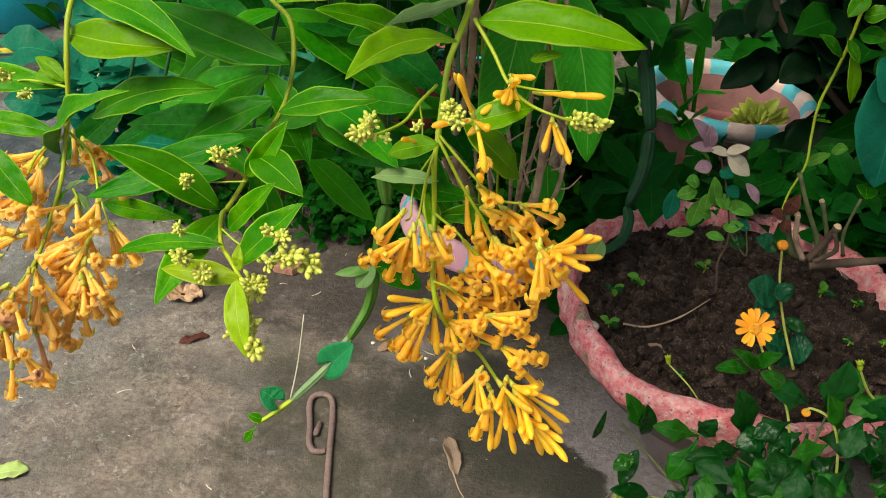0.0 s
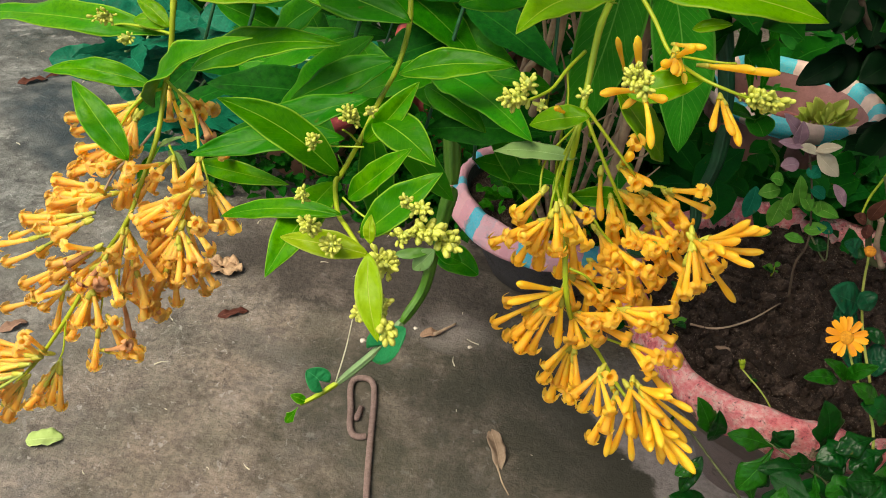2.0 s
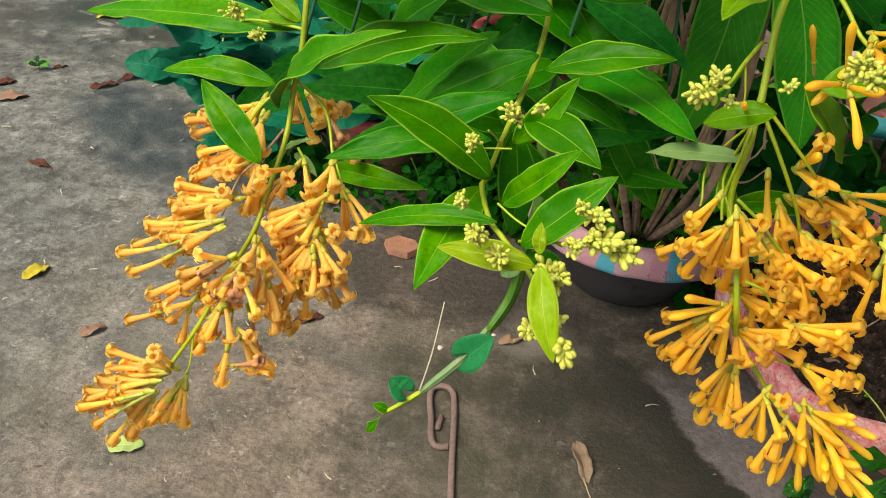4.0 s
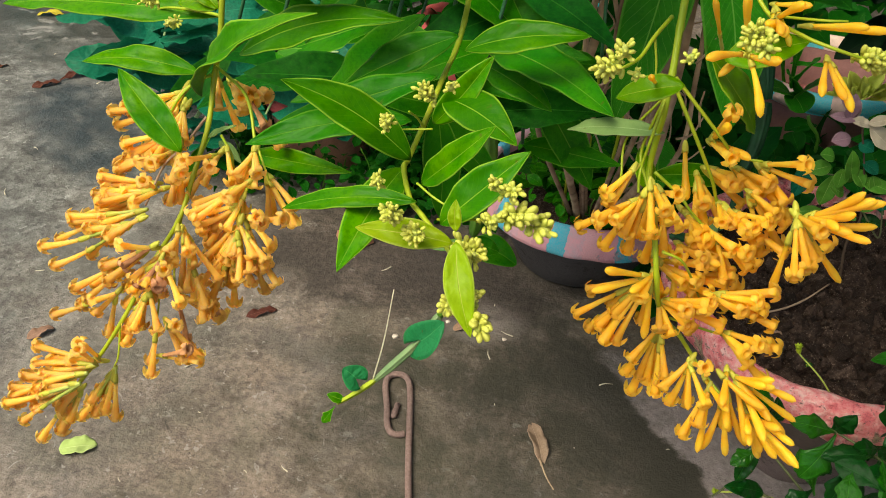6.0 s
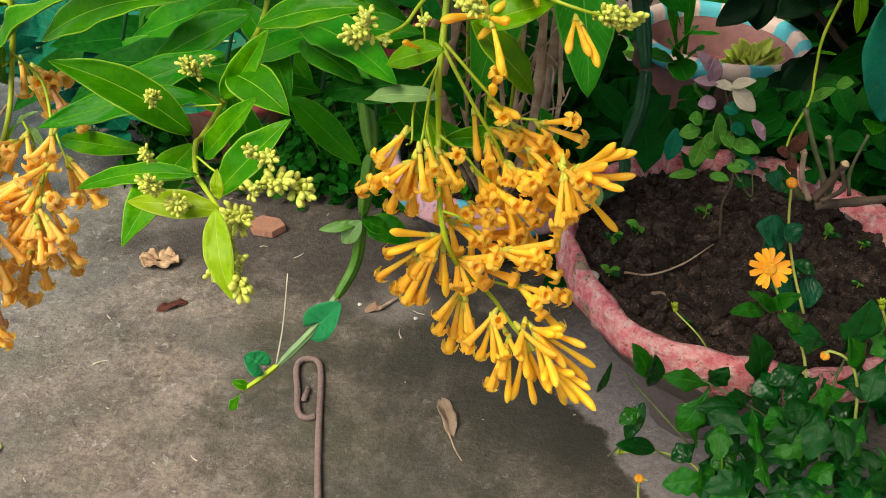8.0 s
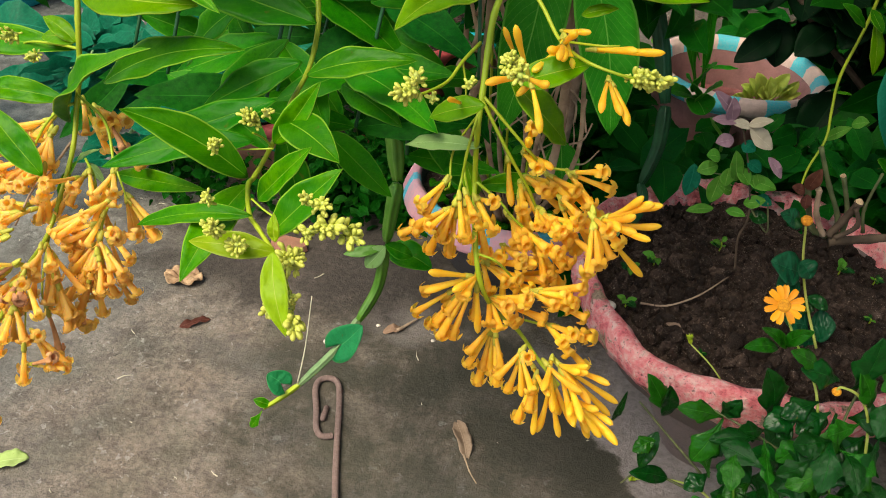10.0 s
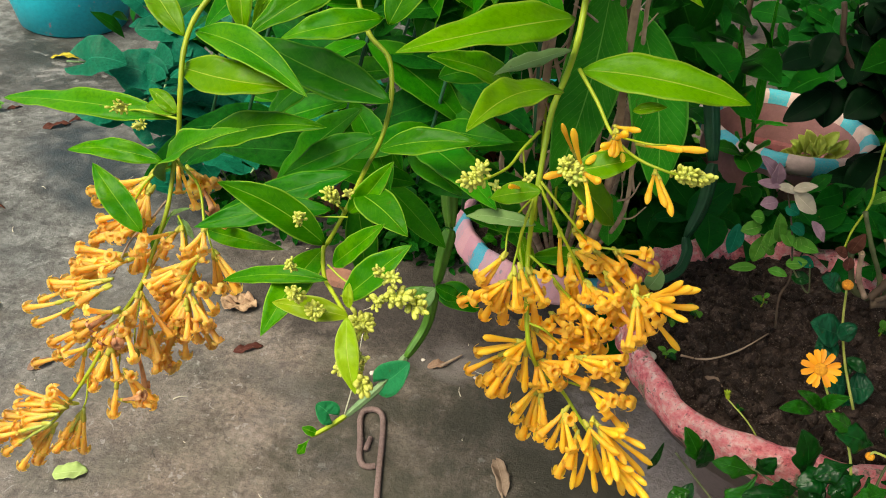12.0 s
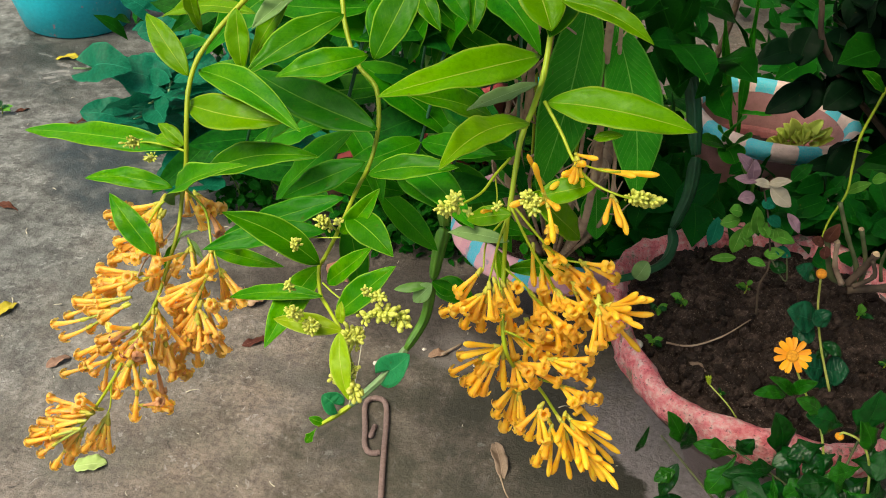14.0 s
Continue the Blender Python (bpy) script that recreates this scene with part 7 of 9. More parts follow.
leaf(shrub, (-0.0403, 0.7600, 0.6063), (-0.0228, 0.7400, 0.5892), 0.0127, LEAF_TOP)
leaf(shrub, (-0.0254, 0.7600, 0.6114), (-0.0068, 0.7400, 0.5966), 0.0144, LEAF_MID)
leaf(shrub, (-0.0057, 0.7600, 0.6138), (-0.0044, 0.7400, 0.5903), 0.0138, LEAF_TOP)

# ---- winged vine ----
winged_vine = thing("winged_vine", (-0.0438, 0.9550, 0.3107), "jointed four-winged green vine with heart-shaped leaves trailing over concrete", "vine")
winged_stem(winged_vine, [(-0.0783, 1.0000, 0.5306), (-0.0699, 0.9900, 0.4525), (-0.0626, 0.9800, 0.3957), (-0.0512, 0.9650, 0.3449), (-0.0449, 0.9550, 0.3105)], 0.0085, 0.0075, VINE)
winged_stem(winged_vine, [(-0.0447, 0.9550, 0.3073), (-0.0479, 0.9500, 0.2833), (-0.0528, 0.9570, 0.2424)], 0.0075, 0.0055, VINE)
winged_stem(winged_vine, [(-0.0536, 0.9570, 0.2364), (-0.0586, 0.9550, 0.1906), (-0.0729, 0.9350, 0.1613)], 0.0058, 0.005, VINE)
winged_stem(winged_vine, [(-0.0721, 0.9400, 0.1626), (-0.0811, 0.9300, 0.1472), (-0.0971, 0.9250, 0.1220), (-0.1269, 0.9100, 0.0886)], 0.0046, 0.0042, VINE_PALE)
winged_stem(winged_vine, [(-0.1257, 0.9100, 0.0904), (-0.1424, 0.9050, 0.0742), (-0.1605, 0.9000, 0.0591)], 0.0034, 0.0022, STEM)
leaf(winged_vine, (-0.0952, 0.9220, 0.1289), (-0.0671, 0.9250, 0.1644), 0.0337, LEAF_HEART, shape='heart', arch=0.03, fold=0.25)
leaf(winged_vine, (-0.1378, 0.9050, 0.0880), (-0.1565, 0.9050, 0.1029), 0.0252, LEAF_HEART, shape='heart', arch=0.02)
leaf(winged_vine, (-0.1538, 0.9020, 0.0634), (-0.1707, 0.9000, 0.0699), 0.0101, LEAF_TOP, shape='oval')
leaf(winged_vine, (-0.1625, 0.9000, 0.0554), (-0.1748, 0.8970, 0.0324), 0.0114, LEAF_TOP, shape='lobed')
branch(winged_vine, [(-0.1280, 0.9100, 0.0900), (-0.1202, 0.9150, 0.1377), (-0.1144, 0.9200, 0.1957)], 0.0008, 0.0005, STRAW, name="tendril")
leaf(winged_vine, (-0.0553, 0.9570, 0.2346), (-0.0918, 0.9500, 0.2264), 0.0107, VINE, shape='oval')
leaf(winged_vine, (-0.0533, 0.9550, 0.2380), (-0.0706, 0.9500, 0.2147), 0.0182, LEAF_PALE, shape='oval')
leaf(winged_vine, (-0.0534, 0.9550, 0.2401), (-0.0278, 0.9600, 0.2271), 0.0160, LEAF_MID, shape='oval')
leaf(winged_vine, (-0.0501, 0.9900, 0.2096), (-0.0109, 0.9800, 0.2012), 0.0288, LEAF_MID, shape='heart')
hanging_vine = thing("hanging_vine", (0.1877, 1.1000, 0.2531), "dark jointed winged vine hanging down into the pink planter", "vine")
winged_stem(hanging_vine, [(0.1305, 1.1600, 0.5176), (0.1577, 1.1500, 0.4548), (0.1792, 1.1400, 0.3999), (0.1954, 1.1200, 0.3395)], 0.0085, 0.008, VINE_DARK)
winged_stem(hanging_vine, [(0.1962, 1.1200, 0.3362), (0.1969, 1.1100, 0.2964), (0.1875, 1.1000, 0.2568)], 0.008, 0.006, VINE_DARK)
winged_stem(hanging_vine, [(0.1864, 1.1000, 0.2566), (0.1898, 1.0850, 0.2447), (0.1790, 1.0600, 0.2334), (0.1400, 1.0200, 0.2364), (0.1223, 1.0000, 0.2482)], 0.006, 0.005, VINE_DARK)
leaf(hanging_vine, (0.1514, 1.0200, 0.2380), (0.1597, 1.0200, 0.2616), 0.0190, LEAF_PALE, shape='round')

# ---- plants in the pink planter ----
rose_seedling = thing("rose_seedling", (0.2697, 0.9850, 0.2140), "small leafy seedling with faded mauve top leaves in dark soil", "plant")
branch(rose_seedling, [(0.2701, 0.9850, 0.2429), (0.2635, 0.9850, 0.2781), (0.2662, 0.9850, 0.3040), (0.2534, 0.9850, 0.3501), (0.2363, 0.9850, 0.3927)], 0.0012, 0.0007, BARK_DARK, name="stem")
branch(rose_seedling, [(0.2622, 0.9850, 0.3157), (0.2841, 0.9800, 0.2915), (0.2772, 0.9800, 0.3213)], 0.0009, 0.0006, BARK_GREEN, name="stem")
branch(rose_seedling, [(0.2549, 0.9850, 0.3445), (0.2318, 0.9850, 0.3409), (0.2111, 0.9850, 0.3436)], 0.0008, 0.0005, BARK_GREEN, name="stem")
leaf(rose_seedling, (0.2082, 0.9850, 0.3478), (0.2067, 0.9808, 0.3177), 0.0149, LEAF_BLUE, shape='oval')
leaf(rose_seedling, (0.2321, 0.9850, 0.3398), (0.2290, 0.9808, 0.3138), 0.0150, LEAF_ROSE, shape='oval')
leaf(rose_seedling, (0.2470, 0.9850, 0.3362), (0.2378, 0.9808, 0.3673), 0.0138, LEAF_ROSE, shape='oval')
leaf(rose_seedling, (0.2546, 0.9850, 0.3397), (0.2806, 0.9808, 0.3349), 0.0141, LEAF_ROSE, shape='oval')
leaf(rose_seedling, (0.2279, 0.9850, 0.3491), (0.2105, 0.9808, 0.3432), 0.0138, LEAF_ROSE, shape='oval')
leaf(rose_seedling, (0.2283, 0.9850, 0.3997), (0.2076, 0.9808, 0.4180), 0.0126, LEAF_MAUVE, shape='oval')
leaf(rose_seedling, (0.2287, 0.9850, 0.3905), (0.2239, 0.9808, 0.4144), 0.0127, LEAF_MAUVE, shape='oval')
leaf(rose_seedling, (0.2458, 0.9850, 0.3875), (0.2273, 0.9808, 0.3916), 0.0091, LEAF_GREY, shape='oval')
leaf(rose_seedling, (0.2425, 0.9850, 0.3892), (0.2602, 0.9808, 0.3985), 0.0091, LEAF_GREY, shape='oval')
leaf(rose_seedling, (0.2449, 0.9850, 0.3874), (0.2665, 0.9808, 0.3723), 0.0168, LEAF_GREY, shape='oval')
leaf(rose_seedling, (0.2669, 0.9850, 0.3626), (0.2815, 0.9808, 0.3459), 0.0093, LEAF_MAUVE, shape='oval')
leaf(rose_seedling, (0.2280, 0.9850, 0.3567), (0.2151, 0.9808, 0.3593), 0.0127, LEAF_ROSE, shape='oval')
leaf(rose_seedling, (0.2506, 0.9850, 0.3555), (0.2634, 0.9808, 0.3498), 0.0119, LEAF_BLUE, shape='oval')
leaf(rose_seedling, (0.2448, 0.9850, 0.3488), (0.2571, 0.9808, 0.3361), 0.0129, LEAF_ROSE, shape='oval')
leaf(rose_seedling, (0.2457, 0.9850, 0.3252), (0.2313, 0.9808, 0.3324), 0.0120, LEAF_ROSE, shape='oval')
leaf(rose_seedling, (0.2583, 0.9850, 0.3150), (0.2750, 0.9808, 0.3233), 0.0121, LEAF_ROSE, shape='oval')
leaf(rose_seedling, (0.2417, 0.9850, 0.3713), (0.2535, 0.9808, 0.3689), 0.0128, LEAF_BLUE, shape='oval')
leaf(rose_seedling, (0.2342, 0.9850, 0.3758), (0.2195, 0.9808, 0.3721), 0.0129, LEAF_MAUVE, shape='oval')
leaf(rose_seedling, (0.2349, 0.9850, 0.3063), (0.2105, 0.9808, 0.3026), 0.0091, LEAF_ROSE, shape='oval')
leaf(rose_seedling, (0.2454, 0.9850, 0.3055), (0.2622, 0.9808, 0.3050), 0.0092, LEAF_ROSE, shape='oval')
leaf(rose_seedling, (0.2665, 0.9850, 0.3225), (0.2813, 0.9808, 0.3193), 0.0112, LEAF_BLUE, shape='oval')
leaf(rose_seedling, (0.2376, 0.9850, 0.3477), (0.2376, 0.9808, 0.3319), 0.0119, LEAF_ROSE, shape='oval')
leaf(rose_seedling, (0.2340, 0.9850, 0.3924), (0.2111, 0.9808, 0.3935), 0.0098, LEAF_MAUVE, shape='oval')
leaf(rose_seedling, (0.2662, 0.9850, 0.3040), (0.2829, 0.9808, 0.3035), 0.0133, LEAF_GLOSS, shape='oval')
leaf(rose_seedling, (0.2615, 0.9850, 0.3455), (0.2683, 0.9808, 0.3320), 0.0110, LEAF_ROSE, shape='oval')
creeping_daisy = thing("creeping_daisy", (0.2958, 0.8000, 0.0000), "creeping daisy with yellow flowers and glossy dark lobed leaves", "plant")
leaf(creeping_daisy, (0.2058, 0.8450, 0.1851), (0.1817, 0.8330, 0.2369), 0.0187, LEAF_FRESH, shape='lobed', fold=0.35, arch=0.10, curl=0.9)
leaf(creeping_daisy, (0.2074, 0.8450, 0.1820), (0.2011, 0.8330, 0.2281), 0.0145, LEAF_GLOSS, shape='oval')
leaf(creeping_daisy, (0.2089, 0.8450, 0.1575), (0.1872, 0.8330, 0.1468), 0.0167, LEAF_FRESH, shape='lobed', fold=0.35, arch=0.10, curl=0.9)
leaf(creeping_daisy, (0.2064, 0.8450, 0.1627), (0.1968, 0.8330, 0.1275), 0.0153, LEAF_GLOSS, shape='oval')
leaf(creeping_daisy, (0.1658, 0.8450, 0.1679), (0.1699, 0.8330, 0.2151), 0.0058, LEAF_GLOSS, shape='oval')
leaf(creeping_daisy, (0.2414, 0.8100, 0.2235), (0.2013, 0.7980, 0.2386), 0.0186, LEAF_FRESH, shape='lobed', fold=0.35, arch=0.10, curl=0.9)
leaf(creeping_daisy, (0.2417, 0.8100, 0.2223), (0.2249, 0.7980, 0.1835), 0.0248, LEAF_FRESH, shape='lobed', fold=0.35, arch=0.10, curl=0.9)
leaf(creeping_daisy, (0.2460, 0.8300, 0.2052), (0.2533, 0.8180, 0.2372), 0.0178, LEAF_GLOSS, shape='lobed', fold=0.35, arch=0.10, curl=0.9)
leaf(creeping_daisy, (0.2589, 0.8100, 0.1984), (0.2532, 0.7980, 0.1609), 0.0204, LEAF_GLOSS, shape='lobed', fold=0.35, arch=0.10, curl=0.9)
leaf(creeping_daisy, (0.2717, 0.8100, 0.2276), (0.2546, 0.7980, 0.2894), 0.0259, LEAF_GLOSS, shape='lobed', fold=0.35, arch=0.10, curl=0.9)
leaf(creeping_daisy, (0.2755, 0.8100, 0.2167), (0.2506, 0.7980, 0.2207), 0.0169, LEAF_GLOSS, shape='lobed', fold=0.35, arch=0.10, curl=0.9)
leaf(creeping_daisy, (0.2719, 0.8000, 0.2380), (0.2871, 0.7880, 0.2327), 0.0173, LEAF_GLOSS, shape='lobed', fold=0.35, arch=0.10, curl=0.9)
leaf(creeping_daisy, (0.2933, 0.8000, 0.2514), (0.2633, 0.7880, 0.2412), 0.0226, LEAF_GLOSS, shape='lobed', fold=0.35, arch=0.10, curl=0.9)
leaf(creeping_daisy, (0.3003, 0.8000, 0.2627), (0.2718, 0.7880, 0.2542), 0.0204, LEAF_GLOSS, shape='lobed', fold=0.35, arch=0.10, curl=0.9)
leaf(creeping_daisy, (0.3178, 0.8000, 0.2784), (0.3162, 0.7880, 0.3384), 0.0284, LEAF_GLOSS, shape='lobed', fold=0.35, arch=0.10, curl=0.9)
leaf(creeping_daisy, (0.3076, 0.8000, 0.2857), (0.2728, 0.7880, 0.3013), 0.0231, LEAF_GLOSS, shape='lobed', fold=0.35, arch=0.10, curl=0.9)
leaf(creeping_daisy, (0.3114, 0.8000, 0.2541), (0.2879, 0.7880, 0.2391), 0.0221, LEAF_GLOSS, shape='lobed', fold=0.35, arch=0.10, curl=0.9)
leaf(creeping_daisy, (0.3157, 0.8000, 0.2538), (0.3138, 0.7880, 0.2063), 0.0283, LEAF_GLOSS, shape='lobed', fold=0.35, arch=0.10, curl=0.9)
leaf(creeping_daisy, (0.3251, 0.8000, 0.2509), (0.3473, 0.7880, 0.2670), 0.0244, LEAF_GLOSS, shape='lobed', fold=0.35, arch=0.10, curl=0.9)
leaf(creeping_daisy, (0.3431, 0.8000, 0.2348), (0.3174, 0.7880, 0.2203), 0.0250, LEAF_GLOSS, shape='lobed', fold=0.35, arch=0.10, curl=0.9)
leaf(creeping_daisy, (0.3492, 0.8000, 0.2425), (0.3665, 0.7880, 0.2616), 0.0248, LEAF_GLOSS, shape='lobed', fold=0.35, arch=0.10, curl=0.9)
leaf(creeping_daisy, (0.3475, 0.8000, 0.2728), (0.3512, 0.7880, 0.3096), 0.0225, LEAF_GLOSS, shape='lobed', fold=0.35, arch=0.10, curl=0.9)
leaf(creeping_daisy, (0.3584, 0.8000, 0.2631), (0.3748, 0.7880, 0.2487), 0.0213, LEAF_GLOSS, shape='lobed', fold=0.35, arch=0.10, curl=0.9)
leaf(creeping_daisy, (0.2958, 0.8000, 0.1909), (0.2603, 0.7880, 0.2124), 0.0250, LEAF_GLOSS, shape='lobed', fold=0.35, arch=0.10, curl=0.9)
leaf(creeping_daisy, (0.2945, 0.8000, 0.1906), (0.2908, 0.7880, 0.1707), 0.0241, LEAF_GLOSS, shape='lobed', fold=0.35, arch=0.10, curl=0.9)
leaf(creeping_daisy, (0.3036, 0.8000, 0.2063), (0.2955, 0.7880, 0.2483), 0.0232, LEAF_GLOSS, shape='lobed', fold=0.35, arch=0.10, curl=0.9)
leaf(creeping_daisy, (0.3198, 0.8000, 0.1966), (0.3429, 0.7880, 0.1998), 0.0256, LEAF_GLOSS, shape='lobed', fold=0.35, arch=0.10, curl=0.9)
leaf(creeping_daisy, (0.2267, 0.8450, 0.1076), (0.1891, 0.8330, 0.1204), 0.0157, LEAF_GLOSS, shape='oval')
leaf(creeping_daisy, (0.2547, 0.8300, 0.1394), (0.2341, 0.8180, 0.1263), 0.0193, LEAF_GLOSS, shape='lobed', fold=0.35, arch=0.10, curl=0.9)
leaf(creeping_daisy, (0.3599, 0.8000, 0.2073), (0.3408, 0.7880, 0.1898), 0.0280, LEAF_FRESH, shape='lobed', fold=0.35, arch=0.10, curl=0.9)
leaf(creeping_daisy, (0.3762, 0.8000, 0.2111), (0.3951, 0.7880, 0.2096), 0.0282, LEAF_FRESH, shape='lobed', fold=0.35, arch=0.10, curl=0.9)
leaf(creeping_daisy, (0.3344, 0.8000, 0.2591), (0.3122, 0.7880, 0.3072), 0.0203, LEAF_FRESH, shape='lobed', fold=0.35, arch=0.10, curl=0.9)
leaf(creeping_daisy, (0.2909, 0.8000, 0.2915), (0.2614, 0.7880, 0.3163), 0.0156, LEAF_FRESH, shape='lobed', fold=0.35, arch=0.10, curl=0.9)
leaf(creeping_daisy, (0.2811, 0.8100, 0.1561), (0.2584, 0.7980, 0.1470), 0.0225, LEAF_FRESH, shape='lobed', fold=0.35, arch=0.10, curl=0.9)
leaf(creeping_daisy, (0.3367, 0.8000, 0.1673), (0.3040, 0.7880, 0.1946), 0.0259, LEAF_FRESH, shape='lobed', fold=0.35, arch=0.10, curl=0.9)
leaf(creeping_daisy, (0.2575, 0.8000, 0.3075), (0.2297, 0.7880, 0.3138), 0.0108, LEAF_FRESH, shape='oval')
leaf(creeping_daisy, (0.2607, 0.8000, 0.3110), (0.2716, 0.7880, 0.3360), 0.0108, LEAF_FRESH, shape='oval')
leaf(creeping_daisy, (0.2634, 0.8000, 0.3087), (0.2369, 0.7880, 0.3330), 0.0095, LEAF_FRESH, shape='oval')
branch(creeping_daisy, [(0.3247, 0.8000, 0.1771), (0.3025, 0.8000, 0.2522), (0.2930, 0.8100, 0.2767), (0.2764, 0.8200, 0.2992), (0.2614, 0.8230, 0.3247)], 0.0012, 0.0009, STALK, name="stem")
branch(creeping_daisy, [(0.2504, 0.8300, 0.1325), (0.2161, 0.8450, 0.1591), (0.1856, 0.8500, 0.1895)], 0.0012, 0.0009, BARK_GREEN, name="stem")
branch(creeping_daisy, [(0.3481, 0.7900, 0.2094), (0.3348, 0.7900, 0.2574), (0.3209, 0.7900, 0.2813), (0.3065, 0.7900, 0.2881), (0.3033, 0.7900, 0.2851)], 0.0012, 0.0009, STALK, name="stem")
branch(creeping_daisy, [(0.3224, 0.8000, 0.1849), (0.2720, 0.8100, 0.2093), (0.2395, 0.8300, 0.2111)], 0.0012, 0.0009, BARK_GREEN, name="stem")
branch(creeping_daisy, [(0.3367, 0.8000, 0.1673), (0.3240, 0.8000, 0.2381), (0.3237, 0.8000, 0.2925)], 0.0012, 0.0009, BARK_GREEN, name="stem")
branch(creeping_daisy, [(0.3611, 0.8000, 0.2887), (0.3448, 0.8000, 0.3026), (0.3321, 0.8000, 0.3223)], 0.0012, 0.0009, STALK, name="stem")
branch(creeping_daisy, [(0.2426, 0.8400, 0.1034), (0.2063, 0.8500, 0.1078), (0.1893, 0.8500, 0.0864)], 0.0012, 0.0009, BARK_GREEN, name="stem")
branch(creeping_daisy, [(0.2681, 0.8500, 0.1900), (0.2415, 0.8600, 0.2251), (0.2172, 0.8700, 0.2436)], 0.0007, 0.0006, STALK, name="stem")
daisy(creeping_daisy, (0.2593, 0.8230, 0.3292), (-0.08, -0.80, 0.60), 0.0146)
daisy_bud(creeping_daisy, (0.3036, 0.7900, 0.2840), (-0.2, -0.4, 0.88), 0.0035)
daisy_bud(creeping_daisy, (0.2066, 0.8000, 0.1209), (0, -0.3, 0.95), 0.0040)
branch(creeping_daisy, [(0.2070, 0.8000, 0.1189), (0.2108, 0.8000, 0.0963), (0.2195, 0.7900, 0.0658)], 0.001, 0.0012, STALK, name="stem")
branch(creeping_daisy, [(0.2462, 0.9000, 0.0010), (0.2398, 0.9000, 0.0030)], 0.001, 0.0009, STALK, name="stem")
seed_head(creeping_daisy, (0.2167, 0.8700, 0.2461), (-0.3, 0.1, 0.95))
seed_head(creeping_daisy, (0.3314, 0.8000, 0.3244), (-0.3, 0.1, 0.95))
seed_head(creeping_daisy, (0.2215, 0.9300, 0.0040), (-0.9, -0.2, 0.3))
branch(creeping_daisy, [(0.3045, 0.8800, 0.0185), (0.2825, 0.9000, 0.0329), (0.2546, 0.9200, 0.0221), (0.2215, 0.9300, 0.0040)], 0.0013, 0.001, STALK, name="stem")
round_leaved_daisy = thing("round_leaved_daisy", (0.3231, 0.9000, 0.2140), "thin-stemmed daisy with one orange bud and large rounded leaves", "plant")
branch(round_leaved_daisy, [(0.3338, 0.9100, 0.2247), (0.3194, 0.9300, 0.2579), (0.3071, 0.9380, 0.2938), (0.3004, 0.9420, 0.3260)], 0.0013, 0.001, STALK, name="stem")
daisy_bud(round_leaved_daisy, (0.2993, 0.9420, 0.3317), (0, -0.35, 0.93), 0.0050)
leaf(round_leaved_daisy, (0.3080, 0.9350, 0.2837), (0.2777, 0.9280, 0.2959), 0.0293, LEAF_DAISY, shape='oval')
leaf(round_leaved_daisy, (0.3091, 0.9350, 0.2745), (0.2896, 0.9280, 0.2700), 0.0248, LEAF_DAISY, shape='oval')
leaf(round_leaved_daisy, (0.3037, 0.9350, 0.2954), (0.3153, 0.9280, 0.2841), 0.0197, LEAF_DAISY, shape='oval')
leaf(round_leaved_daisy, (0.2934, 0.9350, 0.3295), (0.2720, 0.9280, 0.3432), 0.0170, LEAF_DAISY, shape='oval')
leaf(round_leaved_daisy, (0.2897, 0.9350, 0.3376), (0.2807, 0.9280, 0.3321), 0.0142, LEAF_GLOSS, shape='oval')
leaf(round_leaved_daisy, (0.3306, 0.9350, 0.2294), (0.3060, 0.9280, 0.2373), 0.0256, LEAF_DAISY, shape='oval')
leaf(round_leaved_daisy, (0.3325, 0.9350, 0.2284), (0.3508, 0.9280, 0.2378), 0.0289, LEAF_DAISY, shape='oval')
leaf(round_leaved_daisy, (0.3325, 0.9350, 0.2195), (0.3410, 0.9280, 0.1946), 0.0262, LEAF_DAISY, shape='oval')
leaf(round_leaved_daisy, (0.3206, 0.9350, 0.2606), (0.3387, 0.9280, 0.2533), 0.0121, LEAF_GLOSS, shape='oval')
leaf(round_leaved_daisy, (0.3271, 0.9350, 0.2553), (0.3185, 0.9280, 0.2463), 0.0101, LEAF_GLOSS, shape='oval')
pruned_rose = thing("pruned_rose", (0.3670, 1.0400, 0.2140), "cut-back woody rose stump with pale sawn ends", "shrub")
branch(pruned_rose, [(0.3681, 1.0400, 0.2614), (0.3627, 1.0400, 0.2840), (0.3456, 1.0400, 0.3137), (0.3264, 1.0400, 0.3510)], 0.0027, 0.0021, BARK_GREEN, knots=0.25, name="stub")
branch(pruned_rose, [(0.3573, 1.0350, 0.2630), (0.3396, 1.0300, 0.2735), (0.3242, 1.0300, 0.3132)], 0.0033, 0.0027, BARK_GREEN, knots=0.25, name="stub")
branch(pruned_rose, [(0.3579, 1.0300, 0.2665), (0.3658, 1.0300, 0.2845), (0.3714, 1.0250, 0.3081)], 0.0039, 0.0036, BARK_DARK, knots=0.25, name="stub")
branch(pruned_rose, [(0.3732, 1.0400, 0.2589), (0.3714, 1.0400, 0.2855), (0.3553, 1.0400, 0.3247)], 0.0024, 0.0021, BARK_GREEN, knots=0.25, name="stub")
branch(pruned_rose, [(0.3962, 1.0500, 0.2628), (0.3889, 1.0500, 0.2885), (0.3919, 1.0500, 0.3276)], 0.0018, 0.0012, BARK_GREEN, knots=0.25, name="stub")
branch(pruned_rose, [(0.3599, 1.0300, 0.2601), (0.3951, 1.0300, 0.2682), (0.4540, 1.0500, 0.2691)], 0.0048, 0.0036, BARK_DARK, knots=0.25, name="stub")
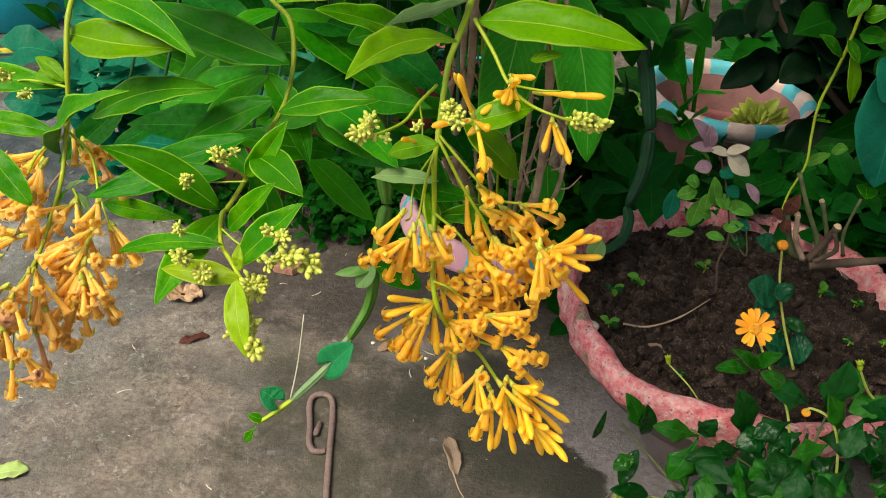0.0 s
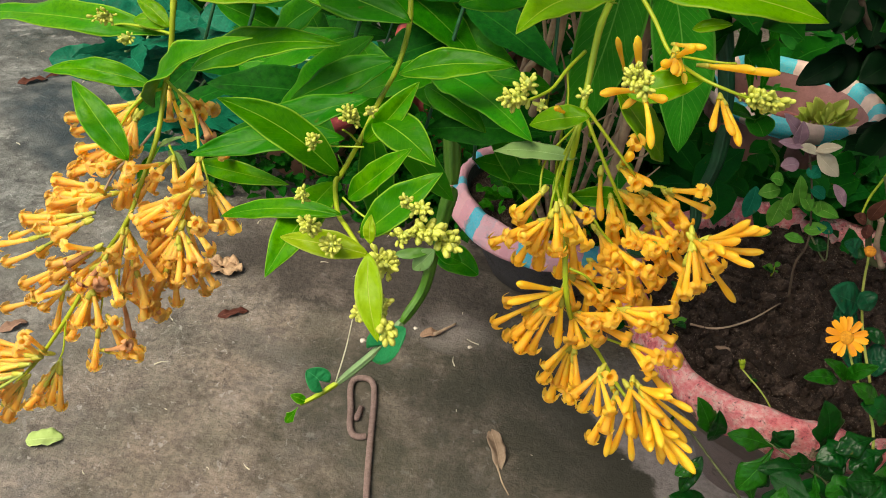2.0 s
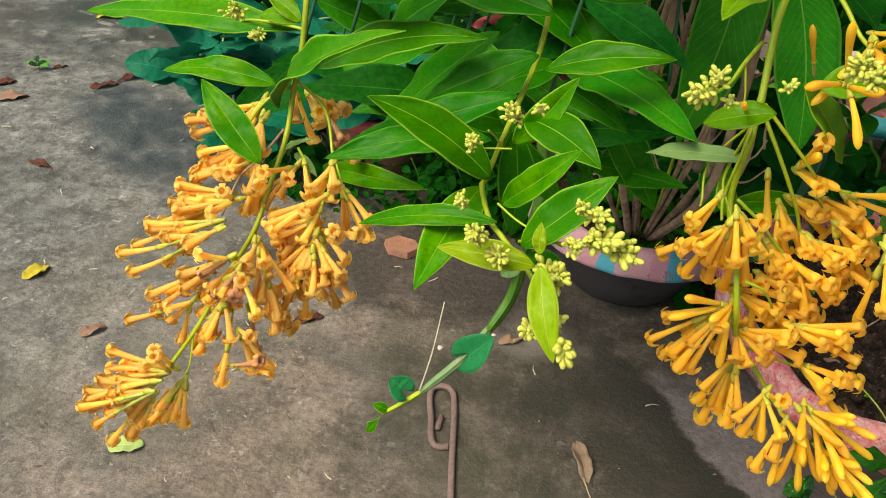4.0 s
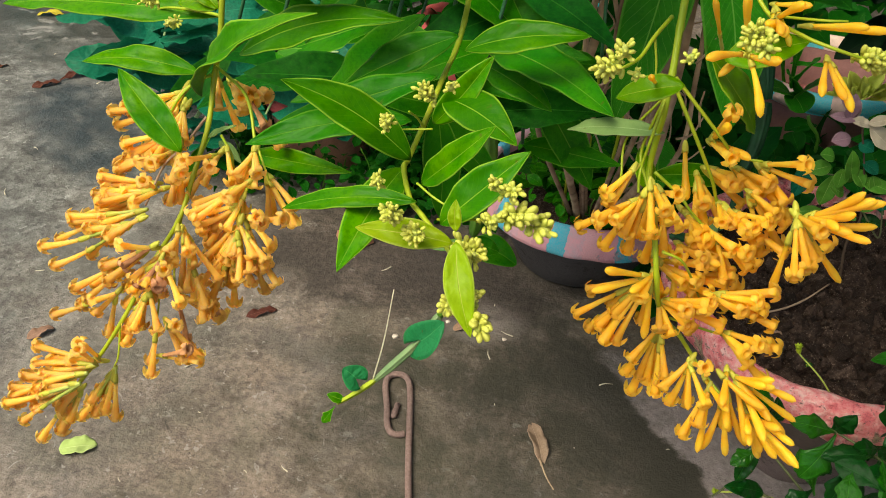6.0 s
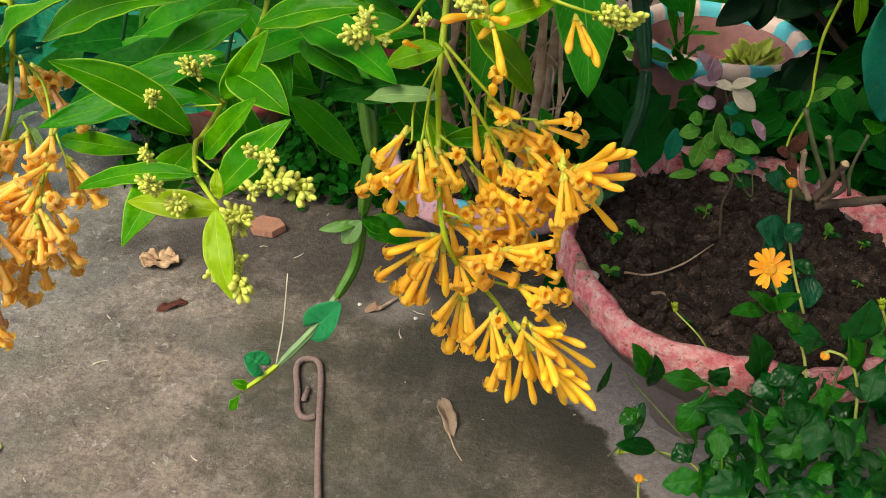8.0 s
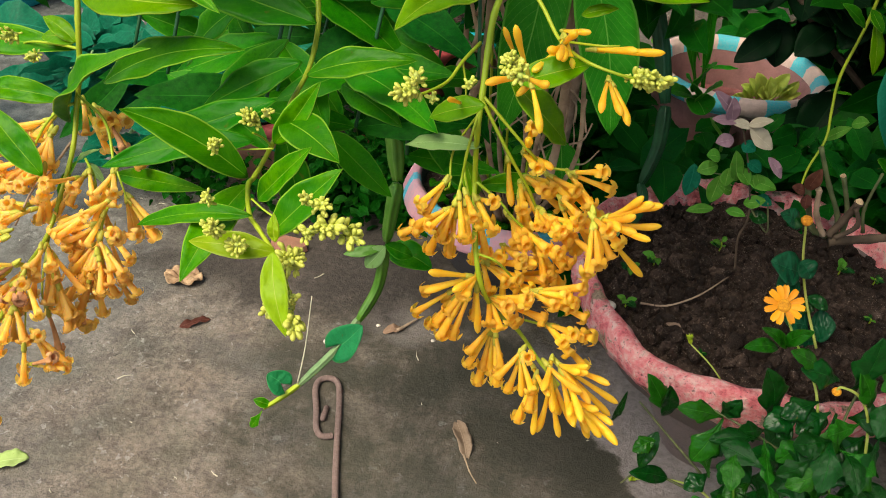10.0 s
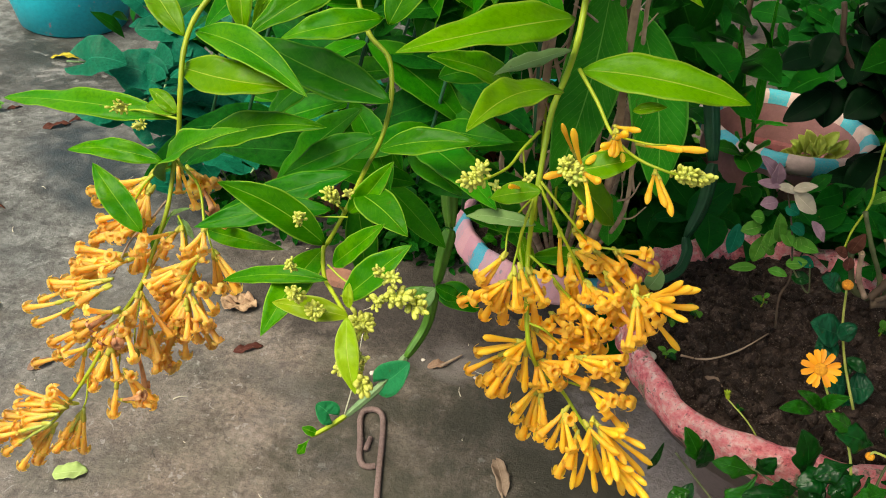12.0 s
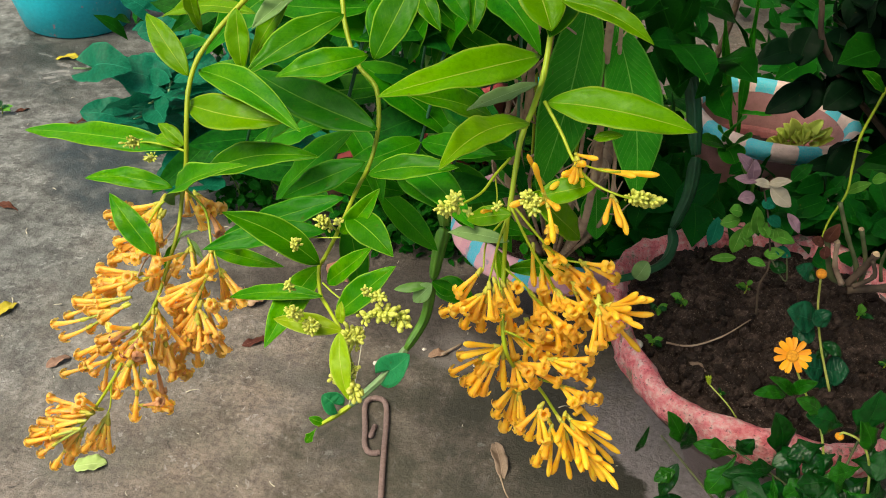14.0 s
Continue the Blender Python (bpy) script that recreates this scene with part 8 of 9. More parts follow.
branch(pruned_rose, [(0.3489, 1.0200, 0.2719), (0.3363, 1.0200, 0.2927), (0.3307, 1.0200, 0.3185)], 0.0027, 0.0024, BARK, knots=0.25, name="stub")
branch(pruned_rose, [(0.3600, 1.0200, 0.2704), (0.3752, 1.0200, 0.2862), (0.3683, 1.0200, 0.3044)], 0.0024, 0.0021, BARK_DARK, knots=0.25, name="stub")
cut_end(pruned_rose, (0.3712, 1.0250, 0.3087), 0.0035)
cut_end(pruned_rose, (0.3550, 1.0400, 0.3259), 0.0020)
cut_end(pruned_rose, (0.3303, 1.0200, 0.3197), 0.0023)
leaf(pruned_rose, (0.3208, 1.0200, 0.3169), (0.3246, 1.0150, 0.3426), 0.0136, LEAF_RUST, shape='oval')
leaf(pruned_rose, (0.3191, 1.0200, 0.3154), (0.3047, 1.0150, 0.3211), 0.0116, LEAF_RUST, shape='oval')
leaf(pruned_rose, (0.3220, 1.0200, 0.3127), (0.3227, 1.0150, 0.3001), 0.0106, LEAF_RUST, shape='oval')

# ---- weeds and bits on the soil ----
weed((0.1772, 0.9969, 0.2140), 0.0168, 0)
weed((0.2034, 1.0194, 0.2140), 0.0202, 1)
weed((0.1723, 0.9455, 0.2140), 0.0168, 2)
weed((0.2730, 1.0614, 0.2140), 0.0211, 3)
weed((0.2347, 0.8901, 0.2140), 0.0071, 4)
weed((0.3888, 1.0473, 0.2140), 0.0178, 5)
weed((0.3990, 0.9721, 0.2140), 0.0097, 6)
weed((0.4320, 0.9779, 0.2140), 0.0098, 7)
weed((0.4203, 1.0375, 0.2140), 0.0124, 8)
fallen((0.2099, 0.9345, 0.2190), (0.2266, 0.9221, 0.2190), 0.0080, LEAF_GREYDRY, "small dry curled leaf lying on dark soil")
shell((0.1545, 0.9390, 0.2247))
twig([(0.1860, 0.9488, 0.2180), (0.2099, 0.9501, 0.2180), (0.2409, 0.9720, 0.2180), (0.2736, 1.0088, 0.2180)], 0.0011, "thin dry rootlet lying across dark soil")

# ---- things lying on the concrete ----
iron_hook([(-0.0594, 0.7799, 0.0055), (-0.0786, 0.8625, 0.0055), (-0.0909, 0.9236, 0.0055), (-0.1010, 0.9773, 0.0055), (-0.1088, 1.0033, 0.0055), (-0.1197, 1.0095, 0.0055), (-0.1302, 1.0034, 0.0055), (-0.1308, 0.9883, 0.0055), (-0.1224, 0.9594, 0.0055), (-0.1164, 0.9349, 0.0055), (-0.1099, 0.9245, 0.0055), (-0.1028, 0.9236, 0.0055), (-0.0966, 0.9265, 0.0055)], 0.0034, (-0.1128, 0.9550, 0.0120))
crumpled_leaf((-0.347, 1.152), 0.0245, "crumpled dry brown leaf on the concrete floor")
fallen((-0.3167, 1.0621, 0.0040), (-0.2858, 1.0835, 0.0040), 0.0123, LEAF_RUST, "small rust-red dry leaf on the concrete floor", shape='blunt')
fallen((-0.4198, 0.8287, 0.0040), (-0.3870, 0.8415, 0.0040), 0.0210, LEAF_FALLEN, "fresh light green leaf fallen on the concrete floor", shape='blunt')
fallen((0.0297, 0.9781, 0.0050), (0.0474, 0.9189, 0.0050), 0.0177, LEAF_GREYDRY, "dry grey-brown curled leaf with a thin stalk on concrete", arch=0.05, fold=0.5, shape='lance')
twig([(0.0438, 0.9285, 0.0040), (0.0513, 0.9081, 0.0040), (0.0602, 0.8932, 0.0040)], 0.0009, "thin dry leaf stalk on the concrete floor")
fallen((-0.6538, 1.0331, 0.0040), (-0.6380, 1.0672, 0.0040), 0.0205, LEAF_YELLOW, "yellow-green leaf fallen on the concrete floor", shape='oval')
fallen((-0.5343, 0.9631, 0.0060), (-0.5151, 0.9875, 0.0060), 0.0130, LEAF_DRY, "small dry tan leaf on the concrete floor", shape='blunt', arch=0.12)
fallen((-0.9720, 1.4223, 0.0040), (-0.9299, 1.4576, 0.0040), 0.0253, LEAF_DRY, "flat brown dry leaf on the concrete floor", shape='oval')
fallen((-0.8114, 1.2766, 0.0040), (-0.7656, 1.2686, 0.0040), 0.0119, LEAF_RUST, "narrow dark dry leaf on the concrete floor", shape='oval')
fallen((-1.0080, 1.4714, 0.0040), (-0.9833, 1.4992, 0.0040), 0.0182, LEAF_RUST, "dark brown dry leaf on the concrete floor", shape='blunt')
fallen((-1.0183, 1.8023, 0.0050), (-0.9621, 1.8173, 0.0050), 0.0185, LEAF_YELLOW, "yellow dry leaf beside the turquoise pot", shape='oval', arch=0.1)
fallen((-0.8321, 1.5572, 0.0080), (-0.7949, 1.6187, 0.0080), 0.0299, LEAF_RUST, "curled rust-brown leaf on damp concrete", shape='lobed', arch=0.1)
fallen((-0.8606, 1.5196, 0.0050), (-0.8255, 1.5526, 0.0050), 0.0157, LEAF_RUST, "dark wet dead leaf on damp concrete", shape='blunt')
fallen((-0.9594, 1.5641, 0.0040), (-0.9402, 1.5852, 0.0040), 0.0083, LEAF_RUST, "tiny dark dead leaf on the concrete floor", shape='oval')
fallen((-0.0759, 1.1037, 0.0060), (-0.0512, 1.1153, 0.0060), 0.0130, LEAF_DRY, "dry brown leaf scrap on the concrete floor", shape='blunt', arch=0.1)
twig([(-0.0589, 1.1076, 0.0050), (-0.0474, 1.1221, 0.0050), (-0.0375, 1.1351, 0.0050)], 0.0022, "short dry brown twig on the concrete floor")
tile_shard((-0.2337, 1.2463, 0.0000))
weed((-0.9783, 1.5536, 0.0000), 0.03, 40)
grit((-0.1393, 1.0732, 0.0020), 0.004)
grit((-0.0839, 1.1155, 0.0020), 0.003)
grit((-0.0138, 1.1016, 0.0020), 0.003)
grit((-0.1376, 1.0738, 0.0020), 0.003)
grit((0.0772, 0.9534, 0.0020), 0.002)
grit((0.0143, 0.9549, 0.0020), 0.002)

# ---- plants in and round the striped planter ----
pale_succulent = thing("pale_succulent", (0.3710, 1.4200, 0.1800), "small pale yellow-green leafy plant in the striped planter", "plant")
leaf(pale_succulent, (0.3636, 1.4200, 0.2358), (0.3515, 1.4050, 0.2690), 0.0193, LEAF_SUCC, shape='round', arch=0.16, fold=0.5, facing=(0.0, -0.8, 0.6))
leaf(pale_succulent, (0.3815, 1.4200, 0.2315), (0.3706, 1.4050, 0.2596), 0.0156, LEAF_SUCC, shape='round', arch=0.16, fold=0.5, facing=(0.0, -0.8, 0.6))
leaf(pale_succulent, (0.3555, 1.4200, 0.2262), (0.3457, 1.4050, 0.2526), 0.0142, LEAF_SUCC, shape='round', arch=0.16, fold=0.5, facing=(0.0, -0.8, 0.6))
leaf(pale_succulent, (0.3808, 1.4200, 0.2424), (0.3922, 1.4050, 0.2725), 0.0184, LEAF_SUCC, shape='round', arch=0.16, fold=0.5, facing=(0.0, -0.8, 0.6))
leaf(pale_succulent, (0.3986, 1.4200, 0.2382), (0.4065, 1.4050, 0.2637), 0.0148, LEAF_SUCC, shape='round', arch=0.16, fold=0.5, facing=(0.0, -0.8, 0.6))
leaf(pale_succulent, (0.3728, 1.4200, 0.2329), (0.3803, 1.4050, 0.2570), 0.0135, LEAF_SUCC, shape='round', arch=0.16, fold=0.5, facing=(0.0, -0.8, 0.6))
leaf(pale_succulent, (0.3746, 1.4200, 0.2374), (0.3702, 1.4050, 0.2655), 0.0161, LEAF_SUCC, shape='round', arch=0.16, fold=0.5, facing=(0.0, -0.8, 0.6))
leaf(pale_succulent, (0.3925, 1.4200, 0.2331), (0.3877, 1.4050, 0.2570), 0.0130, LEAF_SUCC, shape='round', arch=0.16, fold=0.5, facing=(0.0, -0.8, 0.6))
leaf(pale_succulent, (0.3666, 1.4200, 0.2277), (0.3624, 1.4050, 0.2504), 0.0118, LEAF_SUCC, shape='round', arch=0.16, fold=0.5, facing=(0.0, -0.8, 0.6))
leaf(pale_succulent, (0.3578, 1.4200, 0.2291), (0.3361, 1.4050, 0.2501), 0.0139, LEAF_SUCC, shape='round', arch=0.16, fold=0.5, facing=(0.0, -0.8, 0.6))
leaf(pale_succulent, (0.3757, 1.4200, 0.2247), (0.3573, 1.4050, 0.2430), 0.0112, LEAF_SUCC, shape='round', arch=0.16, fold=0.5, facing=(0.0, -0.8, 0.6))
leaf(pale_succulent, (0.3496, 1.4200, 0.2193), (0.3328, 1.4050, 0.2367), 0.0102, LEAF_SUCC, shape='round', arch=0.16, fold=0.5, facing=(0.0, -0.8, 0.6))
leaf(pale_succulent, (0.3517, 1.4200, 0.2231), (0.3278, 1.4050, 0.2307), 0.0162, LEAF_SUCC, shape='round', arch=0.16, fold=0.5, facing=(0.0, -0.8, 0.6))
leaf(pale_succulent, (0.3697, 1.4200, 0.2187), (0.3496, 1.4050, 0.2262), 0.0130, LEAF_SUCC, shape='round', arch=0.16, fold=0.5, facing=(0.0, -0.8, 0.6))
leaf(pale_succulent, (0.3435, 1.4200, 0.2133), (0.3250, 1.4050, 0.2208), 0.0118, LEAF_SUCC, shape='round', arch=0.16, fold=0.5, facing=(0.0, -0.8, 0.6))
leaf(pale_succulent, (0.3732, 1.4200, 0.2287), (0.3837, 1.4050, 0.2436), 0.0130, LEAF_SUCC, shape='round', arch=0.16, fold=0.5, facing=(0.0, -0.8, 0.6))
leaf(pale_succulent, (0.3911, 1.4200, 0.2243), (0.3984, 1.4050, 0.2377), 0.0104, LEAF_SUCC, shape='round', arch=0.16, fold=0.5, facing=(0.0, -0.8, 0.6))
leaf(pale_succulent, (0.3651, 1.4200, 0.2189), (0.3719, 1.4050, 0.2318), 0.0095, LEAF_SUCC, shape='round', arch=0.16, fold=0.5, facing=(0.0, -0.8, 0.6))
leaf(pale_succulent, (0.3641, 1.4200, 0.2282), (0.3435, 1.4050, 0.2600), 0.0150, LEAF_SUCC, shape='round', arch=0.16, fold=0.5, facing=(0.0, -0.8, 0.6))
leaf(pale_succulent, (0.3821, 1.4200, 0.2239), (0.3643, 1.4050, 0.2508), 0.0122, LEAF_SUCC, shape='round', arch=0.16, fold=0.5, facing=(0.0, -0.8, 0.6))
leaf(pale_succulent, (0.3560, 1.4200, 0.2185), (0.3398, 1.4050, 0.2439), 0.0110, LEAF_SUCC, shape='round', arch=0.16, fold=0.5, facing=(0.0, -0.8, 0.6))
leaf(pale_succulent, (0.3798, 1.4200, 0.2321), (0.4015, 1.4050, 0.2560), 0.0108, LEAF_SUCC, shape='round', arch=0.16, fold=0.5, facing=(0.0, -0.8, 0.6))
leaf(pale_succulent, (0.3977, 1.4200, 0.2279), (0.4140, 1.4050, 0.2484), 0.0087, LEAF_SUCC, shape='round', arch=0.16, fold=0.5, facing=(0.0, -0.8, 0.6))
leaf(pale_succulent, (0.3718, 1.4200, 0.2225), (0.3869, 1.4050, 0.2420), 0.0079, LEAF_SUCC, shape='round', arch=0.16, fold=0.5, facing=(0.0, -0.8, 0.6))
leaf(pale_succulent, (0.3522, 1.4200, 0.2214), (0.3355, 1.4050, 0.2231), 0.0140, LEAF_SUCC, shape='round', arch=0.16, fold=0.5, facing=(0.0, -0.8, 0.6))
leaf(pale_succulent, (0.3702, 1.4200, 0.2171), (0.3558, 1.4050, 0.2198), 0.0112, LEAF_SUCC, shape='round', arch=0.16, fold=0.5, facing=(0.0, -0.8, 0.6))
leaf(pale_succulent, (0.3439, 1.4200, 0.2116), (0.3307, 1.4050, 0.2147), 0.0104, LEAF_SUCC, shape='round', arch=0.16, fold=0.5, facing=(0.0, -0.8, 0.6))
strap_leaved_lily = thing("strap_leaved_lily", (0.2844, 1.4000, 0.1800), "tall strap-leaved plant growing from the striped planter", "plant")
leaf(strap_leaved_lily, (0.2890, 1.4000, 0.2136), (0.2226, 1.4000, 0.4420), 0.0104, LEAF_BROADTOP, shape='oval', fold=0.4, arch=0.02)
leaf(strap_leaved_lily, (0.2905, 1.4000, 0.2138), (0.2616, 1.3800, 0.4518), 0.0110, LEAF_BROADTOP, shape='oval', fold=0.4, arch=0.02)
leaf(strap_leaved_lily, (0.2774, 1.4000, 0.2703), (0.3157, 1.3600, 0.2890), 0.0078, LEAF_BROADTOP, shape='oval', fold=0.4, arch=0.02)
leaf(strap_leaved_lily, (0.2749, 1.4000, 0.2781), (0.2254, 1.3800, 0.3491), 0.0058, LEAF_BROADTOP, shape='oval', fold=0.4, arch=0.02)
lobed_plant = thing("lobed_plant", (0.2000, 1.2200, 0.0000), "dark lobed-leaf plant between the two planters", "plant")
leaf(lobed_plant, (0.2373, 1.2000, 0.3214), (0.2473, 1.1800, 0.3619), 0.0301, LEAF_BROADTOP, shape='round', facing=(0.0, -0.3, 0.95))
leaf(lobed_plant, (0.2370, 1.2000, 0.3144), (0.2057, 1.1800, 0.3264), 0.0242, LEAF_BROADTOP, shape='round', facing=(0.0, -0.3, 0.95))
leaf(lobed_plant, (0.2402, 1.2000, 0.3170), (0.2214, 1.1800, 0.3440), 0.0265, LEAF_BROADTOP, shape='round', facing=(0.0, -0.3, 0.95))
leaf(lobed_plant, (0.2442, 1.2000, 0.3106), (0.2586, 1.1800, 0.3398), 0.0315, LEAF_BROADTOP, shape='round', facing=(0.0, -0.3, 0.95))
leaf(lobed_plant, (0.2354, 1.2000, 0.3163), (0.2499, 1.1800, 0.3045), 0.0341, LEAF_BROADTOP, shape='round', facing=(0.0, -0.3, 0.95))
branch(lobed_plant, [(0.2669, 1.2200, 0.2840), (0.2838, 1.2200, 0.2263), (0.2000, 1.2200, 0.0000)], 0.002, 0.002, VINE, name="stem")
trailing_creeper = thing("trailing_creeper", (0.4000, 1.1200, 0.0000), "thin creeper stem with drooping leaves beside the dark shrub", "vine")
branch(trailing_creeper, [(0.3590, 1.1200, 0.5330), (0.3537, 1.1100, 0.4521), (0.3427, 1.1000, 0.3979), (0.3423, 1.0900, 0.3666), (0.3427, 1.0800, 0.3409), (0.3327, 1.0700, 0.3131), (0.3287, 1.0600, 0.2923)], 0.0016, 0.001, STEM, knots=0.1, name="stem")
leaf(trailing_creeper, (0.3562, 1.1000, 0.4497), (0.3667, 1.0900, 0.4045), 0.0132, LEAF_LIME, shape='oval')
leaf(trailing_creeper, (0.3485, 1.1000, 0.4607), (0.3616, 1.0900, 0.4444), 0.0109, LEAF_TOP, shape='oval')
leaf(trailing_creeper, (0.3552, 1.1000, 0.4827), (0.3743, 1.0900, 0.4936), 0.0183, LEAF_TOP, shape='oval')
leaf(trailing_creeper, (0.3565, 1.1000, 0.4670), (0.3785, 1.0900, 0.4681), 0.0195, LEAF_MID, shape='oval')
leaf(trailing_creeper, (0.3488, 1.1000, 0.4443), (0.3194, 1.0900, 0.4660), 0.0140, LEAF_MID, shape='oval')
leaf(trailing_creeper, (0.3497, 1.1000, 0.3312), (0.3659, 1.0900, 0.3515), 0.0113, LEAF_ROSE, shape='oval')
leaf(trailing_creeper, (0.3429, 1.1000, 0.3800), (0.3557, 1.0900, 0.3836), 0.0033, LEAF_TOP, shape='oval')
leaf(trailing_creeper, (0.3542, 1.1000, 0.5032), (0.3384, 1.0900, 0.4841), 0.0160, LEAF_TOP, shape='oval')
leaf(trailing_creeper, (0.3686, 1.1000, 0.3499), (0.3797, 1.0900, 0.3585), 0.0136, LEAF_ROSE, shape='oval')
leaf(trailing_creeper, (0.3812, 1.1000, 0.4318), (0.3982, 1.0900, 0.4546), 0.0221, LEAF_MID, shape='oval')
leaf(trailing_creeper, (0.3916, 1.1000, 0.4388), (0.4036, 1.0600, 0.3362), 0.0668, LEAF_BLUE, shape='oval')
leaf(trailing_creeper, (0.4072, 1.1000, 0.4518), (0.3818, 1.0600, 0.4212), 0.0437, LEAF_BLUE, shape='oval')
leaf(trailing_creeper, (0.4504, 1.1000, 0.3771), (0.4292, 1.0600, 0.3307), 0.0459, LEAF_BLUE, shape='oval')
leaf(trailing_creeper, (0.4036, 1.0800, 0.3279), (0.4002, 1.0600, 0.3230), 0.0204, LEAF_MID, shape='oval')
dark_leaved_shrub = thing("dark_leaved_shrub", (0.6600, 1.3600, 0.0000), "dense shrub with dark glossy oval leaves by the planters, shade put into their colour", "shrub")
branch(dark_leaved_shrub, [(0.6600, 1.3600, 0.0000), (0.5000, 1.2800, 0.2500), (0.3404, 1.2700, 0.4034), (0.3077, 1.2700, 0.4747)], 0.005, 0.003, BARK_DARK, name="stem")
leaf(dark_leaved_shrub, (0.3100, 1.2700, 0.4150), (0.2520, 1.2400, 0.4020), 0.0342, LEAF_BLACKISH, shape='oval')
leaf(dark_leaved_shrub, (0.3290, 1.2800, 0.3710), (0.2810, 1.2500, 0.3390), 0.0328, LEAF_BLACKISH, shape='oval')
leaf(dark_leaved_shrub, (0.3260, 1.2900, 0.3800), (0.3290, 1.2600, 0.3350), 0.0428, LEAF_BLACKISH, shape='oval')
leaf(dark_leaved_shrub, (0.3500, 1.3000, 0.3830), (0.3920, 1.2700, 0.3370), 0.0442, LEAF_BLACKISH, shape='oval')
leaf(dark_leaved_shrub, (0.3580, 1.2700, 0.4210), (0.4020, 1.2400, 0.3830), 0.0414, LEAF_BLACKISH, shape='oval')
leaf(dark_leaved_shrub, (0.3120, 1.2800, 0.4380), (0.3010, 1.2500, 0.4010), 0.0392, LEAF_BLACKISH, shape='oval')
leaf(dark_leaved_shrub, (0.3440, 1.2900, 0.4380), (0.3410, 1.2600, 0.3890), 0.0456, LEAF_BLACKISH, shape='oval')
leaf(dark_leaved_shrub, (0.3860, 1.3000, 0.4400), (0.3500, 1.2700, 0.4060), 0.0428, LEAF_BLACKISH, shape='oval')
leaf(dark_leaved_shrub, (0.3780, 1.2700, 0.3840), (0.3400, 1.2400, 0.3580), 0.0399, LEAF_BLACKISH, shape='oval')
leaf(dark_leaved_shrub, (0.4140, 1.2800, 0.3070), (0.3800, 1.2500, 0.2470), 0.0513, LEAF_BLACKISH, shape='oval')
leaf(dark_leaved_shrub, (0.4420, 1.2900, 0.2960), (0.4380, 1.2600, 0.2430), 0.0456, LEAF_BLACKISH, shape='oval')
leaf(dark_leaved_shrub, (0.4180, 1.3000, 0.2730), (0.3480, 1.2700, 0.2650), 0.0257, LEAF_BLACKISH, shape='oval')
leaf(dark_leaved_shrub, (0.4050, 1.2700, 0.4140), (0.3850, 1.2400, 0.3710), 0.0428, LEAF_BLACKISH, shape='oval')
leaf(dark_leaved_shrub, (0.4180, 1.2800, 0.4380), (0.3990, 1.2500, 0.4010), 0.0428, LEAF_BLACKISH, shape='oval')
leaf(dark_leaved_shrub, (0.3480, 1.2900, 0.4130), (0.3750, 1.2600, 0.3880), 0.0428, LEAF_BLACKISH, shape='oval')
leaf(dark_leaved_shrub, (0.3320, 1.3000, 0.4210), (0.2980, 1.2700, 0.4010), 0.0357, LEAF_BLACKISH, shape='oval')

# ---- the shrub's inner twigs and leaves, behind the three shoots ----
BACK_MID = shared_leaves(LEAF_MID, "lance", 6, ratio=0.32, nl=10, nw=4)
# darkened copy for leaves in shade, commoner in the far row
BACK_SHADED = shared_leaves(LEAF_DEEP_SHADE, "lance", 5, ratio=0.34, nl=10, nw=4)
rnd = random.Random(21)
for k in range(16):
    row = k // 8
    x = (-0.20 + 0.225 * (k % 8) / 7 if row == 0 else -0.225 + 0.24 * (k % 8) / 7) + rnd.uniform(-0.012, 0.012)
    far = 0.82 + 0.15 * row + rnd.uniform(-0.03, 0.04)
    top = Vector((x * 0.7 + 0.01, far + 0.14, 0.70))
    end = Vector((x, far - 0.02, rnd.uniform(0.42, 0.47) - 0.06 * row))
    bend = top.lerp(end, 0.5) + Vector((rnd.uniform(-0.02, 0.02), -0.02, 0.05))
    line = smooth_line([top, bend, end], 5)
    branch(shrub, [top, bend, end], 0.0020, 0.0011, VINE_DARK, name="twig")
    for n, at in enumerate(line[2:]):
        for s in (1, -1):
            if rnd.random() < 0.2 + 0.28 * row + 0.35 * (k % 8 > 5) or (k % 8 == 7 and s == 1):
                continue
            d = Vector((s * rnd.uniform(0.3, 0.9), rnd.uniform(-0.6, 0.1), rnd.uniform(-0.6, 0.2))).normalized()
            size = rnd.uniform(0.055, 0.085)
            put_leaf(BACK_MID if rnd.random() < 0.6 - 0.3 * row else BACK_SHADED, shrub, at, at + d * size, (rnd.gauss(0, 0.25), -0.55, 0.8))

# an added crown overhead, above the view, only there to shade what stands behind
crown = thing("added_shade_tree", (1.5, 1.7, 0.0), "unseen leafy tree added to shade the back of the yard", "tree")
branch(crown, [(1.5, 1.7, 0.0), (1.48, 1.68, 0.5), (1.3, 1.65, 0.95), (0.8, 1.55, 1.3)], 0.035, 0.015, BARK_DARK, name="trunk", segs=10)
for a in ((-0.3, 1.2, 1.25), (0.0, 1.9, 1.3), (0.7, 1.1, 1.3), (0.9, 1.7, 1.4), (0.3, 0.95, 1.2)):
    branch(crown, [(1.3, 1.65, 0.95), (0.7 + a[0] * 0.3, 1.55, 1.25), a], 0.012, 0.004, BARK_DARK, name="limb")
leaf_mass("crown", crown, LEAF_DEEP_SHADE, [((-0.10, 0.42, 1.0), (0.62, 0.80, 1.35)), ((-0.12, 0.46, 0.98), (0.3, 0.74, 1.25)), ((0.35, 0.75, 1.0), (1.3, 1.6, 1.4)), ((-0.5, 1.2, 1.0), (1.2, 2.6, 1.4))], 1500, 0.085, "oval", 0.5, 3, 0.9)

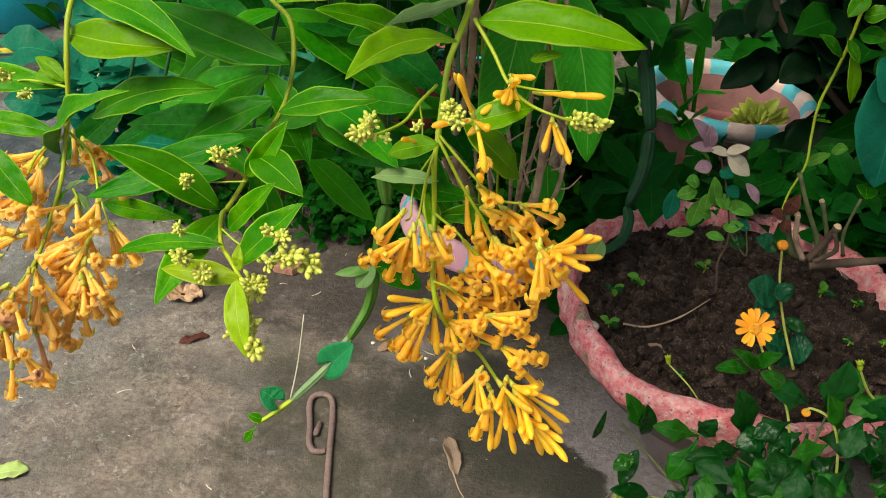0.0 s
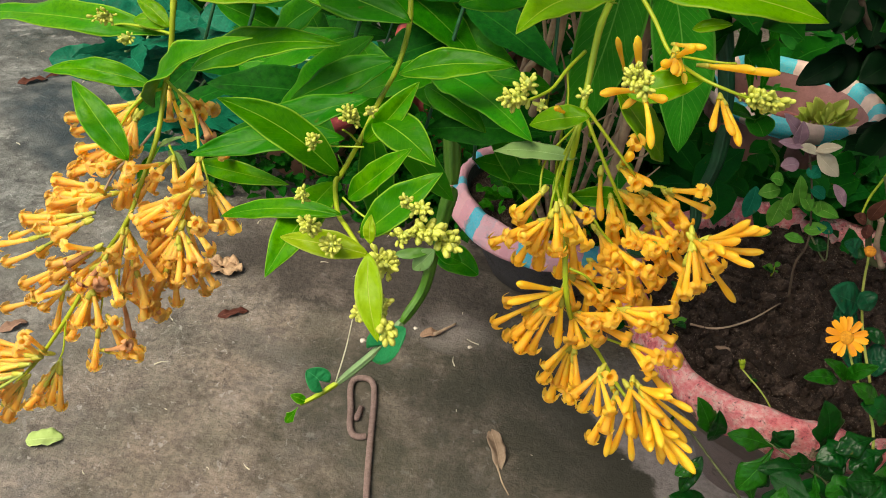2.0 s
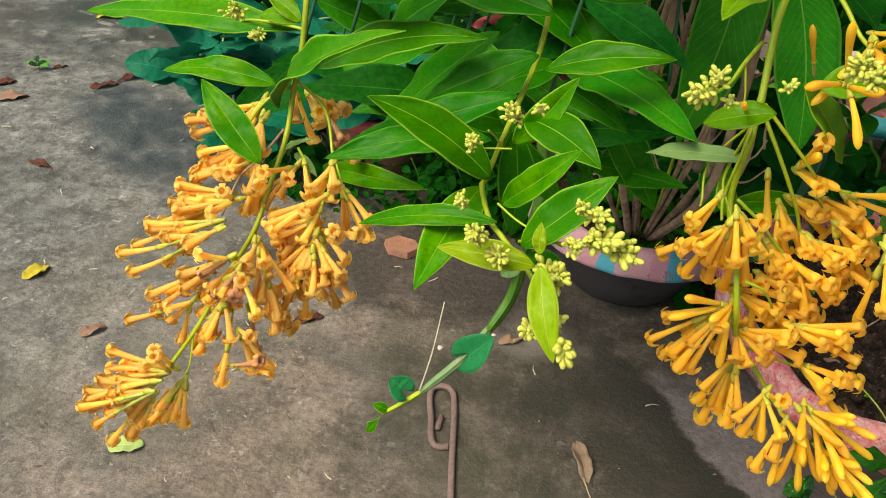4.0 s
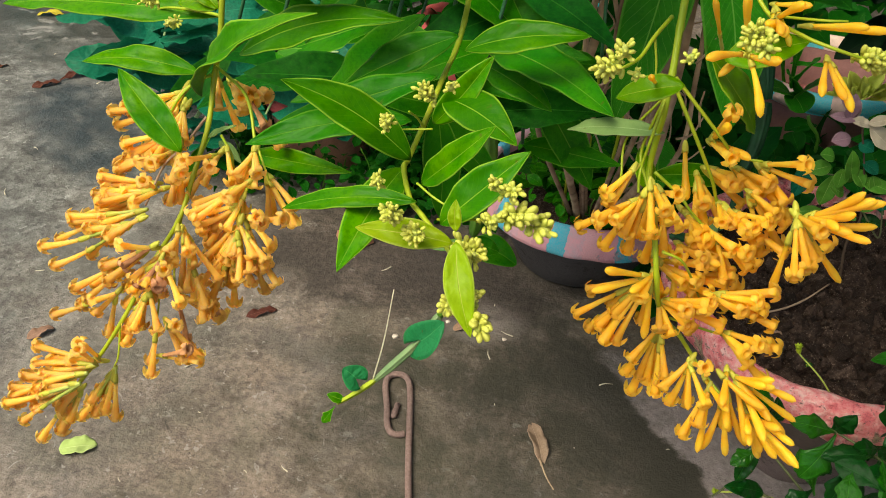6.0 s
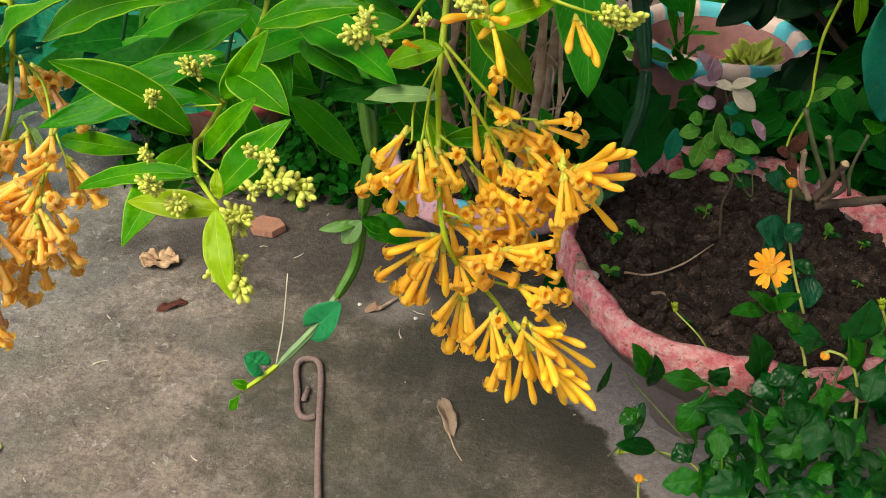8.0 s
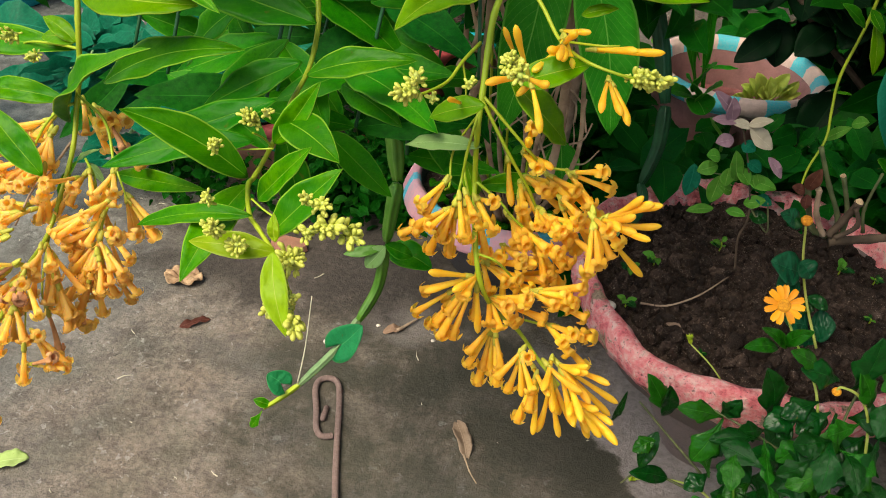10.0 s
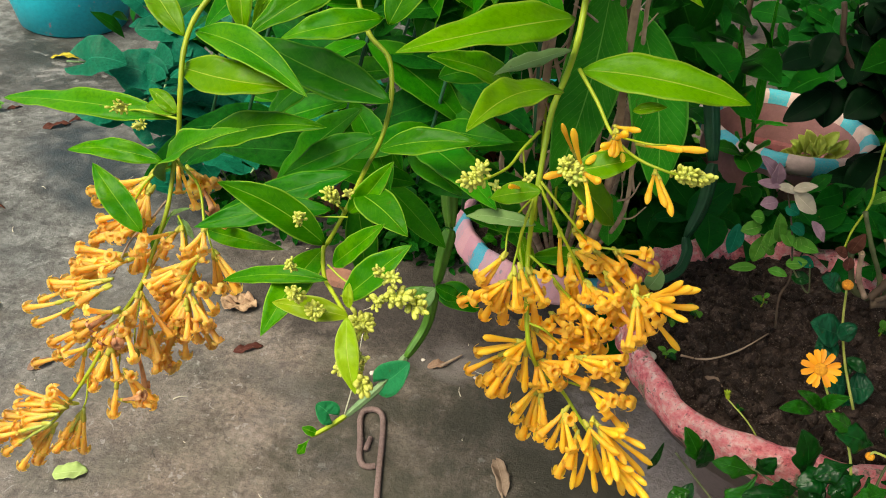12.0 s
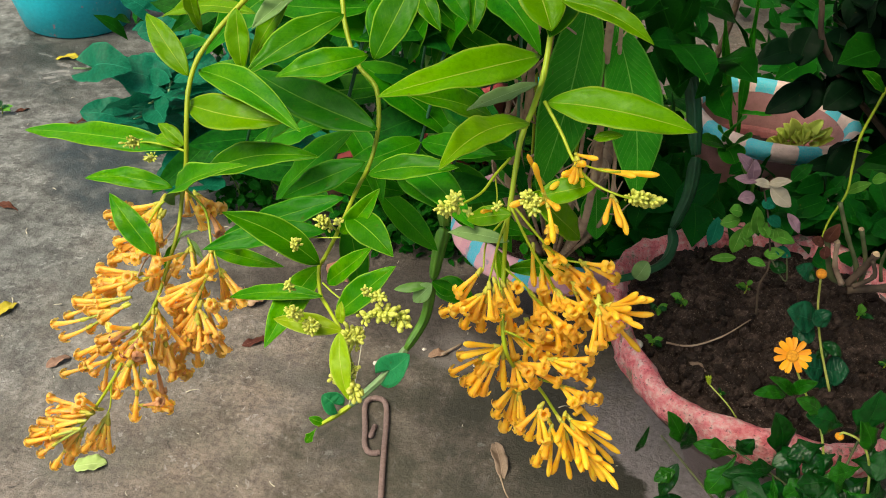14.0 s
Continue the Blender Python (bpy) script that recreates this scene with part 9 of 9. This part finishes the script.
leaf_mass("crown", crown, LEAF_DEEP_SHADE, [((0.0, 1.85, 1.05), (1.2, 2.7, 1.4)), ((-0.2, 1.9, 1.05), (0.6, 2.6, 1.4))], 450, 0.10, "oval", 0.5, 33, 0.9)

# ---- blue-green bush on the yard floor ----
bush = thing("blue_green_bush", (-0.55, 1.44, 0.0), "low bush with rounded blue-green leaves on damp concrete", "bush")
BLUE_LEAVES = shared_leaves(LEAF_BLUE, "heart", 7, fold=0.22, arch=0.08, ratio=0.80, nl=12, nw=6, wave=0.04)
rnd = random.Random(8)
for k in range(24):
    root = Vector((-0.50 + rnd.uniform(-0.10, 0.16), 1.46 + rnd.uniform(-0.05, 0.12), 0.0))
    tip = Vector((rnd.uniform(-0.70, -0.26), rnd.uniform(1.24, 1.60), rnd.uniform(0.05, 0.27)))
    if tip.x < -0.66 and tip.y < 1.36:
        tip.y += 0.15
    mid = root.lerp(tip, 0.5) + Vector((0, 0, 0.07))
    line = smooth_line([root, mid, tip], 5)
    branch(bush, [root, mid, tip], 0.0024, 0.0013, VINE_PALE, name="stem")
    for n in (4, 6, 8, 9, 10):
        for s in (1, -1):
            if rnd.random() < 0.25:
                continue
            at = line[n]
            d = Vector((s * rnd.uniform(0.3, 1), rnd.uniform(-0.9, 0.5), rnd.uniform(-0.2, 0.35))).normalized()
            put_leaf(BLUE_LEAVES, bush, at + d * 0.008, at + d * rnd.uniform(0.06, 0.09), (rnd.gauss(0, 0.45), -0.45 + rnd.gauss(0, 0.3), 0.8))

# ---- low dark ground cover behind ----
leaf_mass("inner_foliage", dark_leaved_shrub, LEAF_BLACKISH, [((0.34, 1.27, 0.38), (0.45, 1.36, 0.50)), ((0.40, 1.25, 0.28), (0.50, 1.33, 0.46)), ((0.42, 1.30, 0.30), (0.66, 1.46, 0.58)), ((0.44, 1.28, 0.34), (0.60, 1.40, 0.60))], 260, 0.055, "oval", 0.6, 15, 0.7, "inner leaves coloured near black for shade", fine=(9, 4))
cover = thing("ground_cover", (-0.2, 1.45, 0.0), "low carpet of small dark green leaves between the pots", "ground cover")
for k in range(26):
    x, y = -0.44 + 0.016 * k, 1.36 + 0.05 * (k % 4)
    branch(cover, [(x, y, 0.0), (x + 0.008, y - 0.01, 0.05), (x - 0.004, y - 0.02, 0.09)], 0.0012, 0.0008, VINE, name="stem", segs=5)
leaf_mass("foliage", cover, LEAF_DEEP_SHADE, [((-0.47, 1.31, 0.0), (-0.05, 1.44, 0.08)), ((-0.45, 1.38, 0.02), (0.0, 1.6, 0.13)), ((-0.22, 1.335, 0.0), (-0.08, 1.42, 0.10))], 2300, 0.021, "oval", 0.6, 4, 0.8, "small dark green leaves", lambda p: (p - Vector((-0.335, 1.45, p.z))).length > 0.075 + 0.02 * (p.y < 1.4))
moss = thing("pot_cover", (0.058, 1.295, 0.102), "small green leaves carpeting the soil of the striped planter", "ground cover")
for k in range(12):
    a = k * 2.4
    branch(moss, [(0.058 + 0.06 * math.cos(a), 1.295 + 0.06 * math.sin(a), 0.096), (0.058 + 0.065 * math.cos(a), 1.295 + 0.06 * math.sin(a), 0.125), (0.058 + 0.07 * math.cos(a + 0.2), 1.295 + 0.06 * math.sin(a), 0.155)], 0.0011, 0.0008, VINE, name="stem", segs=5)
leaf_mass("foliage", moss, LEAF_MID, [((-0.06, 1.18, 0.105), (0.18, 1.42, 0.15)), ((-0.03, 1.24, 0.115), (0.15, 1.40, 0.20))], 560, 0.02, "oval", 0.65, 14, 0.8, "small round leaves", lambda p: (Vector((p.x, p.y, 0)) - Vector((0.058, 1.295, 0))).length < 0.106)
back = thing("back_hedge", (0.0, 2.0, 0.0), "dense dark green undergrowth at the back of the yard", "hedge")
for x in (-0.6, -0.3, 0.0, 0.3, 0.7):
    branch(back, [(x, 2.0, 0.0), (x + 0.03, 1.95, 0.25), (x - 0.02, 1.9, 0.6)], 0.008, 0.004, BARK_DARK, name="stem")
leaf_mass("foliage", back, LEAF_DEEP_SHADE, [((-0.55, 1.50, 0.02), (0.16, 1.80, 0.30)), ((-0.78, 1.62, 0.02), (0.1, 2.2, 0.45)), ((-0.3, 1.05, 0.42), (0.22, 1.35, 0.62)), ((0.02, 1.28, 0.02), (0.2, 1.5, 0.26))], 1500, 0.066, "oval", 0.45, 6, 0.75, "dark leaves")
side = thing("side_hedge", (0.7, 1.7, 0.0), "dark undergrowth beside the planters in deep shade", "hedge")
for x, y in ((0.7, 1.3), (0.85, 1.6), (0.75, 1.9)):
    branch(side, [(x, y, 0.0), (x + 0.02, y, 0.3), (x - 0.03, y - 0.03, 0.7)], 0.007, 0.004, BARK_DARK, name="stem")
leaf_mass("foliage", side, LEAF_DEEP_SHADE, [((0.46, 1.20, 0.05), (0.95, 1.45, 0.60)), ((0.52, 1.5, 0.02), (1.2, 2.2, 0.6)), ((0.44, 1.12, 0.15), (0.75, 1.28, 0.55))], 1000, 0.07, "oval", 0.5, 7, 0.7, "very dark leaves")
leaf_mass("low_foliage", side, LEAF_DEEP_SHADE, [((0.12, 1.19, 0.02), (0.56, 1.30, 0.20)), ((0.2, 1.18, 0.1), (0.5, 1.24, 0.24)), ((0.46, 1.0, 0.02), (0.6, 1.3, 0.24)), ((0.16, 1.20, 0.08), (0.44, 1.27, 0.22))], 760, 0.06, "oval", 0.5, 9, 0.7, "dark leaves low down")
# leaves added to hide and darken the back rim, which lies in shade
leaf_mass("rim_foliage", side, LEAF_DEEP_SHADE, [((0.39, 1.11, 0.235), (0.56, 1.20, 0.30)), ((0.30, 1.17, 0.235), (0.42, 1.22, 0.29))], 120, 0.045, "oval", 0.55, 23, 0.7, "dark leaves added over the planter's shaded back rim")
leaf_mass("pot_front_foliage", side, LEAF_DEEP_SHADE, [((0.19, 1.27, 0.06), (0.33, 1.315, 0.23)), ((0.30, 1.27, 0.04), (0.44, 1.31, 0.17))], 90, 0.055, "oval", 0.62, 27, 0.6, "dark leaves before the striped pot", fine=(8, 4))
leaf_mass("upper_foliage", side, LEAF_DEEP_SHADE, [((0.37, 1.20, 0.36), (0.78, 1.42, 0.62)), ((0.45, 1.15, 0.28), (0.8, 1.3, 0.5))], 340, 0.07, "oval", 0.55, 12, 0.7, "dark leaves")
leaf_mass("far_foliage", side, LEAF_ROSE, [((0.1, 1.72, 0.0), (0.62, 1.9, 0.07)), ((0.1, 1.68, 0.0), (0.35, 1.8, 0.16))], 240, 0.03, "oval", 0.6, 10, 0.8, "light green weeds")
leaf_mass("back_foliage", side, LEAF_DEEP_SHADE, [((0.35, 2.35, 0.0), (1.1, 2.8, 0.4)), ((0.60, 1.75, 0.0), (1.2, 2.3, 0.5)), ((0.46, 1.42, 0.25), (0.75, 1.6, 0.62)), ((0.42, 1.80, 0.0), (0.75, 2.2, 0.30))], 720, 0.08, "oval", 0.5, 19, 0.7, "dark leaves at the back")
fallen((0.62, 2.22, 0.004), (0.70, 2.26, 0.004), 0.045, LEAF_DRY, "pale dry leaf on the concrete at the back", 0.05, 0.1, "oval")
fallen((0.60, 2.40, 0.004), (0.69, 2.42, 0.004), 0.05, LEAF_DRY, "pale dry leaf on the concrete at the back", 0.05, 0.1, "oval")

# creeping daisy: the lower leaves beneath, down to the floor
LOW_LOBED = shared_leaves(LEAF_GLOSS, "lobed", 6, ratio=0.60, nl=20, nw=8, arch=0.12, fold=0.35, wave=0.03, curl=1.2)
FRESH_LOBED = shared_leaves(LEAF_FRESH, "lobed", 4, ratio=0.60, nl=20, nw=8, arch=0.12, fold=0.35, wave=0.03, curl=1.2)
rnd = random.Random(31)
for k in range(90):
    at = Vector((rnd.uniform(0.25, 0.50), rnd.uniform(0.76, 0.88), rnd.uniform(0.03, 0.20)))
    if (Vector((at.x, at.y, 0)) - Vector(BIG)).length < 0.175:
        at.y -= 0.08
    d = Vector((rnd.gauss(0, 1), rnd.gauss(-0.5, 0.7), rnd.gauss(0, 0.4))).normalized()
    put_leaf(LOW_LOBED, creeping_daisy, at, at + d * rnd.uniform(0.026, 0.040), (rnd.gauss(0, 0.3), -0.5, 0.85))
for k in range(105):
    x = rnd.uniform(0.245, 0.43)
    top = 0.232 + 0.075 * max(0.0, min(1.0, (x - 0.26) / 0.10))
    at = Vector((x, rnd.uniform(0.755, 0.81), rnd.uniform(0.11, top)))
    d = Vector((rnd.gauss(0, 1), rnd.gauss(-0.4, 0.6), rnd.gauss(-0.1, 0.45))).normalized()
    put_leaf(LOW_LOBED if k % 3 else FRESH_LOBED, creeping_daisy, at, at + d * rnd.uniform(0.029, 0.044), (rnd.gauss(0, 0.45), -0.5 + rnd.gauss(0, 0.3), 0.8))
for k in range(10):
    x = 0.27 + 0.025 * k
    branch(creeping_daisy, [(x, 0.80, 0.0), (x + 0.01, 0.79, 0.08), (x - 0.01, 0.80, 0.18)], 0.0015, 0.001, VINE, name="stem")

# fine litter on the concrete: bits of straw and grit
rnd = random.Random(55)
bits = bmesh.new()
for k in range(90):
    at = Vector((rnd.uniform(-1.0, 0.18), rnd.uniform(0.62, 1.7), 0.0025))
    if (at - Vector(BIG)).length < 0.12:
        continue
    a, l = rnd.uniform(0, 6.283), rnd.choice((0.003, 0.004, 0.006, 0.01, 0.016))
    d = Vector((math.cos(a), math.sin(a), 0.0))
    tube([at, at + d * l * 0.5 + Vector((0, 0, 0.0006)), at + d * l + Vector((d.y, -d.x, 0)) * l * 0.2], 0.0005 + l * 0.025, 0.0003, 5, 2, bm=bits)
tagged(new("litter", mesh_from("litter", bits, STRAW)), "tiny straw bits and grit scattered over the concrete", "litter", kind="stuff")
